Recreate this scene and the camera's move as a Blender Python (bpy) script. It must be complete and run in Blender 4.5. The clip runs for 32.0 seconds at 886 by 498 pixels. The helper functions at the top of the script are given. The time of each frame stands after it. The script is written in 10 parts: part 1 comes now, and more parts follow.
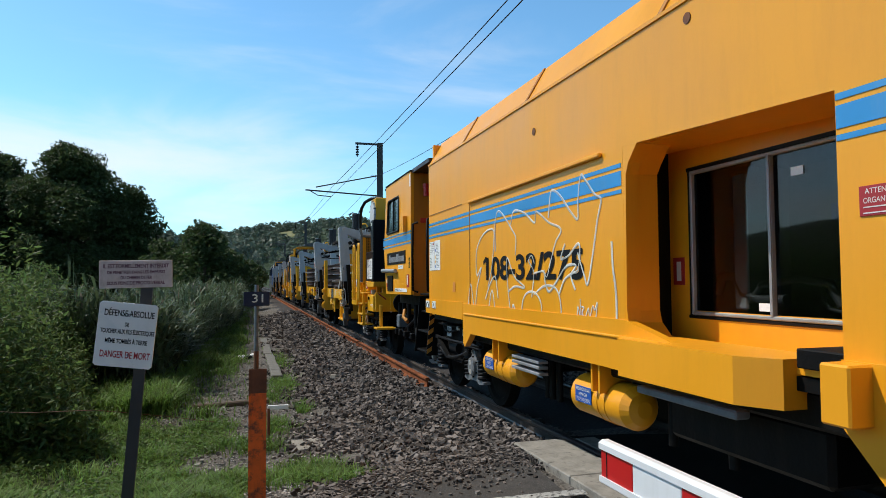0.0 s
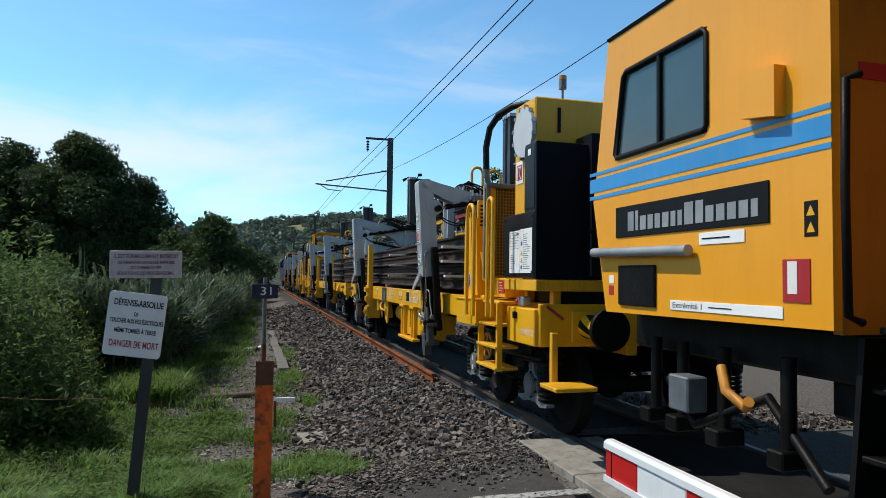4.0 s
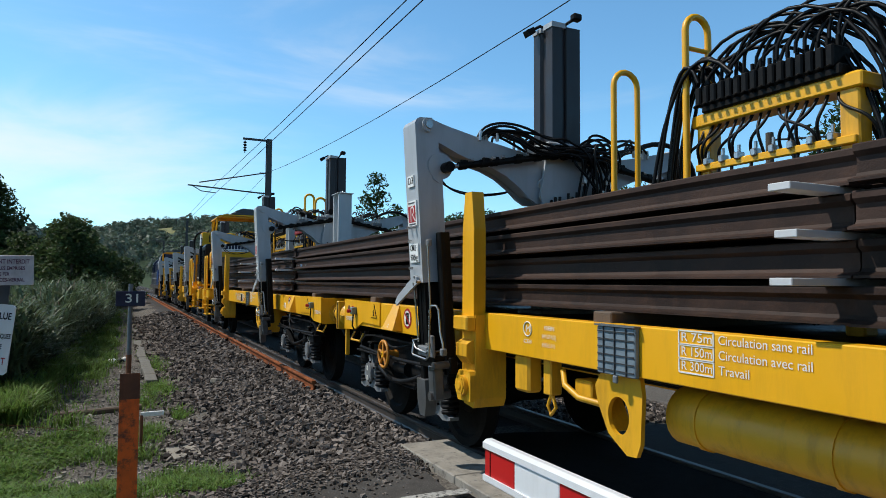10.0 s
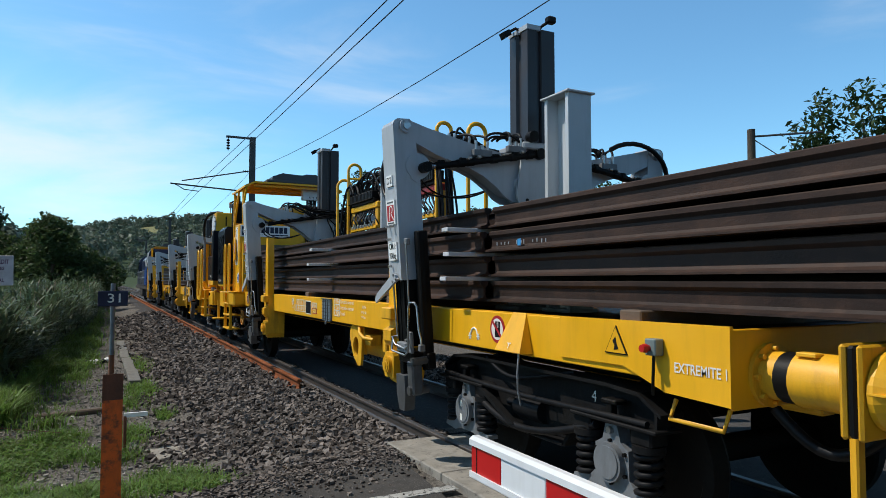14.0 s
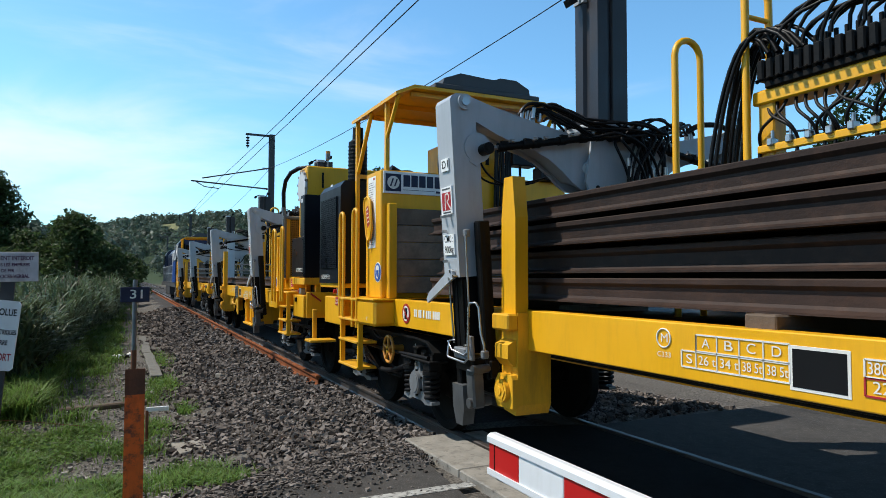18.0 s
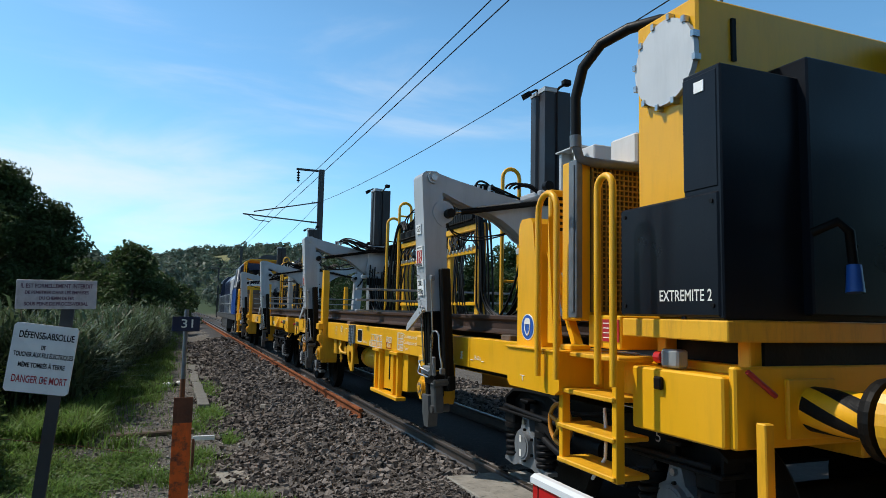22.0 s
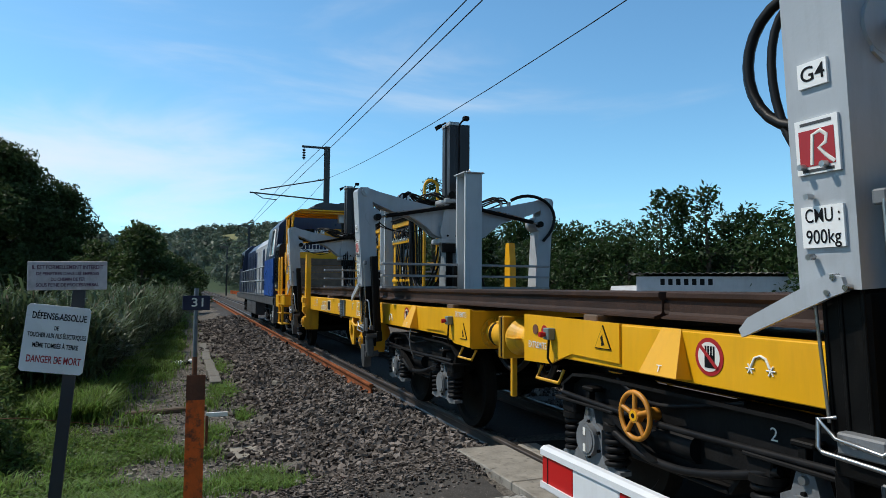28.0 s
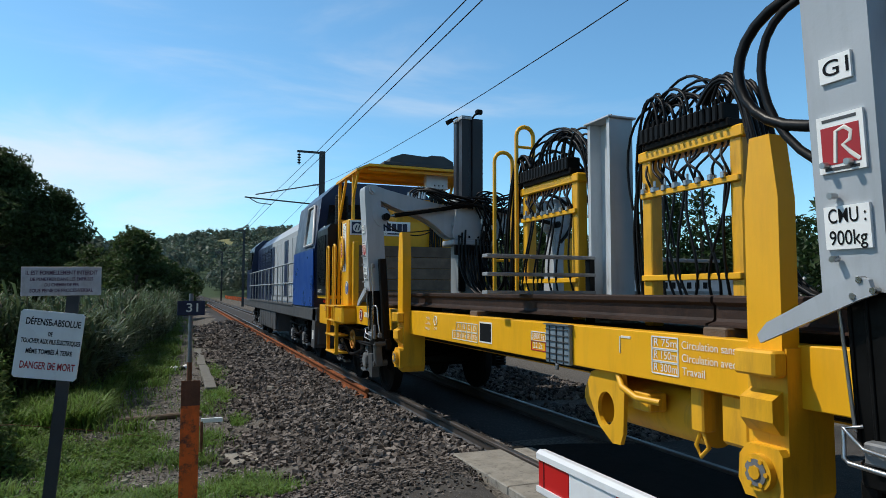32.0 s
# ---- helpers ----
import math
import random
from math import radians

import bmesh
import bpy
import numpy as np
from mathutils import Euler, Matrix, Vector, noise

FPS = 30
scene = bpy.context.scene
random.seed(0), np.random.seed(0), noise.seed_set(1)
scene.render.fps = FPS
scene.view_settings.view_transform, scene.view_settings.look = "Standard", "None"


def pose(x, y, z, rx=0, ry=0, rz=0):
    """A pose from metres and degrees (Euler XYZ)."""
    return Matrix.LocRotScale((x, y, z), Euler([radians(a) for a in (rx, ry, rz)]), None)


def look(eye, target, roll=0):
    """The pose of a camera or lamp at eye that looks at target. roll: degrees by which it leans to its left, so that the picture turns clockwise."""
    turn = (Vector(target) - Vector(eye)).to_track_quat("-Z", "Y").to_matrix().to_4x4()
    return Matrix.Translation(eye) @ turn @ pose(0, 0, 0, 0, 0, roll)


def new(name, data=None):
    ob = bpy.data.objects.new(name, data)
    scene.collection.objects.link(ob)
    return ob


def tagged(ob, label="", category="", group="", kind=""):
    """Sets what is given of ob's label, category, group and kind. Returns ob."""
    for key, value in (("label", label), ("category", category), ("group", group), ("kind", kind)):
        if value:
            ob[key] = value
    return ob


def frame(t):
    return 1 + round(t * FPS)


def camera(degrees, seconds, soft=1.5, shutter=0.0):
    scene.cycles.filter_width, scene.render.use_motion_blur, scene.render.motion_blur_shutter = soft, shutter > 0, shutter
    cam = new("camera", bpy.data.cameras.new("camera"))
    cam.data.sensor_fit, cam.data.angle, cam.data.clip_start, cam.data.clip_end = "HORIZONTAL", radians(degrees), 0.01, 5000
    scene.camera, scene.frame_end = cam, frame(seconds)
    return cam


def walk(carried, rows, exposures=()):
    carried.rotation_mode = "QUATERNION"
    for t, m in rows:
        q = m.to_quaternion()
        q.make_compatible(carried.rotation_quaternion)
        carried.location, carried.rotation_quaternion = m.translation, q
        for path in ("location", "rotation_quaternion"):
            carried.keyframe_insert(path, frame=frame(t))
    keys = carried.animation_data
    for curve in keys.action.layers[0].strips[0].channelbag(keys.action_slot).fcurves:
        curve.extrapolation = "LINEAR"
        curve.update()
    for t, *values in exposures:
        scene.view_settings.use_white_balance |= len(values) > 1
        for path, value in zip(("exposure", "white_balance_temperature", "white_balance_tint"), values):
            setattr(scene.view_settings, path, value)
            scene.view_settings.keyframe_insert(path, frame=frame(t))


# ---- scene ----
cam = camera(67.7, 32.0, 0.5)

EYE = (0.0, 0.0, 1.6)
PATH = [  # seconds, tilt, roll, turn
    (0, 92.76, 0.35, -16.31), (0.5, 92.57, 0.17, -16.25), (1, 92.23, -0.06, -16.38),
    (1.5, 92.48, -0.41, -16.41), (2, 92.05, -0.51, -16.28), (2.5, 92.16, -0.60, -16.33),
    (3, 92.19, -0.79, -16.24), (3.5, 92.29, -0.79, -15.89), (5.5, 93.06, -0.75, -15.38),
    (6, 93.28, -0.49, -15.93), (6.5, 93.27, -0.70, -18.22), (7, 93.30, -1.37, -23.76),
    (7.5, 93.24, -1.29, -25.16), (8, 93.12, -0.92, -24.79), (8.5, 92.88, -1.09, -24.87),
    (9, 93.40, -0.94, -25.33), (9.5, 93.29, -0.68, -25.91), (10, 92.93, -0.37, -25.83),
    (10.5, 92.95, -0.33, -25.48), (11, 92.65, -0.28, -25.63), (11.5, 92.62, -0.30, -25.95),
    (12, 92.59, -0.32, -26.13), (12.5, 92.38, -0.35, -26.23), (13, 92.54, -0.20, -26.40),
    (13.5, 92.64, 0.05, -26.72), (14, 92.71, 0.04, -27.08), (14.5, 92.64, -0.21, -26.89),
    (15, 92.36, -0.09, -26.86), (15.5, 92.24, -0.04, -27.08), (17.5, 91.92, -0.03, -26.50),
    (18, 92.45, -0.10, -25.53), (18.5, 92.59, 0.21, -25.63), (19, 92.24, -0.00, -25.60),
    (19.5, 92.10, -0.04, -25.73), (20, 92.63, -0.51, -24.04), (20.3, 93.63, -0.38, -23.80),
    (20.5, 94.68, -1.66, -22.56), (21, 94.52, -0.62, -21.66), (21.5, 95.03, -0.93, -22.23),
    (22, 95.44, -1.20, -21.69), (22.5, 95.18, -1.10, -22.23), (23, 95.59, -0.76, -22.64),
    (23.5, 94.89, -0.26, -22.18), (24, 94.17, -0.22, -21.64), (24.5, 94.13, -0.40, -21.55),
    (25, 94.21, -0.18, -21.77), (25.5, 94.31, -0.47, -21.67), (26, 94.28, -0.39, -22.00),
    (26.5, 93.88, -0.19, -21.67), (28.5, 93.31, -0.51, -20.85), (29, 93.47, -0.80, -21.01),
    (29.5, 93.54, -0.71, -21.01), (30, 93.37, -0.43, -20.95), (30.5, 93.31, -0.49, -20.95),
    (31, 93.51, -0.31, -21.33), (31.5, 93.81, -0.12, -21.37), (32, 93.68, -0.18, -21.38),
]
walk(cam, [(t, pose(*EYE, a, r, c)) for t, a, r, c in PATH], [(0, -0.25), (3, -0.28), (6.5, -0.32), (8, -0.25), (9, -0.32), (10, -0.27), (12, -0.22), (13, -0.32), (14, -0.30), (15, -0.22), (18, -0.10), (20.5, -0.15), (23, -0.38), (26, -0.36), (29, -0.42), (32, -0.41)])

# how far the train has rolled towards the camera, second by second
ROLL = [0.00, 2.04, 4.07, 6.07, 8.01, 9.91, 11.78, 13.60, 15.49, 17.37, 19.23, 21.14, 22.96, 24.83, 26.72, 28.64, 30.59, 32.53, 34.47, 36.40, 38.33, 40.27, 42.20, 44.13, 46.06, 47.98, 49.87, 51.78, 53.73, 55.68, 57.63, 59.57, 61.50]

# ---- world and sun ----
SUN_ELEV, SUN_AZ = 54.0, 32.0   # azimuth: from -x towards +y


def sun_vector():
    e, a = radians(SUN_ELEV), radians(SUN_AZ)
    return Vector((-math.cos(e) * math.cos(a), math.cos(e) * math.sin(a), math.sin(e)))


def make_world():
    w = bpy.data.worlds.new("sky")
    scene.world = w
    w.use_nodes = True
    nt = w.node_tree
    nt.nodes.clear()
    n = nt.nodes.new
    sky = n("ShaderNodeTexSky")
    sky.sky_type, sky.sun_disc = "NISHITA", False
    v = sun_vector()
    sky.sun_elevation, sky.sun_rotation = radians(SUN_ELEV), math.atan2(v.x, v.y)
    sky.air_density, sky.dust_density, sky.ozone_density, sky.altitude = 1.0, 0.6, 1.6, 300
    # thin stretched clouds, thicker towards the horizon
    co = n("ShaderNodeTexCoord")
    mp = n("ShaderNodeMapping")
    mp.inputs["Scale"].default_value = (0.9, 0.9, 4.2)
    mp.inputs["Location"].default_value = (0.35, 0.2, 0.1)
    no = n("ShaderNodeTexNoise")
    no.inputs["Scale"].default_value, no.inputs["Detail"].default_value = 2.2, 6
    no.inputs["Roughness"].default_value, no.inputs["Distortion"].default_value = 0.55, 0.4
    sep = n("ShaderNodeSeparateXYZ")
    band = n("ShaderNodeMapRange")
    band.interpolation_type = "SMOOTHSTEP"
    for k, x in (("From Min", 0.27), ("From Max", 0.17), ("To Min", 0.0), ("To Max", 0.30)):
        band.inputs[k].default_value = x
    side = n("ShaderNodeMapRange")
    side.interpolation_type = "SMOOTHSTEP"
    for k, x in (("From Min", 0.45), ("From Max", -0.05), ("To Min", 0.0), ("To Max", 1.0)):
        side.inputs[k].default_value = x
    bs = n("ShaderNodeMath")
    bs.operation = "MULTIPLY"
    rise = n("ShaderNodeMapRange")
    rise.interpolation_type = "SMOOTHSTEP"
    for k, x in (("From Min", 0.05), ("From Max", 0.15), ("To Min", 0.35), ("To Max", 1.0)):
        rise.inputs[k].default_value = x
    low = n("ShaderNodeMath")
    low.operation = "MULTIPLY"
    add = n("ShaderNodeMath")
    add.operation = "ADD"
    rng = n("ShaderNodeMapRange")
    rng.interpolation_type = "SMOOTHSTEP"
    for k, x in (("From Min", 0.50), ("From Max", 0.98), ("To Min", 0.0), ("To Max", 0.72)):
        rng.inputs[k].default_value = x
    mix = n("ShaderNodeMix")
    mix.data_type = "RGBA"
    mix.inputs["B"].default_value = (7.6, 7.9, 8.2, 1)
    gain = n("ShaderNodeMix")
    gain.data_type, gain.blend_type = "RGBA", "MULTIPLY"
    gain.inputs["Factor"].default_value = 1
    gain.inputs["B"].default_value = SKY_TINT
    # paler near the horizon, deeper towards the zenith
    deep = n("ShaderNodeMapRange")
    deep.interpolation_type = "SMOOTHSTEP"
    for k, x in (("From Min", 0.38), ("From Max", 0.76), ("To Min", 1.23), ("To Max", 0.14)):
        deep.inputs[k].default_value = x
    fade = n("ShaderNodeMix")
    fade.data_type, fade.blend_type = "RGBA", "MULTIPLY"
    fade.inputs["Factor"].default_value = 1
    bg, out = n("ShaderNodeBackground"), n("ShaderNodeOutputWorld")
    bg.inputs["Strength"].default_value = SKY_STRENGTH
    ln = nt.links.new
    ln(co.outputs["Generated"], mp.inputs["Vector"])
    ln(mp.outputs[0], no.inputs["Vector"])
    ln(co.outputs["Generated"], sep.inputs[0])
    ln(sep.outputs["Z"], band.inputs["Value"])
    ln(sep.outputs["X"], side.inputs["Value"])
    ln(sep.outputs["Z"], rise.inputs["Value"])
    ln(band.outputs[0], low.inputs[0])
    ln(rise.outputs[0], low.inputs[1])
    ln(low.outputs[0], bs.inputs[0])
    ln(side.outputs[0], bs.inputs[1])
    ln(no.outputs["Fac"], add.inputs[0])
    ln(bs.outputs[0], add.inputs[1])
    ln(add.outputs[0], rng.inputs["Value"])
    ln(rng.outputs[0], mix.inputs["Factor"])
    ln(sky.outputs[0], gain.inputs["A"])
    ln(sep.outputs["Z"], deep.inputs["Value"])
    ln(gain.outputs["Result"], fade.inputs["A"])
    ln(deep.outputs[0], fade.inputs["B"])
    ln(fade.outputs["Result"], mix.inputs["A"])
    ln(mix.outputs["Result"], bg.inputs["Color"])
    ln(bg.outputs[0], out.inputs["Surface"])


SKY_STRENGTH, SKY_TINT = 0.149, (0.765, 1.18, 1.28, 1)
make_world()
sun = new("sun", bpy.data.lights.new("sun", "SUN"))
sun.data.energy, sun.data.angle, sun.data.color = 5.0, radians(0.53), (1.0, 0.95, 0.87)
sun.matrix_world = look((0, 0, 30), Vector((0, 0, 30)) - sun_vector())


# ---- materials ----
def material(name, color, rough=0.5, metal=0.0, vary=0.08, dirt=0.0, dirt_color=(0.05, 0.035, 0.02), scale=3.0,
             bump=0.05, bump_scale=60.0, streak=1.0, rand=0.0, coat=0.0, second=None, second_amount=0.0, second_scale=1.0,
             spec=0.5):
    """A painted or raw surface: colour that varies at two scales, a second tone in patches, dirt in streaks, fine relief."""
    m = bpy.data.materials.new(name)
    m.use_nodes = True
    nt = m.node_tree
    bs = nt.nodes["Principled BSDF"]
    n, ln = nt.nodes.new, nt.links.new
    co = n("ShaderNodeTexCoord")
    big = n("ShaderNodeTexNoise")
    big.inputs["Scale"].default_value, big.inputs["Detail"].default_value = scale, 6
    ln(co.outputs["Object"], big.inputs["Vector"])
    hsv = n("ShaderNodeHueSaturation")
    hsv.inputs["Color"].default_value = (*color, 1)
    val = n("ShaderNodeMapRange")
    for k, x in (("From Min", 0.3), ("From Max", 0.7), ("To Min", 1 - vary), ("To Max", 1 + vary)):
        val.inputs[k].default_value = x
    ln(big.outputs["Fac"], val.inputs["Value"])
    last = val.outputs[0]
    if rand:
        oi = n("ShaderNodeObjectInfo") if rand > 0 else n("ShaderNodeNewGeometry")
        rr = n("ShaderNodeMapRange")
        rr.inputs["To Min"].default_value, rr.inputs["To Max"].default_value = 1 - abs(rand), 1 + abs(rand)
        ln(oi.outputs["Random" if rand > 0 else "Random Per Island"], rr.inputs["Value"])
        mu = n("ShaderNodeMath")
        mu.operation = "MULTIPLY"
        ln(last, mu.inputs[0])
        ln(rr.outputs[0], mu.inputs[1])
        last = mu.outputs[0]
    ln(last, hsv.inputs["Value"])
    col = hsv.outputs[0]
    if second:
        sn = n("ShaderNodeTexNoise")
        sn.inputs["Scale"].default_value, sn.inputs["Detail"].default_value, sn.inputs["Roughness"].default_value = second_scale, 8, 0.65
        ln(co.outputs["Object"], sn.inputs["Vector"])
        sr = n("ShaderNodeMapRange")
        sr.inputs["From Min"].default_value, sr.inputs["From Max"].default_value = 0.62 - second_amount * 0.3, 0.72 - second_amount * 0.3
        ln(sn.outputs["Fac"], sr.inputs["Value"])
        mx = n("ShaderNodeMix")
        mx.data_type = "RGBA"
        mx.inputs["B"].default_value = (*second, 1)
        ln(sr.outputs[0], mx.inputs["Factor"])
        ln(col, mx.inputs["A"])
        col = mx.outputs["Result"]
    if dirt:
        mp = n("ShaderNodeMapping")
        mp.inputs["Scale"].default_value = (1, 1, 1 / (1 + 5 * streak))
        ln(co.outputs["Object"], mp.inputs["Vector"])
        dn = n("ShaderNodeTexNoise")
        dn.inputs["Scale"].default_value, dn.inputs["Detail"].default_value, dn.inputs["Roughness"].default_value = 9, 10, 0.7
        ln(mp.outputs[0], dn.inputs["Vector"])
        dr = n("ShaderNodeMapRange")
        for k, x in (("From Min", 0.48), ("From Max", 0.8), ("To Min", 0.0), ("To Max", dirt)):
            dr.inputs[k].default_value = x
        ln(dn.outputs["Fac"], dr.inputs["Value"])
        mx = n("ShaderNodeMix")
        mx.data_type = "RGBA"
        mx.inputs["B"].default_value = (*dirt_color, 1)
        ln(dr.outputs[0], mx.inputs["Factor"])
        ln(col, mx.inputs["A"])
        col = mx.outputs["Result"]
    ln(col, bs.inputs["Base Color"])
    ro = n("ShaderNodeMapRange")
    for k, x in (("From Min", 0.3), ("From Max", 0.7), ("To Min", max(0.03, rough - 0.08)), ("To Max", min(1, rough + 0.1))):
        ro.inputs[k].default_value = x
    ln(big.outputs["Fac"], ro.inputs["Value"])
    ln(ro.outputs[0], bs.inputs["Roughness"])
    bs.inputs["Metallic"].default_value = metal
    bs.inputs["Coat Weight"].default_value = coat
    bs.inputs["Specular IOR Level"].default_value = spec
    if bump:
        fine = n("ShaderNodeTexNoise")
        fine.inputs["Scale"].default_value, fine.inputs["Detail"].default_value = bump_scale, 4
        ln(co.outputs["Object"], fine.inputs["Vector"])
        bp = n("ShaderNodeBump")
        bp.inputs["Strength"].default_value, bp.inputs["Distance"].default_value = min(1, bump * 4), 0.004 if bump_scale > 20 else 0.03
        ln(fine.outputs["Fac"], bp.inputs["Height"])
        ln(bp.outputs[0], bs.inputs["Normal"])
    return m


def leaf_material(name, color, back=0.5, vary=0.35):
    """Foliage: diffuse leaf with light shining through, varied from leaf to leaf."""
    m = bpy.data.materials.new(name)
    m.use_nodes = True
    nt = m.node_tree
    n, ln = nt.nodes.new, nt.links.new
    bs, out = nt.nodes["Principled BSDF"], nt.nodes["Material Output"]
    geo = n("ShaderNodeNewGeometry")
    co = n("ShaderNodeTexCoord")
    no = n("ShaderNodeTexNoise")
    no.inputs["Scale"].default_value, no.inputs["Detail"].default_value = 0.5, 4
    ln(co.outputs["Object"], no.inputs["Vector"])
    ad = n("ShaderNodeMath")
    ad.operation = "ADD"
    ln(geo.outputs["Random Per Island"], ad.inputs[0])
    ln(no.outputs["Fac"], ad.inputs[1])
    rr = n("ShaderNodeMapRange")
    for k, x in (("From Min", 0.2), ("From Max", 1.6), ("To Min", 1 - vary), ("To Max", 1 + vary)):
        rr.inputs[k].default_value = x
    ln(ad.outputs[0], rr.inputs["Value"])
    hs = n("ShaderNodeHueSaturation")
    hs.inputs["Color"].default_value = (*color, 1)
    hu = n("ShaderNodeMapRange")
    hu.inputs["To Min"].default_value, hu.inputs["To Max"].default_value = 0.485, 0.515
    ln(geo.outputs["Random Per Island"], hu.inputs["Value"])
    ln(hu.outputs[0], hs.inputs["Hue"])
    ln(rr.outputs[0], hs.inputs["Value"])
    ln(hs.outputs[0], bs.inputs["Base Color"])
    bs.inputs["Roughness"].default_value = 0.55
    bs.inputs["Specular IOR Level"].default_value = 0.3
    tr = n("ShaderNodeBsdfTranslucent")
    ln(hs.outputs[0], tr.inputs["Color"])
    mx = n("ShaderNodeMixShader")
    mx.inputs[0].default_value = back
    ln(bs.outputs[0], mx.inputs[1])
    ln(tr.outputs[0], mx.inputs[2])
    ln(mx.outputs[0], out.inputs["Surface"])
    return m


def glass_material(name, tint, rough=0.03):
    m = bpy.data.materials.new(name)
    m.use_nodes = True
    bs = m.node_tree.nodes["Principled BSDF"]
    bs.inputs["Base Color"].default_value = (*tint, 1)
    bs.inputs["Roughness"].default_value = rough
    bs.inputs["Transmission Weight"].default_value = 1.0
    bs.inputs["IOR"].default_value = 1.45
    return m


YELLOW = material("wagon_yellow_paint", (0.84, 0.42, 0.008), 0.38, 0, 0.05, 0.22, (0.22, 0.10, 0.02), 2.0, 0.02, 90)
YELLOW_WORN = material("worn_yellow_paint", (0.78, 0.40, 0.015), 0.45, 0, 0.08, 0.55, (0.16, 0.07, 0.02), 3.0, 0.05, 70)
ORANGE = material("machine_orange_yellow_paint", (0.86, 0.36, 0.012), 0.36, 0, 0.04, 0.12, (0.3, 0.13, 0.02), 1.2, 0.015, 40)
GREY = material("crane_light_grey_paint", (0.42, 0.45, 0.48), 0.4, 0, 0.06, 0.25, (0.10, 0.10, 0.10), 3.0, 0.03, 70)
MIDGREY = material("mid_grey_paint", (0.24, 0.26, 0.27), 0.45, 0, 0.08, 0.3, (0.05, 0.05, 0.05), 3.0, 0.03, 60)
DARK = material("dark_blue_grey_paint", (0.006, 0.008, 0.013), 0.33, 0, 0.12, 0.15, (0.03, 0.03, 0.03), 2.0, 0.02, 60, spec=0.2)
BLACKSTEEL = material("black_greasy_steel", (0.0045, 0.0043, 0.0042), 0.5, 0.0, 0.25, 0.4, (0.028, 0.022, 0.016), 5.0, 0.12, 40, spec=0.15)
MASTSTEEL = material("dark_brown_steel_mast", (0.017, 0.0135, 0.0155), 0.42, 0.0, 0.2, 0.5, (0.04, 0.028, 0.02), 4.0, 0.06, 50)
# bogie, wheel and spring colours are darkened to carry the shade under the wagons
BOGIE = material("dusty_shade_dark_bogie_steel", (0.009, 0.0088, 0.009), 0.6, 0.0, 0.25, 0.5, (0.026, 0.023, 0.02), 6.0, 0.15, 40, spec=0.12)
BOXGREY = material("grey_axle_box_paint", (0.165, 0.175, 0.185), 0.5, 0.0, 0.15, 0.5, (0.05, 0.045, 0.04), 6.0, 0.08, 40)
WHEELSTEEL = material("shade_dark_wheel_steel", (0.008, 0.0075, 0.007), 0.7, 0.0, 0.25, 0.5, (0.022, 0.018, 0.014), 5.0, 0.1, 40, spec=0.12)
SPRINGBLACK = material("black_spring_paint", (0.010, 0.010, 0.011), 0.5, 0.0, 0.2, 0.4, (0.04, 0.036, 0.03), 8.0, 0.05, 60, spec=0.12)
RUBBER = material("black_rubber_hose", (0.006, 0.006, 0.0065), 0.42, 0, 0.15, 0.0, bump=0.05, bump_scale=120, spec=0.2)
CHROME = material("bare_steel", (0.45, 0.45, 0.45), 0.3, 0.9, 0.1, 0.3, (0.1, 0.09, 0.08), 6.0, 0.03, 80)
RAILBROWN = material("rusty_brown_rail_steel", (0.036, 0.022, 0.0175), 0.62, 0.0, 0.3, 0.6, (0.085, 0.045, 0.030), 2.5, 0.12, 60, 0.0, rand=0.4, spec=0.2)
RAILTOP = material("polished_rail_head", (0.12, 0.105, 0.095), 0.42, 0.6, 0.1, 0.3, (0.05, 0.03, 0.02), 5, 0.04, 60)
RUSTRAIL = material("orange_rusted_rail", (0.22, 0.070, 0.026), 0.85, 0.0, 0.3, 0.6, (0.07, 0.028, 0.018), 4, 0.15, 40, spec=0.15)
RUST = material("rusted_steel", (0.16, 0.06, 0.03), 0.8, 0.0, 0.3, 0.5, (0.05, 0.02, 0.015), 8, 0.2, 40)
ORANGEPOST = material("orange_post_paint", (0.85, 0.145, 0.015), 0.55, 0, 0.15, 0.75, (0.12, 0.035, 0.02), 6, 0.1, 40, 0.4,
                      second=(0.16, 0.05, 0.025), second_amount=0.35, second_scale=7)
GALV = material("galvanised_steel", (0.16, 0.18, 0.20), 0.5, 0.4, 0.2, 0.4, (0.08, 0.07, 0.06), 12, 0.05, 50)
MASTGREY = material("weathered_mast_steel", (0.045, 0.05, 0.055), 0.6, 0.2, 0.2, 0.3, (0.06, 0.05, 0.04), 2, 0.05, 20)
WHITE = material("white_enamel", (0.90, 0.90, 0.88), 0.3, 0, 0.03, 0.1, (0.4, 0.36, 0.3), 4, 0.01, 80)
OLDWHITE = material("stained_white_enamel", (0.62, 0.58, 0.58), 0.45, 0, 0.15, 0.7, (0.20, 0.14, 0.11), 9, 0.03, 50, 0.2)
INK = material("black_lettering", (0.010, 0.010, 0.011), 0.5, 0, 0.1, bump=0, spec=0.12)
INKRED = material("red_lettering", (0.42, 0.02, 0.03), 0.5, 0, 0.1, bump=0)
INKPURPLE = material("faded_purple_lettering", (0.10, 0.03, 0.07), 0.6, 0, 0.3, bump=0)
INKWHITE = material("white_lettering", (0.78, 0.76, 0.70), 0.5, 0, 0.06, bump=0)
NAVY = material("dark_blue_enamel", (0.006, 0.012, 0.045), 0.35, 0, 0.2, 0.3, (0.1, 0.1, 0.12), 8, 0.02, 60)
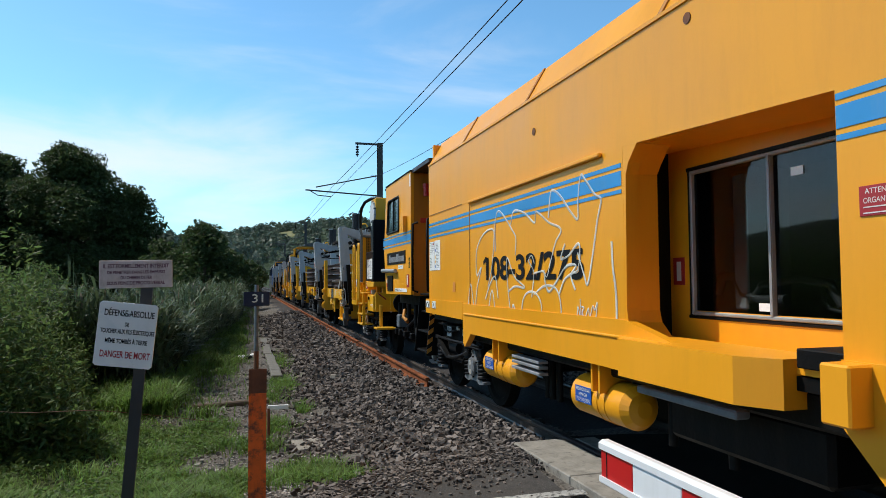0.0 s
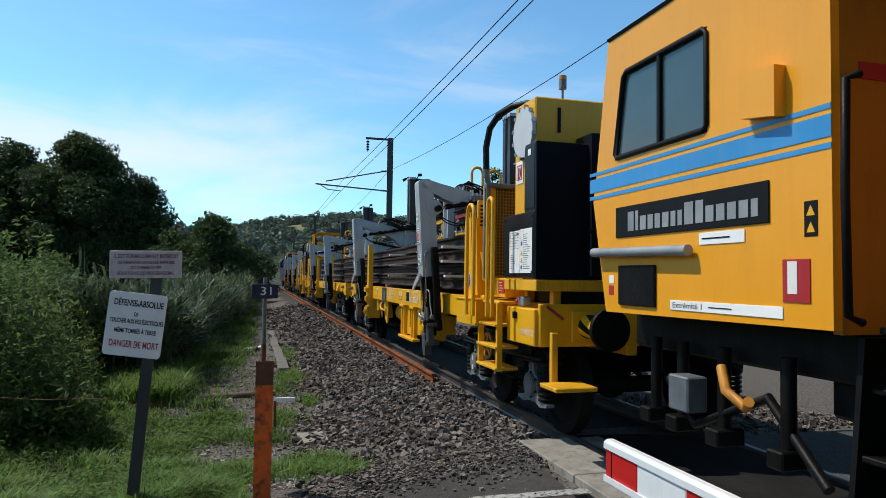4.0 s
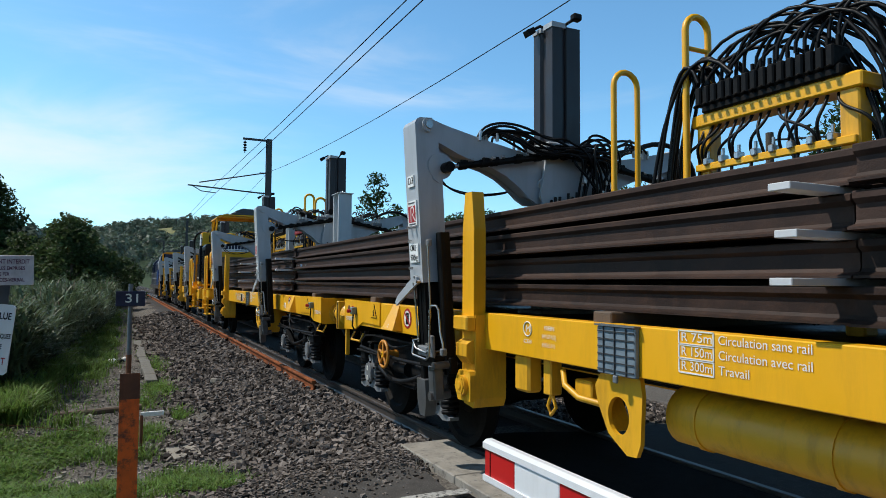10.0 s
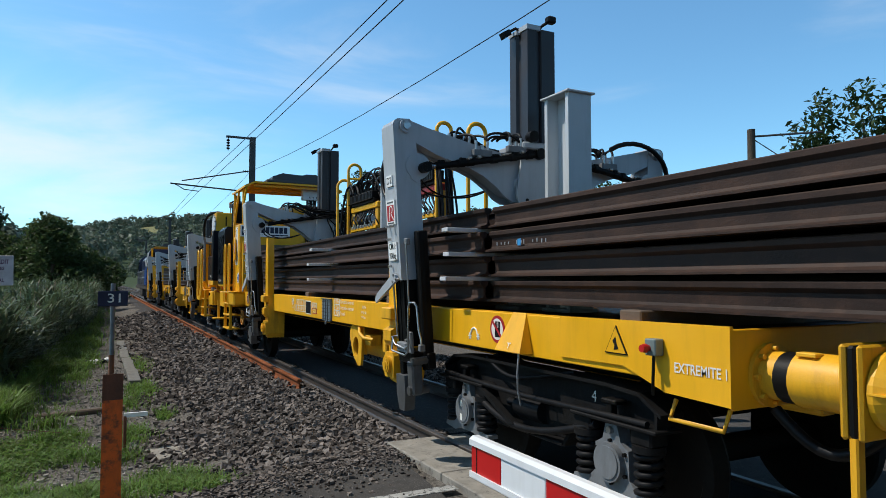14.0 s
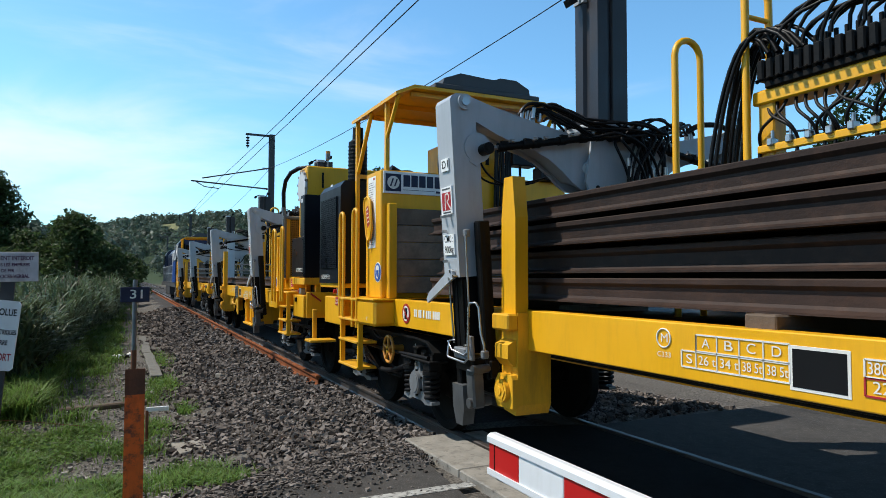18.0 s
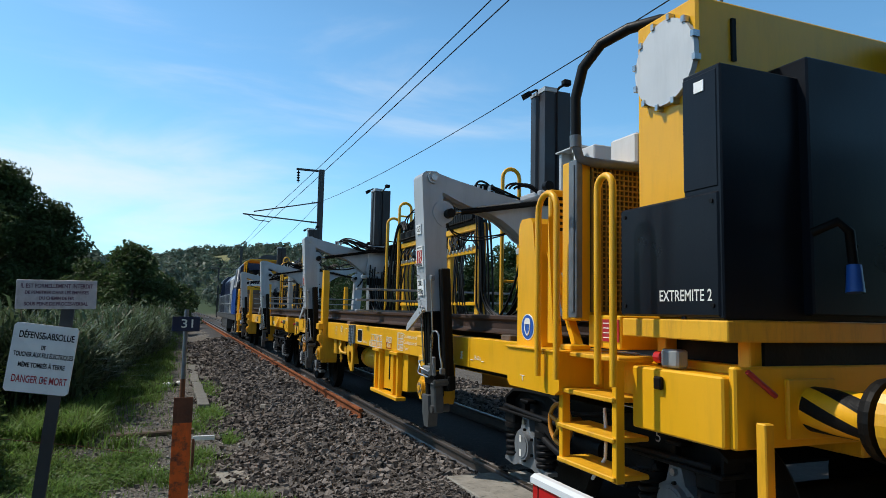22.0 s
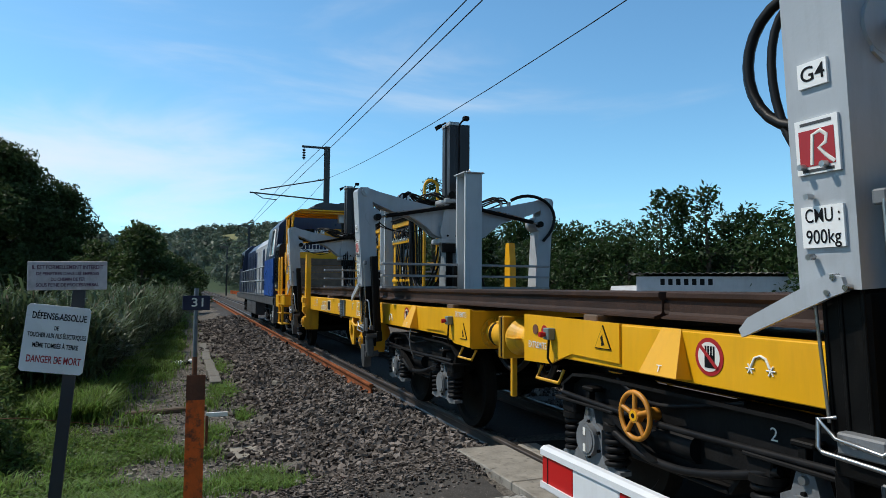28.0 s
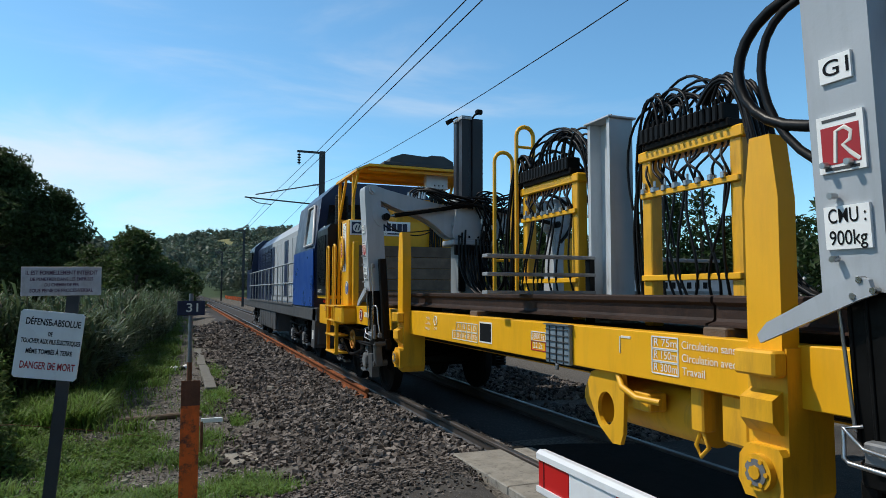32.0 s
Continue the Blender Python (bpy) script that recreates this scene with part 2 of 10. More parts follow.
RED = material("barrier_red_film", (0.50, 0.012, 0.012), 0.35, 0, 0.05, 0.15, (0.2, 0.03, 0.03), 4, 0.01, 60)
BARWHITE = material("barrier_white_film", (0.72, 0.74, 0.76), 0.35, 0, 0.03, 0.25, (0.4, 0.38, 0.36), 5, 0.01, 60)
SIGNRED = material("red_sign_plate", (0.40, 0.02, 0.025), 0.4, 0, 0.05, bump=0)
SIGNBLUE = material("blue_sign_plate", (0.015, 0.09, 0.40), 0.4, 0, 0.05, bump=0)
STRIPE = material("light_blue_stripe_paint", (0.035, 0.28, 0.62), 0.4, 0, 0.12, 0.25, (0.25, 0.35, 0.45), 1.5, 0.015, 40)
WOOD = material("weathered_grey_planks", (0.21, 0.155, 0.115), 0.85, 0, 0.25, 0.6, (0.08, 0.058, 0.04), 6, 0.25, 30, 0.0, rand=0.25)
CONCRETE = material("worn_concrete", (0.27, 0.25, 0.215), 0.9, 0, 0.2, 0.7, (0.07, 0.06, 0.05), 5, 0.3, 40, 0.0, second=(0.12, 0.11, 0.095), second_amount=0.15, second_scale=11)
ASPHALT = material("worn_asphalt", (0.062, 0.059, 0.056), 0.9, 0, 0.25, 0.6, (0.015, 0.014, 0.014), 1.2, 1.0, 75, 0.0, second=(0.17, 0.16, 0.15),
                   second_amount=0.2, second_scale=85, spec=0.15)
OLDCONCRETE = material("lichen_grey_concrete", (0.15, 0.145, 0.13), 0.9, 0, 0.25, 0.6, (0.05, 0.05, 0.04), 6, 0.3, 40, 0.0)
# darker copy of the asphalt, with the train's shade put into its colour
SHADEASPHALT = material("shade_darkened_asphalt", (0.020, 0.019, 0.018), 0.95, 0, 0.3, 0.5, (0.004, 0.004, 0.004), 1.5, 0.8, 70, 0.0, second=(0.06, 0.057, 0.054),
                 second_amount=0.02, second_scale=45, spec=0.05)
STONE = material("ballast_stone", (0.128, 0.112, 0.102), 0.9, 0, 0.25, 0.4, (0.045, 0.033, 0.027), 8, 0.3, 50, 0.0, rand=-0.85, spec=0.15)
PATHSTONE = material("pale_path_gravel", (0.27, 0.25, 0.225), 0.9, 0, 0.2, 0.4, (0.10, 0.085, 0.07), 8, 0.3, 50, 0.0, rand=-0.6, spec=0.15)
BLUEPAINT = material("locomotive_blue_paint", (0.015, 0.07, 0.30), 0.32, 0, 0.08, 0.25, (0.04, 0.05, 0.08), 2, 0.02, 40)
DEEPBLUE = material("locomotive_dark_blue_paint", (0.008, 0.018, 0.06), 0.35, 0, 0.1, 0.3, (0.05, 0.05, 0.06), 2, 0.02, 40)
GLASSDARK = material("dark_window_glass", (0.01, 0.012, 0.014), 0.06, 0, 0.1, bump=0)
GLASS = glass_material("cab_glass", (0.17, 0.20, 0.21))
BARK = material("bark", (0.07, 0.055, 0.04), 0.9, 0, 0.3, 0.4, (0.03, 0.025, 0.02), 3, 0.5, 20)
LEAF_OAK = leaf_material("oak_leaves", (0.050, 0.074, 0.026), 0.4)
LEAF_MID = leaf_material("dark_bush_leaves", (0.052, 0.082, 0.028), 0.4, 0.45)
LEAF_BUSH = leaf_material("bush_leaves", (0.106, 0.160, 0.048), 0.5, 0.6)
LEAF_REED = leaf_material("reed_leaves", (0.074, 0.106, 0.052), 0.36, 0.75)
LEAF_GRASS = leaf_material("grass_blades", (0.130, 0.212, 0.046), 0.5, 0.75)
LEAF_WEED = leaf_material("weed_leaves", (0.120, 0.190, 0.050), 0.5, 0.7)
# distance haze is mixed into this leaf colour, paler and bluer
LEAF_FAR = leaf_material("hazed_far_woods_leaves", (0.082, 0.112, 0.080), 0.3, 0.45)
LEAF_RIGHT = leaf_material("conifer_and_ash_leaves", (0.030, 0.058, 0.017), 0.35, 0.5)
FLUFF = leaf_material("reed_plumes", (0.20, 0.17, 0.12), 0.4)
NETTING = material("orange_plastic_net", (0.75, 0.16, 0.04), 0.6, 0, 0.1, 0.2, bump=0)
HANDWHEEL = material("worn_handwheel_paint", (0.55, 0.22, 0.02), 0.5, 0, 0.2, 0.6, (0.12, 0.05, 0.02), 8, 0.05, 60)
WHITEGREY = material("white_grey_paint", (0.58, 0.60, 0.62), 0.4, 0, 0.05, 0.2, (0.2, 0.2, 0.2), 4, 0.02, 60)
MESHBROWN = material("dusty_radiator_core", (0.07, 0.045, 0.012), 0.8, 0, 0.2, 0.3, bump=0.1)
MESHYELLOW = material("dirty_mesh_wire", (0.30, 0.16, 0.02), 0.6, 0, 0.15, 0.4, bump=0.05)
GREENGREY = material("green_grey_switch_box_paint", (0.16, 0.21, 0.21), 0.45, 0, 0.1, 0.3, (0.06, 0.06, 0.05), 8, 0.03, 60)
CABGREY = material("grey_cab_lining", (0.10, 0.105, 0.11), 0.7, 0, 0.1, bump=0.02)
MASTGREY2 = material("matt_dark_grey_plastic", (0.06, 0.065, 0.07), 0.6, 0, 0.15, 0.3, bump=0.03)
REDBEAM = material("red_beam_paint", (0.35, 0.02, 0.015), 0.45, 0, 0.1, 0.4, (0.05, 0.02, 0.02), 6, 0.05, 60)
SLATE = material("dusty_blue_grey_plate", (0.16, 0.21, 0.25), 0.5, 0, 0.15, 0.4, (0.06, 0.07, 0.08), 9, 0.04, 60)
TONGS = material("worn_grey_tongs_steel", (0.10, 0.105, 0.11), 0.45, 0.3, 0.2, 0.5, (0.03, 0.028, 0.025), 9, 0.08, 40)
POSTGREY = material("pale_grey_post_paint", (0.50, 0.53, 0.55), 0.42, 0, 0.07, 0.35, (0.16, 0.15, 0.13), 3, 0.03, 50)
GALVLIGHT = material("pale_galvanised_bar", (0.32, 0.33, 0.34), 0.5, 0.3, 0.15, 0.4, (0.15, 0.14, 0.13), 5, 0.04, 60)
BEARER = material("worn_timber_bearer", (0.12, 0.085, 0.06), 0.85, 0, 0.2, 0.5, bump=0.2)
# seam colour, and orange with the vestibule's shade painted in
ORANGESHADE = material("machine_seam_and_shade_paint", (0.42, 0.16, 0.01), 0.5, 0, 0.1, 0.3, bump=0.03)
SPRAY = material("white_spray_paint", (0.74, 0.74, 0.70), 0.7, 0, 0.12, 0.2, (0.4, 0.5, 0.6), 3, 0.0)


def thin_paint(m, lo, hi):
    """Paint sprayed so thinly that the ground shows through in places."""
    nt = m.node_tree
    no, rr = nt.nodes.new("ShaderNodeTexNoise"), nt.nodes.new("ShaderNodeMapRange")
    no.inputs["Scale"].default_value, no.inputs["Detail"].default_value = 3.5, 5
    for k, x in (("From Min", 0.35), ("From Max", 0.62), ("To Min", lo), ("To Max", hi)):
        rr.inputs[k].default_value = x
    nt.links.new(no.outputs["Fac"], rr.inputs["Value"])
    nt.links.new(rr.outputs[0], nt.nodes["Principled BSDF"].inputs["Alpha"])


thin_paint(SPRAY, 0.35, 0.85)

FADED = material("faded_orange_patch", (0.70, 0.26, 0.05), 0.6, 0, 0.05, bump=0)
GLASSTEAL = material("reflecting_tinted_glass", (0.05, 0.09, 0.10), 0.05, 0, 0.1, bump=0)
LOCOGREY = material("locomotive_dark_grey", (0.06, 0.063, 0.066), 0.6, 0, 0.15, 0.5, (0.12, 0.10, 0.08), 3, 0.05, 40)
LOCOSILVER = material("locomotive_silver_grey", (0.40, 0.42, 0.44), 0.45, 0, 0.08, 0.35, (0.12, 0.11, 0.10), 2, 0.03, 40)


# ---- mesh building ----
class Shape:
    """Collects simple solids; done() makes one mesh object of them."""

    def __init__(self):
        self.v, self.f, self.s = [], [], []

    def add(self, verts, faces, smooth=False):
        k = len(self.v)
        self.v += [tuple(p) for p in verts]
        self.f += [tuple(i + k for i in q) for q in faces]
        self.s += [smooth] * len(faces)
        return self

    def box(self, x0, x1, y0, y1, z0, z1, b=0.0):
        b = min(b, (x1 - x0) * 0.45, (y1 - y0) * 0.45, (z1 - z0) * 0.45)
        if b <= 0:
            p = [(x, y, z) for x in (x0, x1) for y in (y0, y1) for z in (z0, z1)]
            return self.add(p, [(0, 1, 3, 2), (4, 6, 7, 5), (0, 4, 5, 1), (2, 3, 7, 6), (0, 2, 6, 4), (1, 5, 7, 3)])
        lo, hi = (x0, y0, z0), (x1, y1, z1)
        p, idx = [], {}
        for cx in (0, 1):
            for cy in (0, 1):
                for cz in (0, 1):
                    c = (cx, cy, cz)
                    for a in range(3):
                        q = [(lo[i] + b if c[i] == 0 else hi[i] - b) for i in range(3)]
                        q[a] = lo[a] if c[a] == 0 else hi[a]
                        idx[c, a] = len(p)
                        p.append(q)
        f = []
        for a in range(3):
            o = [i for i in range(3) if i != a]
            for s in (0, 1):
                ring = []
                for u, w in ((0, 0), (1, 0), (1, 1), (0, 1)):
                    c = [0, 0, 0]
                    c[a], c[o[0]], c[o[1]] = s, u, w
                    ring.append(idx[tuple(c), a])
                f.append(tuple(ring))
        for a in range(3):
            o = [i for i in range(3) if i != a]
            for u in (0, 1):
                for w in (0, 1):
                    c0, c1 = [0, 0, 0], [0, 0, 0]
                    c0[a], c1[a] = 0, 1
                    for c in (c0, c1):
                        c[o[0]], c[o[1]] = u, w
                    f.append((idx[tuple(c0), o[0]], idx[tuple(c1), o[0]], idx[tuple(c1), o[1]], idx[tuple(c0), o[1]]))
        for cx in (0, 1):
            for cy in (0, 1):
                for cz in (0, 1):
                    f.append(tuple(idx[(cx, cy, cz), a] for a in range(3)))
        return self.add(p, f)

    def prism(self, outline, axis, a, b):
        """An outline of the two other axes in their order, drawn out along axis from a to b."""
        n = len(outline)
        put = {"x": lambda h, p: (h, p[0], p[1]), "y": lambda h, p: (p[0], h, p[1]), "z": lambda h, p: (p[0], p[1], h)}[axis]
        v = [put(a, p) for p in outline] + [put(b, p) for p in outline]
        return self.add(v, [tuple(range(n)), tuple(range(2 * n - 1, n - 1, -1))] + [(i, (i + 1) % n, n + (i + 1) % n, n + i) for i in range(n)])

    def cyl(self, p0, p1, r, n=12, r1=None, caps=True):
        p0, p1 = Vector(p0), Vector(p1)
        d = (p1 - p0).normalized()
        a = d.orthogonal().normalized()
        c = d.cross(a)
        r1 = r if r1 is None else r1
        ring = [(a * math.cos(2 * math.pi * i / n) + c * math.sin(2 * math.pi * i / n)) for i in range(n)]
        v0, v1 = [p0 + q * r for q in ring], [p1 + q * r1 for q in ring]
        self.add(v0 + v1, [(i, (i + 1) % n, n + (i + 1) % n, n + i) for i in range(n)], True)
        if caps:
            self.add(v0, [tuple(range(n - 1, -1, -1))])
            self.add(v1, [tuple(range(n))])
        return self

    def tube(self, pts, r, n=6):
        pts = [Vector(p) for p in pts]
        rings, a = [], None
        for i, p in enumerate(pts):
            d = (pts[min(i + 1, len(pts) - 1)] - pts[max(i - 1, 0)]).normalized()
            if a is None:
                a = d.orthogonal().normalized()
            a = (a - d * a.dot(d))
            a = a.normalized() if a.length > 1e-6 else d.orthogonal().normalized()
            c = d.cross(a)
            rings.append([p + (a * math.cos(2 * math.pi * k / n) + c * math.sin(2 * math.pi * k / n)) * r for k in range(n)])
        v = [q for g in rings for q in g]
        f = [(i * n + k, i * n + (k + 1) % n, (i + 1) * n + (k + 1) % n, (i + 1) * n + k) for i in range(len(pts) - 1) for k in range(n)]
        self.add(v, f, True)
        self.add(rings[0], [tuple(range(n))])
        return self.add(rings[-1], [tuple(range(n))])

    def lathe(self, prof, centre, axis="x", n=20):
        """prof: (along, radius) pairs."""
        v = []
        for h, r in prof:
            for k in range(n):
                c, s = math.cos(2 * math.pi * k / n) * r, math.sin(2 * math.pi * k / n) * r
                q = {"x": (h, c, s), "y": (c, h, s), "z": (c, s, h)}[axis]
                v.append(tuple(q[i] + centre[i] for i in range(3)))
        f = [(i * n + k, i * n + (k + 1) % n, (i + 1) * n + (k + 1) % n, (i + 1) * n + k) for i in range(len(prof) - 1) for k in range(n)]
        return self.add(v, f, False)

    def move(self, m):
        self.v = [tuple(m @ Vector(p)) for p in self.v]
        return self

    def done(self, name, mat, parent=None, label=""):
        me = bpy.data.meshes.new(name)
        me.from_pydata(self.v, [], self.f)
        me.polygons.foreach_set("use_smooth", self.s)
        me.materials.append(mat)
        ob = new(name, me)
        if parent:
            ob.parent = parent
        return tagged(ob, label)


def thing(name, place, label, category, group=""):
    ob = new(name)
    ob.location = place
    ob.empty_display_size = 0.2
    return tagged(ob, label, category, group)


def sheet_mesh(name, verts, faces, mat, smooth=True):
    """One mesh from numpy arrays of corners and faces of equal size."""
    me = bpy.data.meshes.new(name)
    verts, faces = np.asarray(verts, np.float32), np.asarray(faces, np.int32)
    k = faces.shape[1]
    me.vertices.add(len(verts))
    me.vertices.foreach_set("co", verts.ravel())
    me.loops.add(faces.size)
    me.loops.foreach_set("vertex_index", faces.ravel())
    me.polygons.add(len(faces))
    me.polygons.foreach_set("loop_start", np.arange(len(faces), dtype=np.int32) * k)
    me.polygons.foreach_set("use_smooth", np.full(len(faces), smooth))
    me.update(calc_edges=True)
    me.materials.append(mat)
    return me


def writing(text, size, mat, parent, place, turn=(90, 0, -90), name="lettering", width=None, bold=0.0, align="LEFT"):
    """Flat lettering; turn (90, 0, -90) faces -x and reads along -y."""
    cu = bpy.data.curves.new(name, "FONT")
    cu.body, cu.size, cu.align_x, cu.align_y, cu.offset, cu.space_line = text, size, align, "CENTER", bold, 1.0
    tmp = bpy.data.objects.new(name, cu)
    me = bpy.data.meshes.new_from_object(tmp)
    bpy.data.objects.remove(tmp)
    xs = [v.co.x for v in me.vertices]
    if width and xs:
        k = width / max(1e-6, max(xs) - min(xs))
        for v in me.vertices:
            v.co.x *= k
    me.materials.clear()
    me.materials.append(mat)
    ob = new(name, me)
    ob.parent = parent
    ob.matrix_basis = pose(*place, *turn)
    return ob


# ---- the lie of the land ----
XC = 3.89            # middle of the track
RAILS = (XC - 0.755, XC + 0.755)


def smooth01(a, b, x):
    t = np.clip((np.asarray(x, float) - a) / (b - a), 0, 1)
    return t * t * (3 - 2 * t)


def land(x, y):
    """Height of the ground; the rail tops are at 0."""
    x, y = np.asarray(x, float), np.asarray(y, float)
    near = -0.075 - 0.325 * smooth01(4.6, 9.5, y) * smooth01(3.0, 0.2, x)
    z = near
    z = z + (np.minimum(z, -0.20 - 0.25 * smooth01(2.2, 0.7, x)) - z) * smooth01(4.9, 8.4, y)
    z = z - 0.35 * smooth01(-2.5, -7.0, x) * smooth01(4.0, 9.0, y)
    far = np.hypot(x, y)
    az = np.degrees(np.arctan2(x, y))
    hill = 66 * smooth01(240, 760, far) * (0.72 + 0.28 * np.sin(np.radians(az * 5.0 + 35)) * 0.7 + 0.12 * np.sin(np.radians(az * 13)))
    hill = hill * smooth01(70, 35, az) * smooth01(-95, -40, az) * (1 - 0.16 * smooth01(-9, -3, az)) + 10 * smooth01(400, 1200, far)
    return z + hill + 0.04 * np.sin(x * 1.7 + y * 0.6) * np.sin(y * 0.9) * smooth01(0.2, -1.5, x) * smooth01(5.2, 6.6, y)


def build_ground():
    edge = np.concatenate([np.linspace(0, 14, 57), 14 * 1.085 ** np.arange(1, 66)])
    xs = np.concatenate([-edge[:0:-1], edge])
    ys = np.concatenate([-edge[:0:-1], edge])
    gx, gy = np.meshgrid(xs, ys, indexing="ij")
    v = np.stack([gx, gy, land(gx, gy)], -1).reshape(-1, 3)
    n, m = len(xs), len(ys)
    i = np.arange((n - 1) * m).reshape(n - 1, m)[:, :-1].ravel()
    f = np.stack([i, i + m, i + m + 1, i + 1], 1)
    mat = bpy.data.materials.new("grass_and_gravel_ground")
    mat.use_nodes = True
    nt = mat.node_tree
    n_, ln = nt.nodes.new, nt.links.new
    bs = nt.nodes["Principled BSDF"]
    co = n_("ShaderNodeTexCoord")

    def noise_node(scale, detail=8, rough=0.65):
        q = n_("ShaderNodeTexNoise")
        q.inputs["Scale"].default_value, q.inputs["Detail"].default_value, q.inputs["Roughness"].default_value = scale, detail, rough
        ln(co.outputs["Object"], q.inputs["Vector"])
        return q.outputs["Fac"]

    def ramp(src, a, b, lo=0.0, hi=1.0):
        q = n_("ShaderNodeMapRange")
        q.interpolation_type = "SMOOTHSTEP"
        for k, x in (("From Min", a), ("From Max", b), ("To Min", lo), ("To Max", hi)):
            q.inputs[k].default_value = x
        ln(src, q.inputs["Value"])
        return q.outputs[0]

    def blend(fac, a, b):
        q = n_("ShaderNodeMix")
        q.data_type = "RGBA"
        ln(fac, q.inputs["Factor"])
        for key, s in (("A", a), ("B", b)):
            if isinstance(s, tuple):
                q.inputs[key].default_value = (*s, 1)
            else:
                ln(s, q.inputs[key])
        return q.outputs["Result"]

    def math_(op, a, b):
        q = n_("ShaderNodeMath")
        q.operation = op
        for k, s in ((0, a), (1, b)):
            if isinstance(s, float):
                q.inputs[k].default_value = s
            else:
                ln(s, q.inputs[k])
        return q.outputs[0]

    sep = n_("ShaderNodeSeparateXYZ")
    ln(co.outputs["Object"], sep.inputs[0])
    soil = blend(ramp(noise_node(30), 0.35, 0.7), (0.060, 0.053, 0.046), (0.21, 0.195, 0.175))
    green = blend(ramp(noise_node(2.2), 0.35, 0.65), (0.030, 0.048, 0.013), (0.060, 0.078, 0.024))
    meadow = math_("MULTIPLY", math_("MULTIPLY", ramp(sep.outputs["X"], 24.0, 32.0), ramp(sep.outputs["X"], 66.0, 58.0)),
                   math_("MULTIPLY", ramp(sep.outputs["Y"], 575.0, 600.0), ramp(sep.outputs["Y"], 720.0, 690.0)))
    field = blend(meadow, (0.045, 0.072, 0.036), (0.19, 0.19, 0.085))
    # bare gravel lies along the track foot and in patches of the verge
    patch = math_("ADD", noise_node(1.1, 6), ramp(sep.outputs["X"], -1.6, 0.7, -0.12, 0.42))
    # two trodden stretches of bare gravel cross the verge
    for y0, y1, x0 in ((10.2, 15.4, -1.35), (7.25, 8.6, -0.85)):
        strip = math_("MULTIPLY", math_("MULTIPLY", ramp(sep.outputs["Y"], y0 - 0.3, y0 + 0.3), ramp(sep.outputs["Y"], y1 + 0.4, y1 - 0.4)),
                      ramp(sep.outputs["X"], x0 - 0.4, x0 + 0.5, 0.0, 0.30))
        patch = math_("ADD", patch, strip)
    patch = ramp(patch, 0.56, 0.66)
    dist = ramp(sep.outputs["Y"], 120.0, 220.0)
    col = blend(dist, blend(patch, green, soil), field)
    ln(col, bs.inputs["Base Color"])
    bs.inputs["Roughness"].default_value = 0.95
    bs.inputs["Specular IOR Level"].default_value = 0.2
    bp = n_("ShaderNodeBump")
    bp.inputs["Strength"].default_value, bp.inputs["Distance"].default_value = 0.7, 0.03
    ln(noise_node(45, 6), bp.inputs["Height"])
    ln(bp.outputs[0], bs.inputs["Normal"])
    tagged(new("ground", sheet_mesh("ground", v, f, mat)), "uneven grass and gravel land rising to wooded hills", "ground", kind="structure")


def ballast_height(x, y):
    """The stone bed: flat under the sleepers, sloping to its foot; ends at the crossing."""
    x, y = np.asarray(x, float), np.asarray(y, float)
    d = np.abs(x - XC)
    z = -0.16 - 0.34 * smooth01(1.55, 3.15, d) + 0.03 * np.sin(y * 1.3 + x) * smooth01(1.2, 2.2, d)
    return z


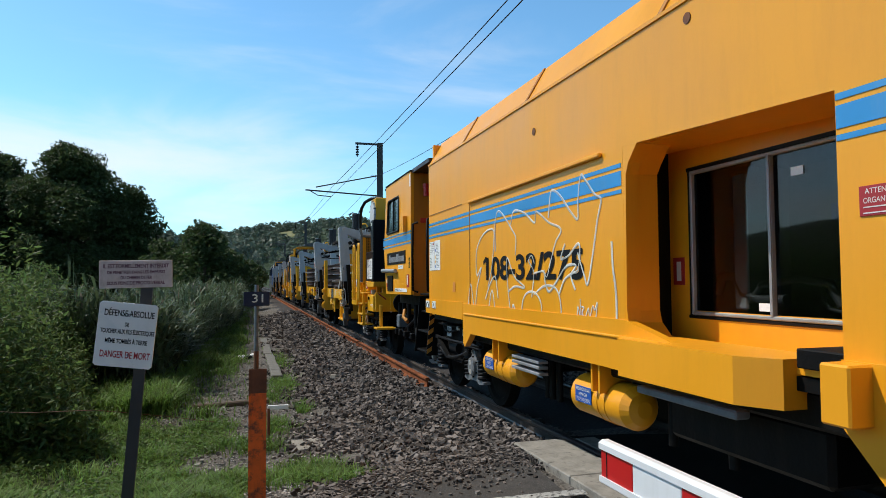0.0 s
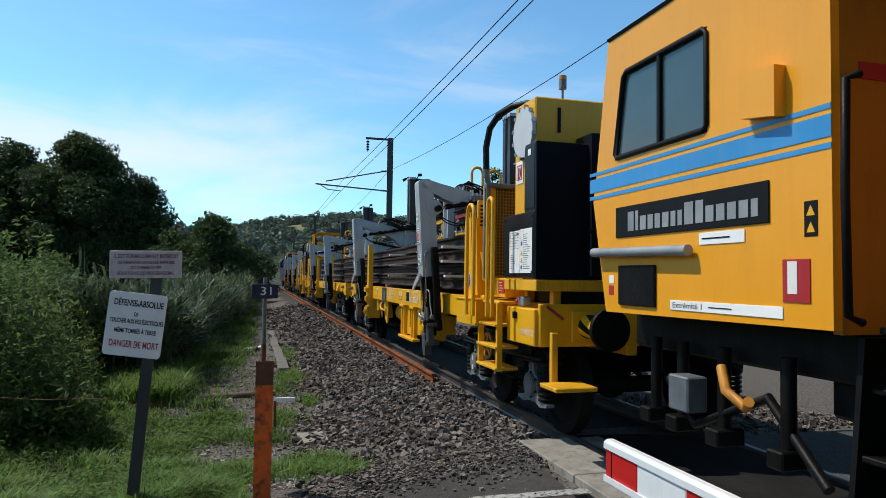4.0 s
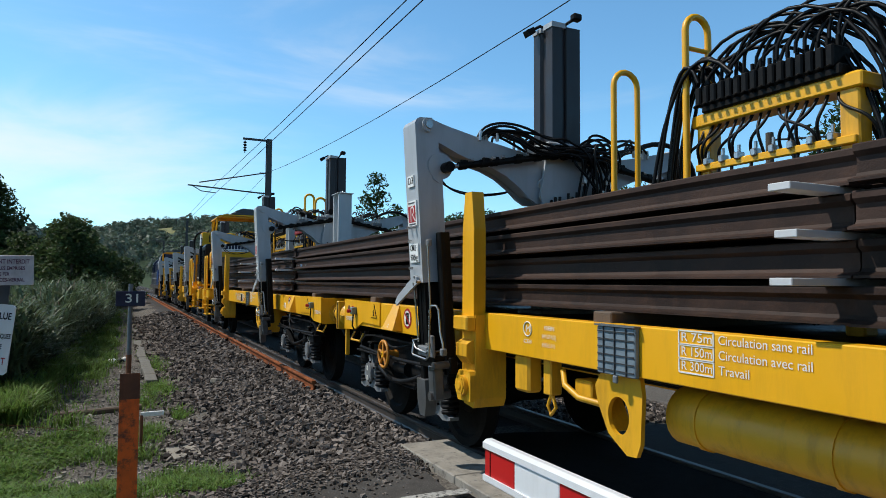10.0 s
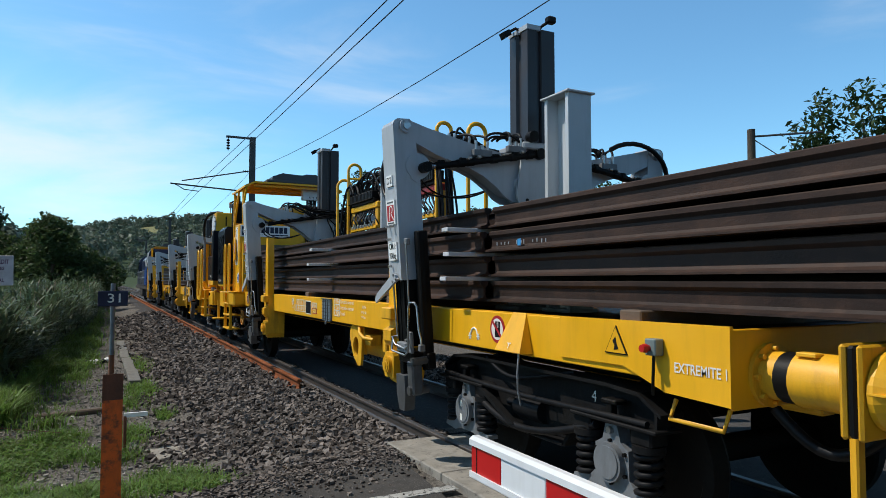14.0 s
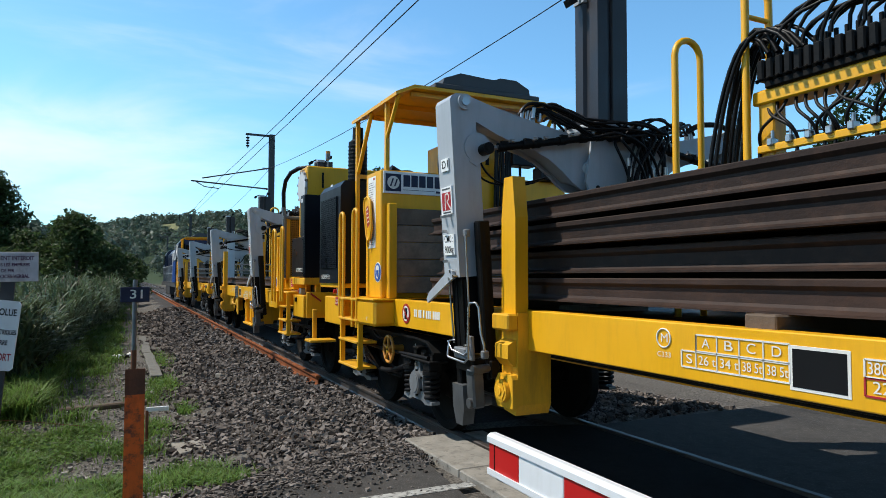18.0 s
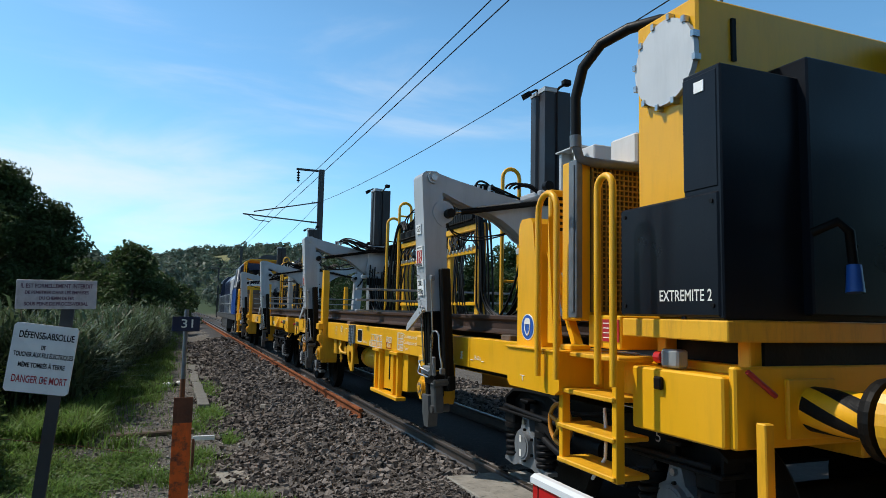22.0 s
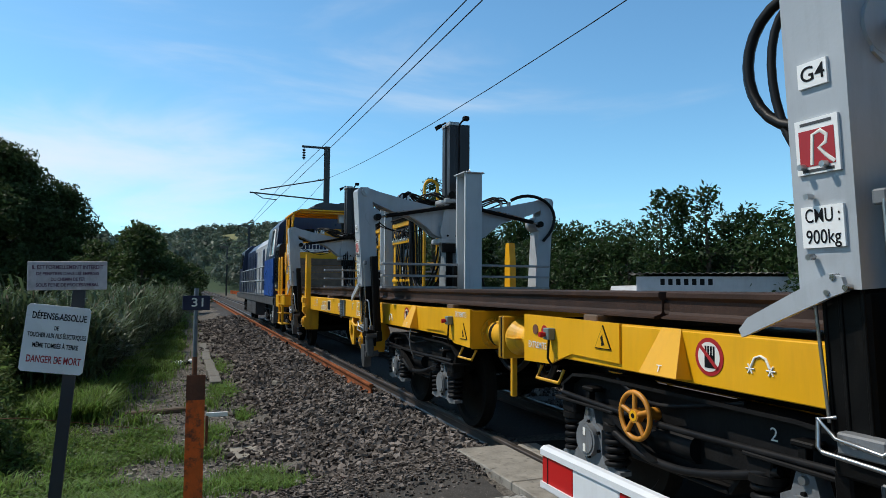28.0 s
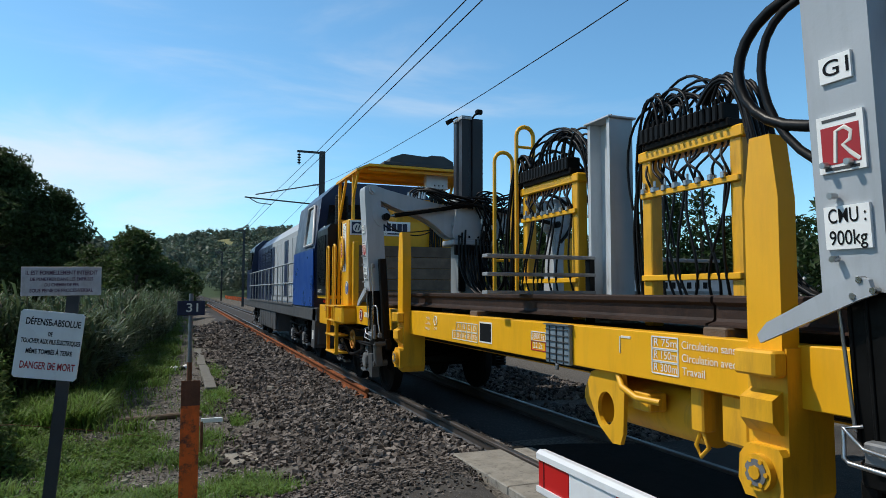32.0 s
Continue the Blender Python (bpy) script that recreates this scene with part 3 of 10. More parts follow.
def build_ballast():
    xs = np.concatenate([np.linspace(XC - 3.3, XC + 3.4, 44)])
    ys = np.concatenate([np.linspace(6.25, 40, 160), 40 * 1.05 ** np.arange(1, 75)])
    gx, gy = np.meshgrid(xs, ys, indexing="ij")
    z = ballast_height(gx, gy)
    v = np.stack([gx, gy, z], -1).reshape(-1, 3)
    n, m = len(xs), len(ys)
    i = np.arange((n - 1) * m).reshape(n - 1, m)[:, :-1].ravel()
    f = np.stack([i, i + m, i + m + 1, i + 1], 1)
    # bed colour kept very dark, painting the shade between the loose stones
    bed = material("ballast_bed_gap_shade", (0.026, 0.022, 0.020), 0.9, 0, 0.3, 0.6, (0.022, 0.018, 0.016), 14, 1.0, 26, 0.0,
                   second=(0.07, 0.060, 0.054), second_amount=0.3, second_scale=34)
    tagged(new("ballast_bed", sheet_mesh("ballast_bed", v, f, bed)), "sloping bed of crushed stone, darkened as shaded gaps", "ballast", kind="structure")
    # loose stones: rough eight-cornered lumps, all in one mesh
    rng = np.random.default_rng(5)
    cube = np.array([(a, b, c) for a in (-1, 1) for b in (-1, 1) for c in (-1, 1)], float)
    quads = np.array([(0, 1, 3, 2), (4, 6, 7, 5), (0, 4, 5, 1), (2, 3, 7, 6), (0, 2, 6, 4), (1, 5, 7, 3)])
    spots = []
    for y0, y1, per in ((5.6, 9, 1150), (9, 14, 760), (14, 22, 400), (22, 40, 130)):
        area = 3.0 * (y1 - y0)
        k = int(area * per)
        spots.append(np.stack([rng.uniform(0.35, 3.45, k), rng.uniform(y0, y1, k)], 1))
        k = int(k * 0.35)
        spots.append(np.stack([rng.uniform(4.75, 7.2, k), rng.uniform(y0 + 0.6, y1, k)], 1))
    p = np.concatenate(spots)
    # the foot of the bed is ragged, and the crossing cuts it off at a slant
    foot = 0.88 + 0.35 * np.sin(p[:, 1] * 1.9) + 0.25 * np.sin(p[:, 1] * 4.3 + 1) + rng.normal(0, 0.22, len(p))
    cut = 6.25 + np.where(p[:, 0] < 2.55, -0.15 - 0.25 * (2.5 - p[:, 0]), 0.12) + rng.normal(0, 0.09, len(p))
    keep = (p[:, 0] > foot) & (p[:, 1] > cut) & (np.abs(p[:, 0] - RAILS[0]) > 0.09)
    p = p[keep]
    k = len(p)
    far = 1 + 0.035 * np.clip(p[:, 1] - 9, 0, 30)
    size = rng.uniform(0.010, 0.027, k) * (1 + 0.5 * rng.random(k) ** 5) * far
    corners = cube[None] * size[:, None, None] * rng.uniform(0.5, 1.25, (k, 1, 3)) + rng.normal(0, 0.32, (k, 8, 3)) * size[:, None, None]
    ang = rng.uniform(0, 6.28, (k, 3))
    ca, sa = np.cos(ang), np.sin(ang)
    zero, one = np.zeros(k), np.ones(k)
    rz = np.stack([ca[:, 0], -sa[:, 0], zero, sa[:, 0], ca[:, 0], zero, zero, zero, one], 1).reshape(k, 3, 3)
    rx = np.stack([one, zero, zero, zero, ca[:, 1], -sa[:, 1], zero, sa[:, 1], ca[:, 1]], 1).reshape(k, 3, 3)
    corners = np.einsum("kij,kpj->kpi", rz @ rx, corners)
    z = np.maximum(ballast_height(p[:, 0], p[:, 1]), land(p[:, 0], p[:, 1])) + size * rng.uniform(0.1, 0.9, k)
    corners += np.stack([p[:, 0], p[:, 1], z], 1)[:, None]
    faces = (quads[None] + 8 * np.arange(k)[:, None, None]).reshape(-1, 4)
    me = sheet_mesh("ballast_stones", corners.reshape(-1, 3), faces, STONE, False)
    tagged(new("ballast_stones", me), "loose sharp grey-brown crushed ballast stones", "ballast", kind="stuff")


def rail_outline(s=1.0):
    """Half-open outline of a rail, foot at 0, 0.172 high."""
    half = [(0.075, 0.0), (0.075, 0.012), (0.02, 0.028), (0.009, 0.045), (0.009, 0.115), (0.03, 0.132), (0.036, 0.138), (0.036, 0.165), (0.028, 0.172)]
    return [(x * s, z * s) for x, z in half] + [(-x * s, z * s) for x, z in reversed(half)]


def build_track():
    track = tagged(new("track"), "railway track on timber sleepers in crushed stone", "track", kind="structure")
    for x in RAILS:
        ob = Shape().prism([(a, z - 0.172) for a, z in rail_outline()], "y", -60, 900).done("rail", RAILTOP, track)
        ob.location.x = x
    data = None
    for i in range(110):
        y = 6.6 + 0.6 * i
        if data is None:
            ob = Shape().box(-1.3, 1.3, -0.12, 0.12, -0.30, -0.168, 0.012).done("sleeper", WOOD, track)
            data = ob.data
        else:
            ob = new("sleeper", data)
            ob.parent = track
        ob.location = (XC, y, 0)
    # a spare rusted rail lies beside the near one
    ob = thing("spare_rail", (2.80, 10.5, -0.15), "orange-rusted spare rail lying on the ballast", "rail")
    Shape().prism([(a, z) for a, z in rail_outline(1.0)], "y", 0, 78).done("rail_bar", RUSTRAIL, ob)
    ob.rotation_euler = (0, 0, radians(0.12))


def build_crossing():
    road = Shape()
    road.prism([(-40, -60), (2.05, -60), (2.05, 2.0), (2.5, 6.1), (1.2, 5.75), (-0.3, 4.7), (-40, 4.2)], "z", -0.25, -0.035)
    tagged(road.done("road", ASPHALT), "worn grey asphalt road at a level crossing", "road", kind="structure")
    crossing = tagged(new("crossing_deck"), "concrete and asphalt deck of a level crossing", "crossing", kind="structure")
    Shape().prism([(3.21, -30), (4.57, -30), (4.57, 5.95), (3.9, 6.2), (3.21, 6.3)], "z", -0.3, -0.02).done("asphalt_infill", SHADEASPHALT, crossing)
    Shape().prism([(4.72, -30), (40, -30), (40, 5.2), (4.72, 5.9)], "z", -0.3, -0.02).done("asphalt_approach", ASPHALT, crossing)
    for a in range(12):
        y1 = 6.18 - a * 1.2
        Shape().box(2.53, 3.06, y1 - 1.19, y1, -0.2, -0.004, 0.01).done("concrete_slab", CONCRETE, crossing)
        Shape().box(3.2, 3.42, y1 - 1.19, y1, -0.2, -0.012, 0.01).done("concrete_slab", CONCRETE, crossing)
    paint = material("worn_white_road_paint", (0.40, 0.40, 0.38), 0.85, 0, 0.2, 0.9, (0.06, 0.06, 0.06), 14, 0.3, 60, 0.0, second=(0.06, 0.058, 0.055), second_amount=0.35, second_scale=24)
    # grit and small stones washed on to the road edge
    rng = np.random.default_rng(8)
    k = 7000
    x, y = rng.uniform(0.0, 2.52, k), 5.9 - np.abs(rng.normal(0, 0.55, k))
    edge = np.interp(x, (-0.3, 1.2, 2.5), (4.7, 5.75, 6.1))
    y = edge - np.abs(rng.normal(0, 0.45, k)) * rng.random(k)
    size = rng.uniform(0.004, 0.013, k) * (1 + rng.random(k) ** 6)
    cube = np.array([(a, b, c) for a in (-1, 1) for b in (-1, 1) for c in (-1, 1)], float)
    quads = np.array([(0, 1, 3, 2), (4, 6, 7, 5), (0, 4, 5, 1), (2, 3, 7, 6), (0, 2, 6, 4), (1, 5, 7, 3)])
    c = (cube[None] * rng.uniform(0.5, 1.2, (k, 1, 3)) + rng.normal(0, 0.3, (k, 8, 3))) * size[:, None, None]
    c += np.stack([x, y, np.full(k, -0.033)], 1)[:, None]
    me = sheet_mesh("road_grit", c.reshape(-1, 3), (quads[None] + 8 * np.arange(k)[:, None, None]).reshape(-1, 4), STONE, False)
    tagged(new("road_grit", me), "scattered grit and small stones on asphalt", "gravel", kind="stuff")
    line = Shape()
    line.box(1.55, 2.5, 4.62, 4.74, -0.034, -0.0305)
    line.done("stop_line", paint, crossing, "worn white painted road line")


build_ground()
build_ballast()
build_track()
build_crossing()


# ---- signs, posts, masts and wires ----
def build_warning_signs():
    s = thing("warning_sign", (-0.805, 5.09, 0.065), "dark steel post with two white French railway warning plates", "sign")
    post = Shape().prism([(-0.045, -0.02), (0.045, -0.02), (0.045, 0.02), (0.03, 0.02), (0.03, -0.005), (-0.03, -0.005), (-0.03, 0.02), (-0.045, 0.02)],
                         "z", -0.6, 1.82)
    post.move(pose(0, 0, 0, 0, 4.2, 0))
    post.done("post", MASTGREY, s)
    p = Shape().prism([(-0.235, -0.245), (-0.215, -0.265), (0.215, -0.265), (0.235, -0.245), (0.235, 0.245), (0.215, 0.265), (-0.215, 0.265), (-0.235, 0.245)],
                      "y", -0.008, 0.008).done("plate", WHITE, s, "white enamel plate with black and red lettering")
    p.matrix_basis = pose(-0.02, -0.05, 1.395, 0, 5.8, -12)
    rows = (("DÉFENSE ABSOLUE", 0.175, 0.072, 0.38, INK), ("DE", 0.085, 0.045, 0.03, INK), ("TOUCHER AUX FILS ÉLECTRIQUES", 0.025, 0.05, 0.41, INK),
            ("MÊME TOMBÉS À TERRE", -0.055, 0.05, 0.32, INK), ("DANGER DE MORT", -0.165, 0.078, 0.38, INKRED))
    for text, z, size, width, ink in rows:
        writing(text, size, ink, p, (-width / 2, -0.0095, z), (90, 0, 0), width=width * 1.06, bold=0.0014)
    q = Shape().box(-0.28, 0.28, -0.005, 0.005, -0.115, 0.115, 0.003).done("plate", OLDWHITE, s, "stained white plate with faded purple lettering")
    q.matrix_basis = pose(0.05, -0.035, 1.90, 0, -1.0, 3)
    rows = (("IL EST FORMELLEMENT INTERDIT", 0.066, 0.046, 0.50), ("DE PENETRER DANS LES EMPRISES", 0.015, 0.035, 0.44), ("DU CHEMIN DE FER", -0.03, 0.035, 0.24),
            ("SOUS PEINE DE PROCES-VERBAL", -0.075, 0.038, 0.44))
    for text, z, size, width in rows:
        writing(text, size, INKPURPLE, q, (-width / 2, -0.0065, z), (90, 0, 0), width=width, bold=0.001)
    s.scale = (0.84, 0.84, 0.84)
    for z in (1.56, 1.23):
        Shape().cyl((0.0, -0.064, z), (0.0, -0.05, z), 0.012, 8).done("bolt", GALV, s)


def build_marker_posts():
    o = thing("short_post", (0.065, 5.22, 0.05), "peeling orange-painted rusty steel post", "post")
    b = Shape().prism([(-0.075, -0.02), (0.075, -0.02), (0.075, 0.02), (0.06, 0.02), (0.06, -0.006), (-0.06, -0.006), (-0.06, 0.02), (-0.075, 0.02)], "z", -0.6, 0.83)
    o.scale = (0.861, 0.861, 0.861)
    b.done("painted_post", ORANGEPOST, o)
    Shape().prism([(-0.076, -0.0215), (0.076, -0.0215), (0.076, -0.012), (-0.076, -0.012)], "z", 0.83, 1.04).done("rusty_head", RUST, o, "bare rusted upper end")
    Shape().prism([(-0.076, 0.0), (0.06, 0.012), (0.06, 0.02), (-0.076, 0.02)], "z", 0.83, 1.035).done("rusty_back", RUST, o)
    k = thing("distance_marker", (0.075, 7.4, -0.29), "small dark blue number plate on a thin rusty post", "marker")
    Shape().cyl((0, 0, -0.2), (0.0, 0, 1.15), 0.026, 8).done("lower_post", RUST, k)
    Shape().cyl((0, 0, 1.15), (0.0, 0, 1.86), 0.022, 8).done("upper_post", GALV, k)
    pl = Shape().box(-0.135, 0.135, -0.012, 0.0, -0.075, 0.075, 0.004).done("plate", NAVY, k, "dark blue plate with the white number 31")
    pl.location = (0.0, -0.03, 1.71)
    writing("31", 0.125, INKWHITE, pl, (-0.055, -0.0135, 0.0), (90, 0, 0), width=0.115, bold=0.001)


def build_catenary():
    for x, y in ((6.3, 32.8), (6.3, 79.0), (6.3, 126.0), (6.3, -14.0)):
        m = thing("catenary_mast", (x, y, -0.4), "dark steel catenary mast with side arms and insulators", "mast", "catenary masts")
        Shape().prism([(-0.13, -0.12), (0.13, -0.12), (0.13, -0.10), (0.012, -0.10), (0.012, 0.10), (0.13, 0.10), (0.13, 0.12), (-0.13, 0.12), (-0.13, 0.10),
                       (-0.012, 0.10), (-0.012, -0.10), (-0.13, -0.10)], "z", -0.4, 9.0).done("post", MASTGREY, m)
        Shape().box(-1.25, 0.12, -0.05, 0.05, 8.88, 8.98, 0.01).done("top_arm", MASTGREY, m)
        s = Shape()
        for i in range(4):
            s.lathe([(8.80 - 0.13 * i, 0.03), (8.77 - 0.13 * i, 0.085), (8.74 - 0.13 * i, 0.085), (8.70 - 0.13 * i, 0.03)], (-1.15, 0, 0), "z", 10)
        s.cyl((-1.15, 0, 8.25), (-1.15, 0, 8.9), 0.02, 6)
        s.done("insulator", BLACKSTEEL, m)
        a = Shape().cyl((-0.05, 0, 6.3), (-3.7, 0, 6.5), 0.035, 8)
        a.done("lower_arm", MASTGREY, m)
        Shape().cyl((-0.05, 0, 7.35), (-3.2, 0, 6.65), 0.03, 8).done("upper_arm", MASTGREY, m)
        Shape().tube([(-3.5, 0, 6.48), (-3.1, 0, 6.25), (-2.45, 0, 6.2)], 0.022, 6).done("steady_arm", MASTGREY, m)
        for z in (6.3, 7.3):
            i = Shape()
            for k in range(3):
                i.lathe([(-0.25 - 0.09 * k, 0.025), (-0.22 - 0.09 * k, 0.07), (-0.2 - 0.09 * k, 0.025)], (0, 0, z + (0.014 if z < 7 else 0.0)), "x", 8)
            i.done("arm_insulator", BLACKSTEEL, m)
    def wire(name, x, label, low, high, r):
        s = Shape()
        pts = []
        for a, b in ((-14.0, 32.8), (32.8, 79.0), (79.0, 126.0), (126.0, 173.0)):
            for i in range(12):
                t = i / 12
                pts.append((x, a + (b - a) * t, high - (high - low) * 4 * t * (1 - t)))
        s.tube(pts, r, 5)
        tagged(s.done(name, RUBBER), label, "wire")
    wire("contact_wire", 3.9, "copper contact wire over the track", 5.80, 5.85, 0.010)
    wire("messenger_wire", 3.9, "catenary messenger wire over the track", 6.05, 6.3, 0.010)
    wire("feeder_wire", 6.25, "feeder wire carried along the masts", 6.08, 6.95, 0.010)


def build_barrier():
    """The lowered boom of the crossing: red and white, round-topped, with its tip to the track."""
    b = thing("crossing_barrier", (1.43, 2.49, 0.0), "lowered red and white striped level crossing boom", "barrier")
    b.matrix_basis = pose(1.43, 2.49, 0.845, 0, 0, BOOM_TURN)
    h, w = 0.075, 0.022
    lens = (0.235, 0.30, 0.30, 0.30, 0.5, 0.5, 0.5, 0.5)
    y = 0.0
    for i, L in enumerate(lens):
        Shape().box(-w, w, -y - L, -y, -h, h - 0.012, 0.004).done("red_stripe" if i % 2 == 0 else "white_stripe", RED if i % 2 == 0 else BARWHITE, b)
        y += L
    prof = [(-w * 1.35, h - 0.02), (-w * 1.35, h + 0.004), (-w * 0.6, h + 0.016), (w * 0.6, h + 0.016), (w * 1.35, h + 0.004), (w * 1.35, h - 0.02)]
    Shape().prism(prof, "y", -y, 0.004).done("top_rail", BARWHITE, b, "rounded white aluminium top rail")
    Shape().prism([(a, -z) for a, z in prof], "y", -y, 0.004).done("bottom_rail", BARWHITE, b)
    Shape().box(-w - 0.002, w + 0.002, -0.05, -0.045, -h, h, 0.0).done("end_seam", INK, b)
    p = Shape().box(-0.2, 0.2, -0.25, 0.25, -0.9, 0.35, 0.03)
    p.move(pose(0, -y - 0.1, 0)).done("drive_post", BARWHITE, b)


BOOM_TURN = 0.0
build_warning_signs()
build_marker_posts()
build_catenary()
build_barrier()


# ---- plants ----
RNG = np.random.default_rng(21)


def leaf_quads(centres, size, up=0.25, long=1.5):
    """Small turned four-cornered leaves at the given places."""
    k = len(centres)
    n = RNG.normal(0, 1, (k, 3))
    n[:, 2] = np.abs(n[:, 2]) + up
    n /= np.linalg.norm(n, axis=1, keepdims=True)
    a = np.cross(n, RNG.normal(0, 1, (k, 3)))
    a /= np.linalg.norm(a, axis=1, keepdims=True)
    b = np.cross(n, a)
    s = (size * RNG.uniform(0.6, 1.4, k))[:, None]
    p = np.stack([centres - a * s * long, centres - b * s * .6 + n * s * .15, centres + a * s * long, centres + b * s * .6 + n * s * .15], 1)
    return p.reshape(-1, 3), np.arange(4 * k).reshape(k, 4)


def clump_points(blobs, per):
    """Leaf places in the outer part of ragged balls: rows of x, y, z, radius."""
    out = []
    for x, y, z, r in blobs:
        k = max(6, int(per * r * r))
        d = RNG.normal(0, 1, (k, 3))
        d /= np.linalg.norm(d, axis=1, keepdims=True)
        rad = r * (0.55 + 0.45 * RNG.random(k) ** 0.5) * (1 + 0.22 * np.sin(d[:, 0] * 5 + x) * np.sin(d[:, 2] * 6 + y))
        q = d * rad[:, None]
        q[:, 2] *= 0.85
        out.append(q + (x, y, z))
    return np.concatenate(out)


def crown_blobs(h, w, low, n, slim=1.0):
    """Balls of foliage that fill a crown of height h and width w above low."""
    blobs = []
    for _ in range(n):
        t = RNG.random()
        z = low + (h - low) * t
        reach = w / 2 * math.sin(math.pi * min(1, (0.18 + 0.82 * t) ** slim)) ** 0.7
        a, q = RNG.uniform(0, 6.283), RNG.random() ** 0.5
        r = w * RNG.uniform(0.10, 0.19)
        blobs.append((reach * q * math.cos(a), reach * q * math.sin(a), z - r * 0.5, r))
    return blobs


def tree(name, x, y, h, w, leaf, mat, label, category="tree", group="", low=0.25, n=34, per=160, slim=1.0, limbs=7):
    z = float(land(x, y))
    t = thing(name, (x, y, z), label, category, group)
    s = Shape()
    tr = 0.022 * h + 0.03
    s.cyl((0, 0, -0.3), (0.1, 0.0, h * 0.45), tr, 9, tr * 0.6)
    s.cyl((0.1, 0, h * 0.45), (0.0, 0.1, h * 0.85), tr * 0.6, 8, tr * 0.15)
    for i in range(limbs):
        a, z0 = i * 2.4, h * (low + 0.08 + 0.5 * i / limbs)
        r = w * 0.36 * (1 - 0.4 * i / limbs)
        s.cyl((0.06, 0, z0), (r * math.cos(a), r * math.sin(a), z0 + r * 0.7), tr * 0.32, 6, tr * 0.06)
    s.done("trunk", BARK, t)
    pts = clump_points(crown_blobs(h, w, h * low, n, slim), per)
    ob = new("crown", sheet_mesh("crown", *leaf_quads(pts, leaf), mat, False))
    ob.parent = t
    return t


def build_left_plants():
    oak = "broad dark green oak in full leaf"
    for x, y, h, w, n, per in ((-14.2, 60, 13.4, 10.5, 100, 330), (-9.8, 61, 10.6, 6.5, 70, 420), (-19.8, 62, 13.0, 11.5, 90, 300), (-28, 60, 13.0, 13, 60, 140), (-12.6, 68, 12.0, 9, 50, 160), (-36, 66, 14, 14, 50, 120)):
        tree("oak_tree", x, y, h, w, 0.105, LEAF_OAK, oak, "tree", "oaks", 0.06, n, per, 0.8)
    for x, y, h, w in ((-3.3, 52, 6.5, 5.6), (-6.4, 55, 5.6, 5.4), (-1.2, 60, 4.4, 4.4), (-4.6, 60, 6.6, 5.2), (0.1, 74, 4.4, 4.0), (-2.2, 70, 5.2, 5.0), (-8.4, 57, 5.8, 5.0)):
        tree("bush", x, y, h, w, 0.11, LEAF_MID, "tall rounded dark green bush beside the railway", "bush", "bushes", 0.02, 60, 260, 0.8)
    for x, y, h, w in ((-4.4, 66, 7.6, 2.8), (-5.6, 68, 7.4, 3.0), (-2.9, 72, 7.0, 2.6)):
        tree("slender_tree", x, y, h, w, 0.10, LEAF_OAK, "slender dark green tree behind the bushes", "tree", "slender trees", 0.08, 46, 330, 0.6)
    for x, y, h, w in ((-5.7, 16.0, 2.6, 2.6), (-4.7, 14.6, 2.0, 2.2), (-7.4, 20.0, 3.5, 3.2), (-5.0, 18.6, 2.7, 2.6), (-6.8, 18, 3.0, 3.2), (-6.6, 13.2, 2.8, 2.6), (-8.2, 13.5, 3.0, 2.8), (-5.3, 13.4, 2.2, 2.2), (-8.6, 22, 3.2, 3.6), (-5.6, 20.5, 2.7, 2.6), (-7.8, 15.5, 2.8, 2.6),
                       (-9.8, 27, 3.4, 3.8), (-6.9, 25, 2.9, 3.0)):
        tree("shrub", x, y, h, w, 0.034, LEAF_BUSH, "loose shrub of small green leaves", "shrub", "shrubs", 0.03, 42, 1500 if y < 17 else 900, 0.75, 12)


def blades(name, spots, height, width, bend, mat, label, category, pieces=2):
    """Grass or reed leaves: narrow bent strips rooted at the spots."""
    k = len(spots)
    h = height * RNG.uniform(0.55, 1.15, k)
    a = RNG.uniform(0, 6.283, k)
    d = np.stack([np.cos(a), np.sin(a), 0 * a], 1)
    side = np.stack([-np.sin(a), np.cos(a), 0 * a], 1) * (width * RNG.uniform(0.7, 1.3, k))[:, None]
    b = (bend * RNG.uniform(0.1, 1.4, k) * h)[:, None]
    up = np.zeros((k, 3))
    up[:, 2] = h
    p0, p1, p2 = spots, spots + up * 0.62 + d * b * 0.3, spots + up * (1 - 0.25 * RNG.random((k, 1)) * bend) + d * b
    v = np.stack([p0 - side * .6, p0 + side * .6, p1 + side, p1 - side, p2], 1).reshape(-1, 3)
    i = 5 * np.arange(k)[:, None]
    quads = i + np.array([[0, 1, 2, 3]])
    tris = i + np.array([[3, 2, 4, 4]])
    me = bpy.data.meshes.new(name)
    faces = [tuple(q) for q in quads.tolist()] + [tuple(q[:3]) for q in tris.tolist()]
    me.from_pydata(v.tolist(), [], faces)
    me.materials.append(mat)
    return tagged(new(name, me), label, category, kind="stuff")


def on_land(x, y):
    return np.stack([x, y, land(x, y) - 0.01], 1)


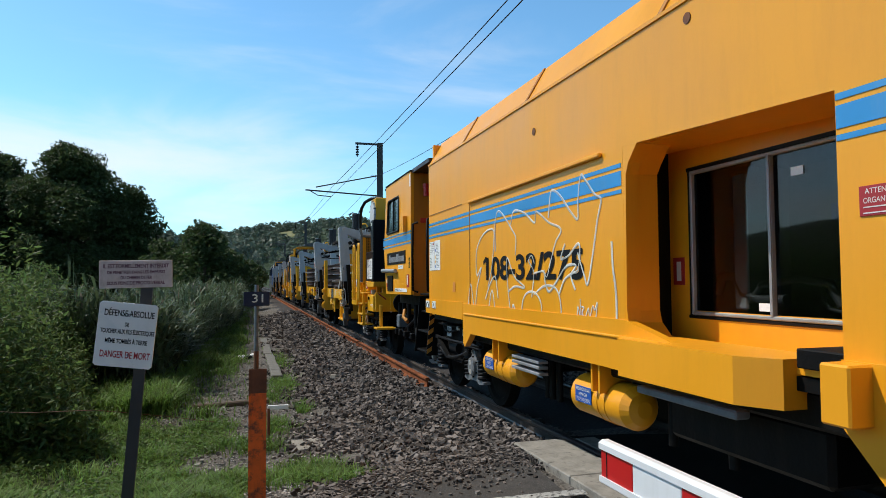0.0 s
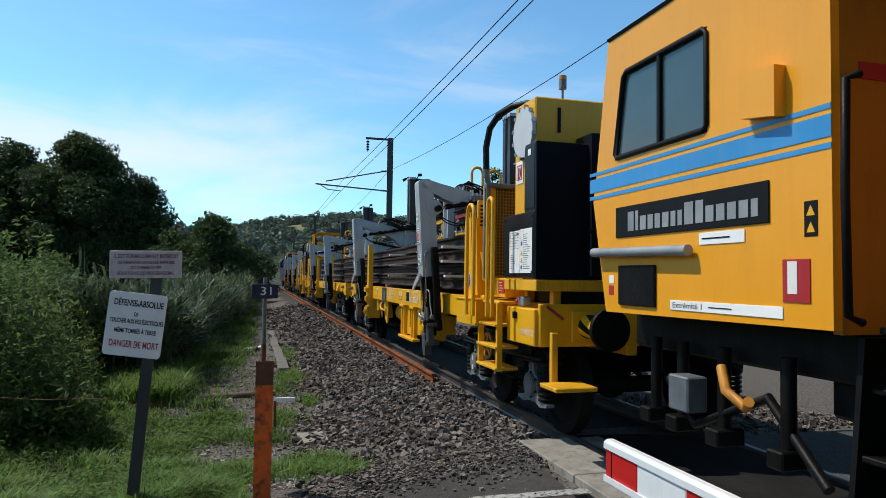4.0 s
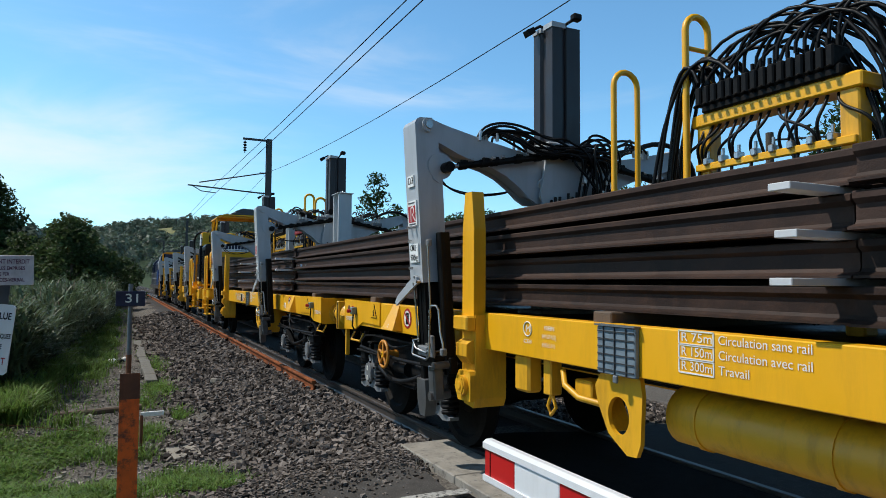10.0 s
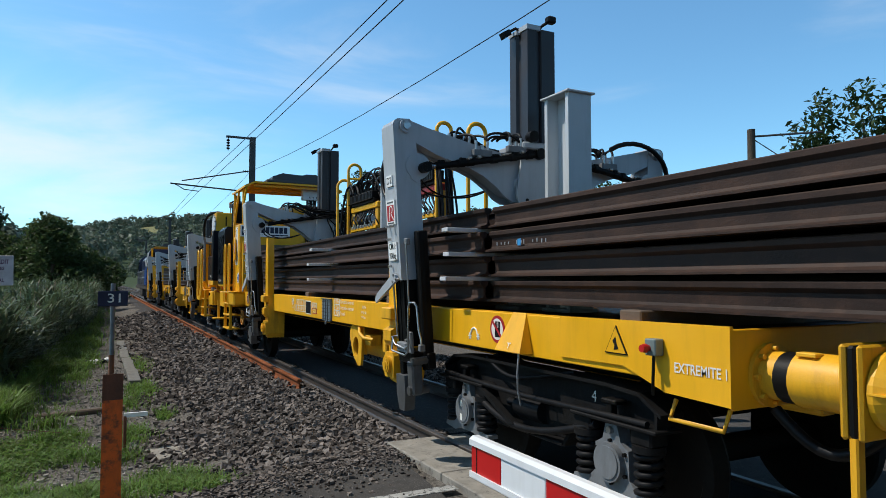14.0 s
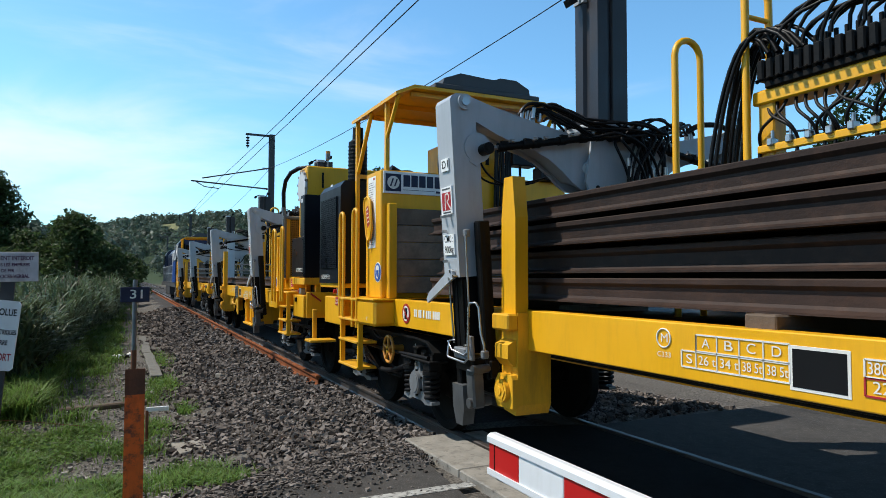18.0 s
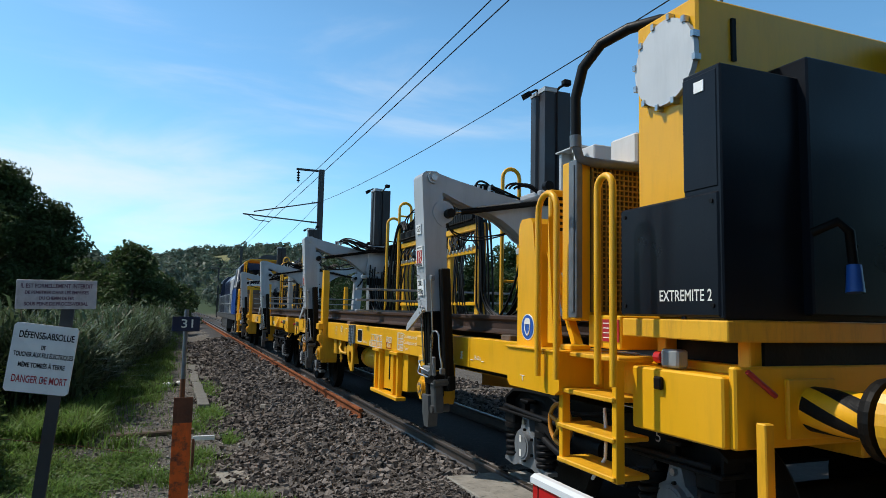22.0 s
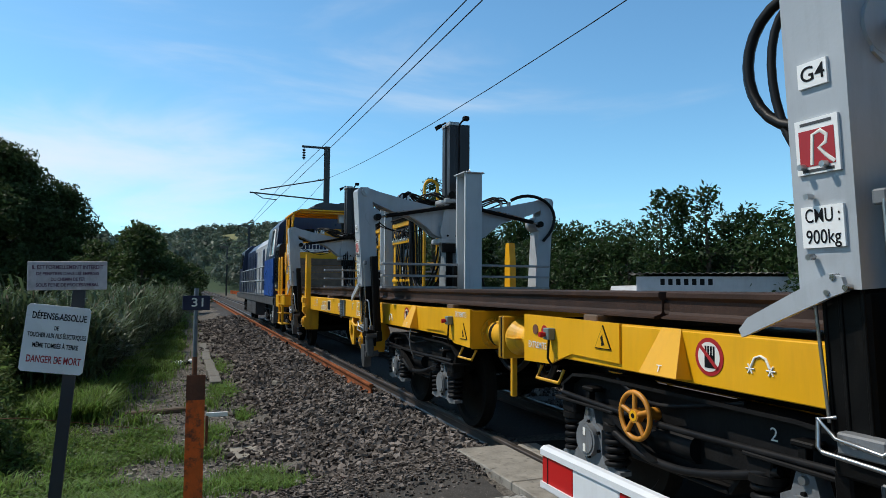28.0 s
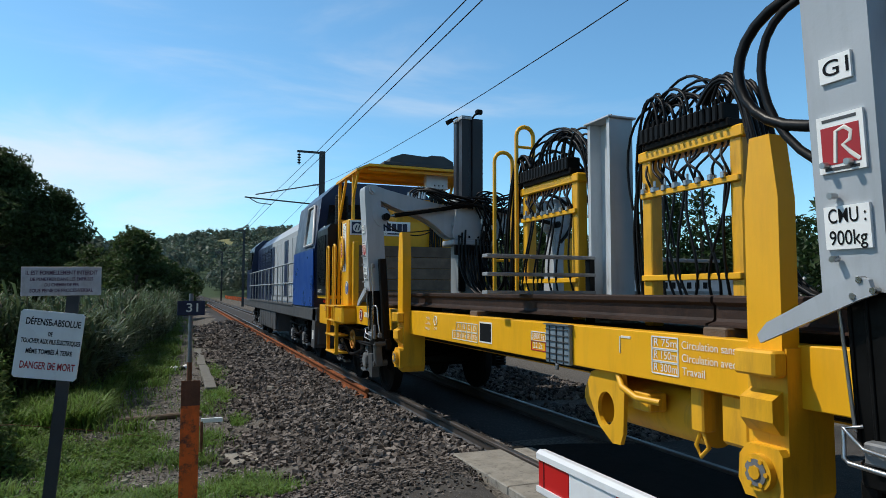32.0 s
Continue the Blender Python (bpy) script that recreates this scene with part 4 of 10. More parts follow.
def trodden(x, y):
    """How bare the verge is: 1 on the two gravel stretches with ragged edges, 0 in the grass."""
    rag = 0.22 * np.sin(x * 5.1 + y * 1.3) + 0.16 * np.sin(y * 7.3 - x * 3.1)
    a = smooth01(10.0, 10.6, y + rag) * smooth01(15.6, 14.9, y + rag) * smooth01(-1.5, -1.1, x + rag * 0.8)
    b = smooth01(7.1, 7.5, y + rag) * smooth01(8.8, 8.4, y + rag) * smooth01(-0.95, -0.6, x + rag * 0.8)
    c = smooth01(-0.35, -0.1, x + rag * 0.6) * smooth01(6.9, 7.4, y)
    return np.maximum(np.maximum(a, b), c)


def build_grass_and_reeds():
    # verge grass, thick on the left, thin tufts along the gravel
    k = 105000
    y = 5.0 + 20 * RNG.random(k) ** 1.7
    x = -0.05 - (1.4 + 0.25 * y) * RNG.random(k)
    clump = 0.5 + 0.25 * (np.sin(x * 6.1 + 2.2 * np.sin(y * 3.1)) + np.sin(y * 5.3 + 1.7 * np.sin(x * 4.3)))
    wave = np.sin(x * 2.3 + 1.1 * np.sin(y * 0.8)) + np.sin(y * 1.15 + x)
    bare = wave > 0.95
    keep = ~(bare & (RNG.random(k) < 0.75)) & (RNG.random(k) > 0.95 * trodden(x, y)) & (RNG.random(k) < 0.25 + clump)
    blades("verge_grass", on_land(x[keep], y[keep]), 0.07 + 0.15 * clump[keep] ** 2, 0.0055, 1.2, LEAF_GRASS, "fresh green verge grass in uneven clumps", "grass")
    # tufts that stand in the gravel by the posts and along the ballast foot
    spots = []
    for cx, cy, rx, ry, k in ((0.62, 6.75, 0.22, 0.50, 2500), (0.88, 6.2, 0.10, 0.2, 500), (0.02, 6.75, 0.16, 0.30, 900), (-0.35, 6.3, 0.3, 0.4, 1900), (0.64, 13.6, 0.18, 0.7, 1500),
                              (0.35, 9.7, 0.16, 0.35, 900), (0.85, 10.9, 0.10, 0.3, 350), (0.1, 8.6, 0.2, 0.25, 700), (0.75, 17.5, 0.16, 1.2, 900), (0.35, 12.2, 0.2, 0.5, 800)):
        spots.append(np.stack([cx + rx * RNG.normal(0, 0.75, k), cy + ry * RNG.normal(0, 0.75, k)], 1))
    p = np.concatenate(spots)
    p = p[(np.sin(p[:, 0] * 14 + 3 * np.sin(p[:, 1] * 9)) + np.sin(p[:, 1] * 13) > -0.9) & (p[:, 0] < 1.3)]
    q = on_land(p[:, 0], p[:, 1])
    q[:, 2] = np.maximum(q[:, 2], ballast_height(p[:, 0], p[:, 1]) - 0.01)
    blades("grass_tufts", q, 0.13, 0.0055, 1.1, LEAF_GRASS, "tufts of green grass in the gravel", "grass")
    # patchy grass over the old path
    k = 42000
    y = 10.5 + 42 * RNG.random(k) ** 1.4
    edge = np.interp(y, (10, 14, 20, 40, 55), (-0.75, -0.45, 0.05, 0.35, 0.5)) + 0.22 * np.sin(y * 1.9) + RNG.normal(0, 0.10, k)
    x = edge - 1.7 * RNG.random(k)
    keep = (np.sin(x * 4 + np.sin(y * 1.7) * 2) + np.sin(y * 2.3 + x) > -0.9) & (RNG.random(k) > 0.93 * trodden(x, y))
    blades("path_grass", on_land(x[keep], y[keep]), 0.24, 0.008, 0.9, LEAF_GRASS, "patchy long grass over the path", "grass")
    # long grass at the foot of the reeds
    k = 26000
    y = 11 + 32 * RNG.random(k) ** 1.3
    x = -1.15 - 0.004 * (y - 10) - np.abs(RNG.normal(0, 0.75, k)) + 0.018 * (y - 11)
    blades("long_grass", on_land(x, y), 0.40, 0.009, 0.9, LEAF_GRASS, "long yellow-green grass along the reeds", "grass")
    # reed bed
    k = 9000
    y = 13.5 + 46 * RNG.random(k) ** 1.15
    x = -1.55 + np.minimum(0.05 * (y - 15), 1.1) - (3.4 + 0.06 * y) * RNG.random(k) ** 1.3
    tall = 0.80 + 0.16 * np.sin(x * 1.3 + y * 0.4) + 0.12 * np.sin(y * 0.9 - x * 0.7) + RNG.normal(0, 0.10, k)
    blades("reed_bed", on_land(x, y), 1.95 * tall, 0.012, 0.35, LEAF_REED, "dense grey-green reed bed", "reeds")
    spots = np.concatenate([on_land(x, y) + np.array([[0, 0, 0.2 + 0.34 * i]]) * tall[:, None] + RNG.normal(0, 0.06, (k, 3)) for i in range(5)])
    blades("reed_leaves", spots, 0.46, 0.026, 1.9, LEAF_REED, "arching grey-green reed leaves", "reeds")
    blades("reed_plumes", on_land(x, y)[::16] + np.array([[0, 0, 1.6]]) * tall[::16, None], 0.36, 0.022, 0.5, FLUFF, "pale reed plumes", "reeds")
    # weeds under the shrubs
    k = 14000
    y = 8.2 + 14 * RNG.random(k)
    x = -2.7 - 0.06 * y - np.abs(RNG.normal(0, 1.6, k))
    blades("tall_weeds", on_land(x, y), 0.55, 0.014, 0.9, LEAF_WEED, "tall tangled green weeds", "weeds")
    # leafy nettles and brambles in front of the shrubs: stems hung with small leaves
    k = 2600
    y = 7.6 + 15 * RNG.random(k)
    x = -1.9 - 0.09 * y * (y < 12) - 1.08 * (y >= 12) - np.abs(RNG.normal(0, 1.5, k))
    h = np.clip(0.35 + 0.35 * (-2.6 - x), 0.3, 1.3) * RNG.uniform(0.6, 1.15, k)
    root = on_land(x, y)
    lean = RNG.normal(0, 0.16, (k, 2))
    f = RNG.random((k, 22)) ** 0.8
    pts = np.repeat(root[:, None], 22, 1)
    pts[..., 0] += lean[:, :1] * f * h[:, None] + RNG.normal(0, 0.06, f.shape)
    pts[..., 1] += lean[:, 1:] * f * h[:, None] + RNG.normal(0, 0.06, f.shape)
    pts[..., 2] += f * h[:, None]
    me = sheet_mesh("leafy_weeds", *leaf_quads(pts.reshape(-1, 3), 0.028, 0.4, 1.6), LEAF_WEED, False)
    tagged(new("leafy_weeds", me), "tangle of leafy nettles and brambles", "weeds", kind="stuff")
    # tall leafy stems that rise behind the warning sign
    k = 1500
    y = 8.6 + 6.5 * RNG.random(k)
    x = -0.205 * y - 0.15 - 4.2 * RNG.random(k) ** 1.3
    h = (1.35 + 0.35 * np.sin(x * 2.1 + y) + np.clip(-2.4 - x, 0, 1.2) * 0.55) * RNG.uniform(0.65, 1.12, k) * np.clip(0.5 + 0.8 * (-0.205 * y - 0.15 - x), 0.5, 1.25)
    root = on_land(x, y)
    lean = RNG.normal(0, 0.13, (k, 2))
    f = RNG.random((k, 62)) ** 0.75
    pts = np.repeat(root[:, None], 62, 1)
    wide = 0.05 + 0.13 * (1 - f)
    pts[..., 0] += lean[:, :1] * f * h[:, None] + RNG.normal(0, 1, f.shape) * wide
    pts[..., 1] += lean[:, 1:] * f * h[:, None] + RNG.normal(0, 1, f.shape) * wide
    pts[..., 2] += f * h[:, None]
    me = sheet_mesh("tall_leafy_stems", *leaf_quads(pts.reshape(-1, 3), 0.027, 0.3, 1.9), LEAF_BUSH, False)
    tagged(new("tall_leafy_stems", me), "thicket of tall stems with small green leaves", "thicket", kind="stuff")
    # low broad-leaved plants in the verge grass
    k = 40000
    y = 5.1 + 13 * RNG.random(k) ** 1.3
    x = -0.30 - (1.0 + 0.24 * y) * RNG.random(k)
    on = np.sin(x * 3.7 + 2 * np.sin(y * 1.3)) + np.sin(y * 2.1 - x) > -0.4
    on &= RNG.random(k) > 0.9 * trodden(x, y)
    p = on_land(x[on], y[on])
    p[:, 2] += 0.02 + 0.09 * RNG.random(len(p))
    me = sheet_mesh("verge_herbs", *leaf_quads(p, 0.021, 0.8, 1.5), LEAF_WEED, False)
    tagged(new("verge_herbs", me), "low clover and dandelion leaves in grass", "herbs", kind="stuff")
    # stones of the bare gravel patches
    rng = np.random.default_rng(31)
    k = 9000
    y = 5.6 + 12 * rng.random(k) ** 1.5
    x = rng.uniform(-1.5, 1.0, k)
    s = rng.uniform(0.004, 0.012, k) * (1 + 1.6 * rng.random(k) ** 8)
    cube = np.array([(a, b, c) for a in (-1, 1) for b in (-1, 1) for c in (-1, 1)], float)
    quads = np.array([(0, 1, 3, 2), (4, 6, 7, 5), (0, 4, 5, 1), (2, 3, 7, 6), (0, 2, 6, 4), (1, 5, 7, 3)])
    c = (cube[None] * rng.uniform(0.5, 1.2, (k, 1, 3)) + rng.normal(0, 0.3, (k, 8, 3))) * s[:, None, None]
    c += np.stack([x, y, land(x, y) + s * 0.3], 1)[:, None]
    me = sheet_mesh("path_stones", c.reshape(-1, 3), (quads[None] + 8 * np.arange(k)[:, None, None]).reshape(-1, 4), PATHSTONE, False)
    tagged(new("path_stones", me), "loose stones strewn over a trodden path", "gravel", kind="stuff")


def woods(name, spots, hmin, hmax, leaf, per, mat, label):
    pts = []
    for x, y in spots:
        h = RNG.uniform(hmin, hmax)
        z = float(land(x, y))
        for _ in range(3):
            r = h * RNG.uniform(0.22, 0.34)
            pts.append((x + RNG.normal(0, h * 0.16), y + RNG.normal(0, h * 0.16), z + h * RNG.uniform(0.3, 0.78), r))
    q = []
    for x, y, z, r in pts:
        d = RNG.normal(0, 1, (per, 3))
        d[:, 2] = np.abs(d[:, 2]) * 1.1 - 0.2
        d /= np.linalg.norm(d, axis=1, keepdims=True)
        # leaf masses lie round the crown, so that each crown has a lit and a shaded side
        m = d + RNG.normal(0, 0.35, (per, 3))
        m /= np.linalg.norm(m, axis=1, keepdims=True)
        a = np.cross(m, RNG.normal(0, 1, (per, 3)))
        a /= np.linalg.norm(a, axis=1, keepdims=True)
        b = np.cross(m, a)
        s = (leaf * r * RNG.uniform(0.6, 1.3, per))[:, None]
        c = d * r * (0.75 + 0.3 * RNG.random((per, 1))) + (x, y, z)
        q.append(np.stack([c - a * s, c - b * s * .7, c + a * s, c + b * s * .7], 1).reshape(-1, 3))
    v = np.concatenate(q)
    me = sheet_mesh(name, v, np.arange(len(v)).reshape(-1, 4), mat, False)
    tagged(new(name, me), label, "woods", kind="stuff")


def build_far_woods():
    spots = []
    while len(spots) < 4000:
        az, d = RNG.uniform(-34, 30), 230 + 720 * RNG.random() ** 0.6
        x, y = d * math.sin(radians(az)), d * math.cos(radians(az))
        if abs(x - XC) < 7 + 0.01 * d and d < 300:
            continue
        if 26 < x < 64 and 585 < y < 705:
            continue
        spots.append((x, y))
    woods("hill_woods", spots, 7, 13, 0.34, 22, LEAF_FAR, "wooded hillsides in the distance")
    near = [(XC + 5.5 + RNG.uniform(0, 26) * (0.4 + y / 180), y) for y in RNG.uniform(95, 190, 90)]
    near += [(-7 - RNG.uniform(0, 40) * (0.4 + y / 160), y) for y in RNG.uniform(72, 170, 90)]
    near += [(-3.6 - 0.012 * y - RNG.uniform(0, 14), y) for y in RNG.uniform(105, 300, 130)]
    near += [(XC + 5 + 0.012 * y + RNG.uniform(0, 18), y) for y in RNG.uniform(110, 300, 110)]
    near += [(-0.6 - 0.004 * y - RNG.uniform(0, 5), y) for y in RNG.uniform(84, 260, 70)]
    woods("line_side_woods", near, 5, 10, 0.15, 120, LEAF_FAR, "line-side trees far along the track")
    # an unseen wood added behind the camera to cut the low sky light
    rear = [(RNG.uniform(-34, 40), -15 - RNG.uniform(0, 9)) for _ in range(90)]
    woods("unseen_rear_wood", rear, 5.5, 8.5, 0.20, 90, LEAF_MID, "unseen dark wood added behind the camera to block sky light")


def build_right_side():
    lab = "dense green tree beyond the railway"

    def stand(az, dist, top, w, leaf=0.095, per=150, slim=0.62, low=0.05, n=60):
        """A tree by its bearing and distance from the crossing, with its top at a height over the rails."""
        x, y = dist * math.sin(radians(az)), dist * math.cos(radians(az))
        h = top - float(land(x, y))
        tree("leafy_tree", x, y, h, w, leaf, LEAF_RIGHT, lab, "tree", "trees beyond the track", low, n, per, slim)

    # the tall ones of the tree line
    for az, dist, top, w in ((36.6, 36, 5.0, 4.6), (39.3, 33, 6.2, 3.4), (41.0, 34, 6.5, 3.2), (42.8, 33, 6.4, 3.2), (44.6, 35, 5.2, 3.8), (46.0, 33, 5.4, 3.4), (48.0, 32, 5.4, 3.6),
                             (50.2, 31, 4.9, 3.6), (51.9, 24.5, 4.7, 3.0), (53.9, 25, 4.6, 3.0), (57.4, 30, 9.2, 4.4), (60.0, 28, 8.6, 4.6), (63.0, 28, 8.0, 5), (67, 30, 8, 5),
                             (20.0, 44, 9.0, 3.6), (21.7, 47, 7.4, 3.6), (24.5, 48, 6.3, 5.5), (27.3, 45, 6.3, 5.0), (29.9, 42, 6.1, 5.0), (32.4, 40, 5.6, 5.0), (34.6, 38, 5.3, 4.6),
                             (17.6, 60, 7.4, 6), (14.8, 72, 7.4, 7), (12.2, 82, 7.6, 7), (72, 30, 8, 6), (80, 32, 8, 6)):
        stand(az, dist, top, w)
    # lower trees that close the gaps
    for i in range(22):
        az = 19.0 + 2.1 * i
        stand(az, 50 - 0.32 * (az - 19) + 2.0 * math.sin(i * 2.3), 3.9 + 0.7 * math.sin(i * 1.7), 5.2, 0.13, 90, 0.8, 0.02, 50)
    # low shed with a corrugated roof
    s = thing("shed", (22.5, 22.5, float(land(22.5, 22.5))), "low white-walled shed with a grey corrugated roof", "shed")
    s.rotation_euler = (0, 0, radians(-40))
    Shape().box(-4.2, 4.2, -1.6, 1.6, -0.2, 2.32, 0.01).done("wall", WHITEGREY, s)
    rf = Shape()
    n = 60
    top = [(-4.5 + 9.0 * i / n, 2.47 + 0.035 * (1 if i % 2 else -1)) for i in range(n + 1)]
    rf.prism(top + [(x, z - 0.02) for x, z in reversed(top)], "y", -1.9, 1.9)
    rf.done("corrugated_roof", CONCRETE, s, "weathered grey corrugated roof sheets")
    for i in range(7):
        Shape().box(-3.2 + .32 * i, -3.02 + .32 * i, -1.606, -1.6, 1.95, 2.22).done("painted_mark", INK, s)
    w = thing("white_arch", (19.4, 15.9, float(land(19.4, 15.9))), "white bent pipe arch standing on the ground", "arch")
    Shape().tube([(0.55 * math.cos(math.pi * i / 12), 0, 2.0 + .42 * math.sin(math.pi * i / 12)) for i in range(13)], 0.06, 8).done("pipe", WHITE, w)
    Shape().box(-.6, .6, -.05, .05, 0, 2.0, .01).done("footing", CONCRETE, w)
    v = thing("parked_van", (20.5, 26.5, float(land(20.5, 26.5))), "pale parked van partly hidden behind the train", "van")
    v.rotation_euler = (0, 0, radians(35))
    Shape().prism([(-2.2, .4), (-2.2, 1.3), (-1.9, 1.9), (1.4, 1.95), (2.2, 1.2), (2.3, .4)], "y", -.85, .85).done("body", WHITEGREY, v)
    for x in (-1.4, 1.4):
        Shape().cyl((x, -.87, .35), (x, .87, .35), .33, 16).done("wheel", RUBBER, v)
    Shape().prism([(-1.8, 1.35), (-1.65, 1.75), (1.2, 1.8), (1.7, 1.35)], "y", -.86, .86).done("window_band", GLASSDARK, v)
    # timber pole with a stay and a cross arm
    p = thing("telegraph_pole", (19.75, 15.3, float(land(19.75, 15.3))), "old timber telegraph pole with a stay arm", "pole")
    Shape().cyl((0, 0, -0.3), (0.05, 0, 7.0), 0.16, 10, 0.13).done("pole", BARK, p)
    Shape().tube([(0.05, 0, 6.75), (1.5, -1.6, 6.75)], 0.035, 6).done("stay_arm", MASTGREY, p)
    Shape().tube([(0.08, 0, 6.7), (1.3, -1.4, 5.2), (2.0, -2.2, 4.2)], 0.018, 6).done("stay_wire", MASTGREY, p)
    Shape().box(-.35, .25, -.06, .06, 4.0, 4.12, .01).done("side_bracket", MASTGREY, p)
    # orange netting along the far side of the track
    f = thing("safety_fence", (9.2, 96, -0.45), "orange plastic safety netting on stakes", "fence")
    for i in range(14):
        y = i * 5.0
        Shape().cyl((0.05 * (i % 3), y, -0.2), (0.05 * (i % 3), y, 1.05), 0.03, 6).done("stake", RUST, f)
        g = Shape()
        for j in range(7):
            g.tube([(0, y, 0.1 + .14 * j), (0.0, y + 2.5, 0.06 + .14 * j), (0, y + 5.0, .1 + .14 * j)], 0.018, 4)
        for j in range(12):
            g.tube([(0, y + .42 * j, 0.08), (0, y + .42 * j, .96)], 0.016, 4)
        g.done("netting", NETTING, f)


def build_verge_clutter():
    k = thing("concrete_duct", (0.56, 14.2, -0.5), "line of pale concrete cable duct covers", "duct")
    data = None
    for i in range(11):
        if data is None:
            ob = Shape().box(-.11, .11, 0, .94, 0.05, 0.17, .012).done("cover", OLDCONCRETE, k)
            data = ob.data
        else:
            ob = new("cover", data)
            ob.parent = k
        ob.matrix_basis = pose(0.012 * math.sin(i * 2.1) - 0.008 * i, i * 0.98, 0.008 * math.sin(i * 1.3) - 0.01 * i, 0.7 * math.sin(i * 2.9), math.sin(i), 0.8 * math.sin(i * 1.7))
    s = thing("white_bracket", (0.33, 8.9, float(land(0.33, 8.9))), "small white board on a short stake", "board")
    Shape().cyl((-.08, 0, -.1), (-.08, 0, .42), .02, 6).done("stake", RUST, s)
    Shape().box(-.09, .17, -.01, .02, .40, .455, .004).done("board", WHITE, s)
    c = thing("hatch_cover", (0.72, 8.5, float(land(0.72, 8.5))), "grey concrete hatch cover sunk in the gravel", "cover")
    a = Shape().box(-.17, .17, -.28, .28, -.05, .035, .01).done("slab", CONCRETE, c)
    a.rotation_euler = (0, 0, radians(8))
    b = Shape().box(.19, .30, -.26, .24, -.05, .03, .01).done("slab", CONCRETE, c)
    b.rotation_euler = (0, 0, radians(8))
    r = thing("rubbish", (-0.15, 18.5, float(land(-0.15, 18.5))), "crumpled white and dark rubbish on the verge", "rubbish")
    g = random.Random(4)
    for i in range(7):
        x, y = g.uniform(-.35, .3), g.uniform(-.3, .3)
        q = Shape().lathe([(0, .001), (.03, .10), (.09, .08), (.13, .001)], (x, y, 0), "z", 7)
        q.done("crumpled_scrap", WHITE if i % 2 else RUBBER, r)
    w = thing("wire_fence", (-1.6, 6.6, 0), "single strand of sagging fence wire", "fence")
    Shape().tube([(-5.0, 3.2, .34), (-2.6, 1.8, .36), (-.4, .55, .38), (.25, .15, .44)], .003, 5).done("wire", RUST, w)
    Shape().tube([(.25, .15, .44), (.75, 1.2, .15), (1.2, 2.0, -.1)], .003, 5).done("wire", RUST, w)
    t = thing("timber_piece", (-0.2, 11.6, float(land(-0.2, 11.6))), "dark broken timber lying in the gravel", "timber")
    Shape().box(-.7, .55, -.06, .06, 0, .08, .02).done("timber", BEARER, t).rotation_euler = (0, 0, radians(12))
    st = thing("loose_rail_clip", (1.7, 13.0, -.32), "short grey concrete block in the ballast", "block")
    Shape().box(-.22, .22, -.08, .08, 0, .1, .02).done("block", CONCRETE, st).rotation_euler = (0, radians(12), radians(40))


build_left_plants()
build_grass_and_reeds()
build_far_woods()
build_right_side()
build_verge_clutter()


# ---- the train ----
# Lengthwise places are counted along the train from its place at the start; x is counted from the middle of the track.
TRAIN, WHEELS = [], []
UNIT = 31.0


def rolled(t):
    i = min(int(t), 31)
    return ROLL[i] + (ROLL[i + 1] - ROLL[i]) * (t - i)


class Ride:
    """A thing that rolls with the train; its shapes are given in train places."""

    def __init__(self, name, u, label, category, group=""):
        self.u = u
        self.ob = thing(name, (XC, u, 0), label, category, group)
        TRAIN.append((self.ob, u))

    def put(self, shape, name, mat, label="", under=None):
        shape.v = [(x, y - self.u, z) for x, y, z in shape.v]
        return shape.done(name, mat, under or self.ob, label)

    def text(self, body, size, mat, x, u, z, turn=(90, 0, -90), width=None, bold=0.0, under=None, name="lettering"):
        return writing(body, size, mat, under or self.ob, (x, u - self.u, z), turn, name, width, bold)


def arc(p, q, lift, n=8, side=(0, 0, 1)):
    """Points of a bow from p to q."""
    p, q, s = Vector(p), Vector(q), Vector(side)
    return [p.lerp(q, i / n) + s * lift * math.sin(math.pi * i / n) for i in range(n + 1)]


def loop_rail(u0, u1, x, z0, z1, r=0.022, along="u"):
    """A bent tube handrail: up, over, down."""
    h = (u1 - u0) / 2
    pts = [(x, u0, z0)] + [(x, u0 + h - h * math.cos(math.pi * i / 8), z1 - h + h * math.sin(math.pi * i / 8)) for i in range(9)] + [(x, u1, z0)]
    if along == "x":
        pts = [(u, x, z) for x, u, z in pts]
    return Shape().tube(pts, r, 8)


def badge_helmet(r, ride, x, u, z):
    """Round blue plate with a white ring and a white hard hat."""
    p = ride.put(Shape().lathe([(x, 0.001), (x, r), (x + 0.004, r)], (0, u, z), "x", 28), "helmet_badge", WHITE, "round blue safety helmet badge")
    ride.put(Shape().lathe([(x - 0.002, 0.001), (x - 0.002, r * 0.92)], (0, u, z), "x", 28), "blue_field", SIGNBLUE, under=p)
    s = Shape().prism([(u + r * a, z + r * b) for a, b in ((-.5, .22), (-.42, .52), (-.2, .7), (.2, .7), (.42, .52), (.5, .22))], "x", x - 0.005, x - 0.003)
    ride.put(s, "white_helmet", INKWHITE, under=p)
    s = Shape()
    face = [(u + r * a, z + r * b) for a, b in ((-.4, .2), (-.36, -.2), (-.2, -.5), (0, -.62), (.2, -.5), (.36, -.2), (.4, .2))]
    s.tube([(x - 0.003, a, b) for a, b in face], 0.006, 4)
    ride.put(s, "white_outline", INKWHITE, under=p)
    return p


def plate(ride, x, u, z, du, dz, mat, name="plate", label="", under=None, t=0.006):
    return ride.put(Shape().box(x - t, x, u - du / 2, u + du / 2, z - dz / 2, z + dz / 2, 0.001), name, mat, label, under)


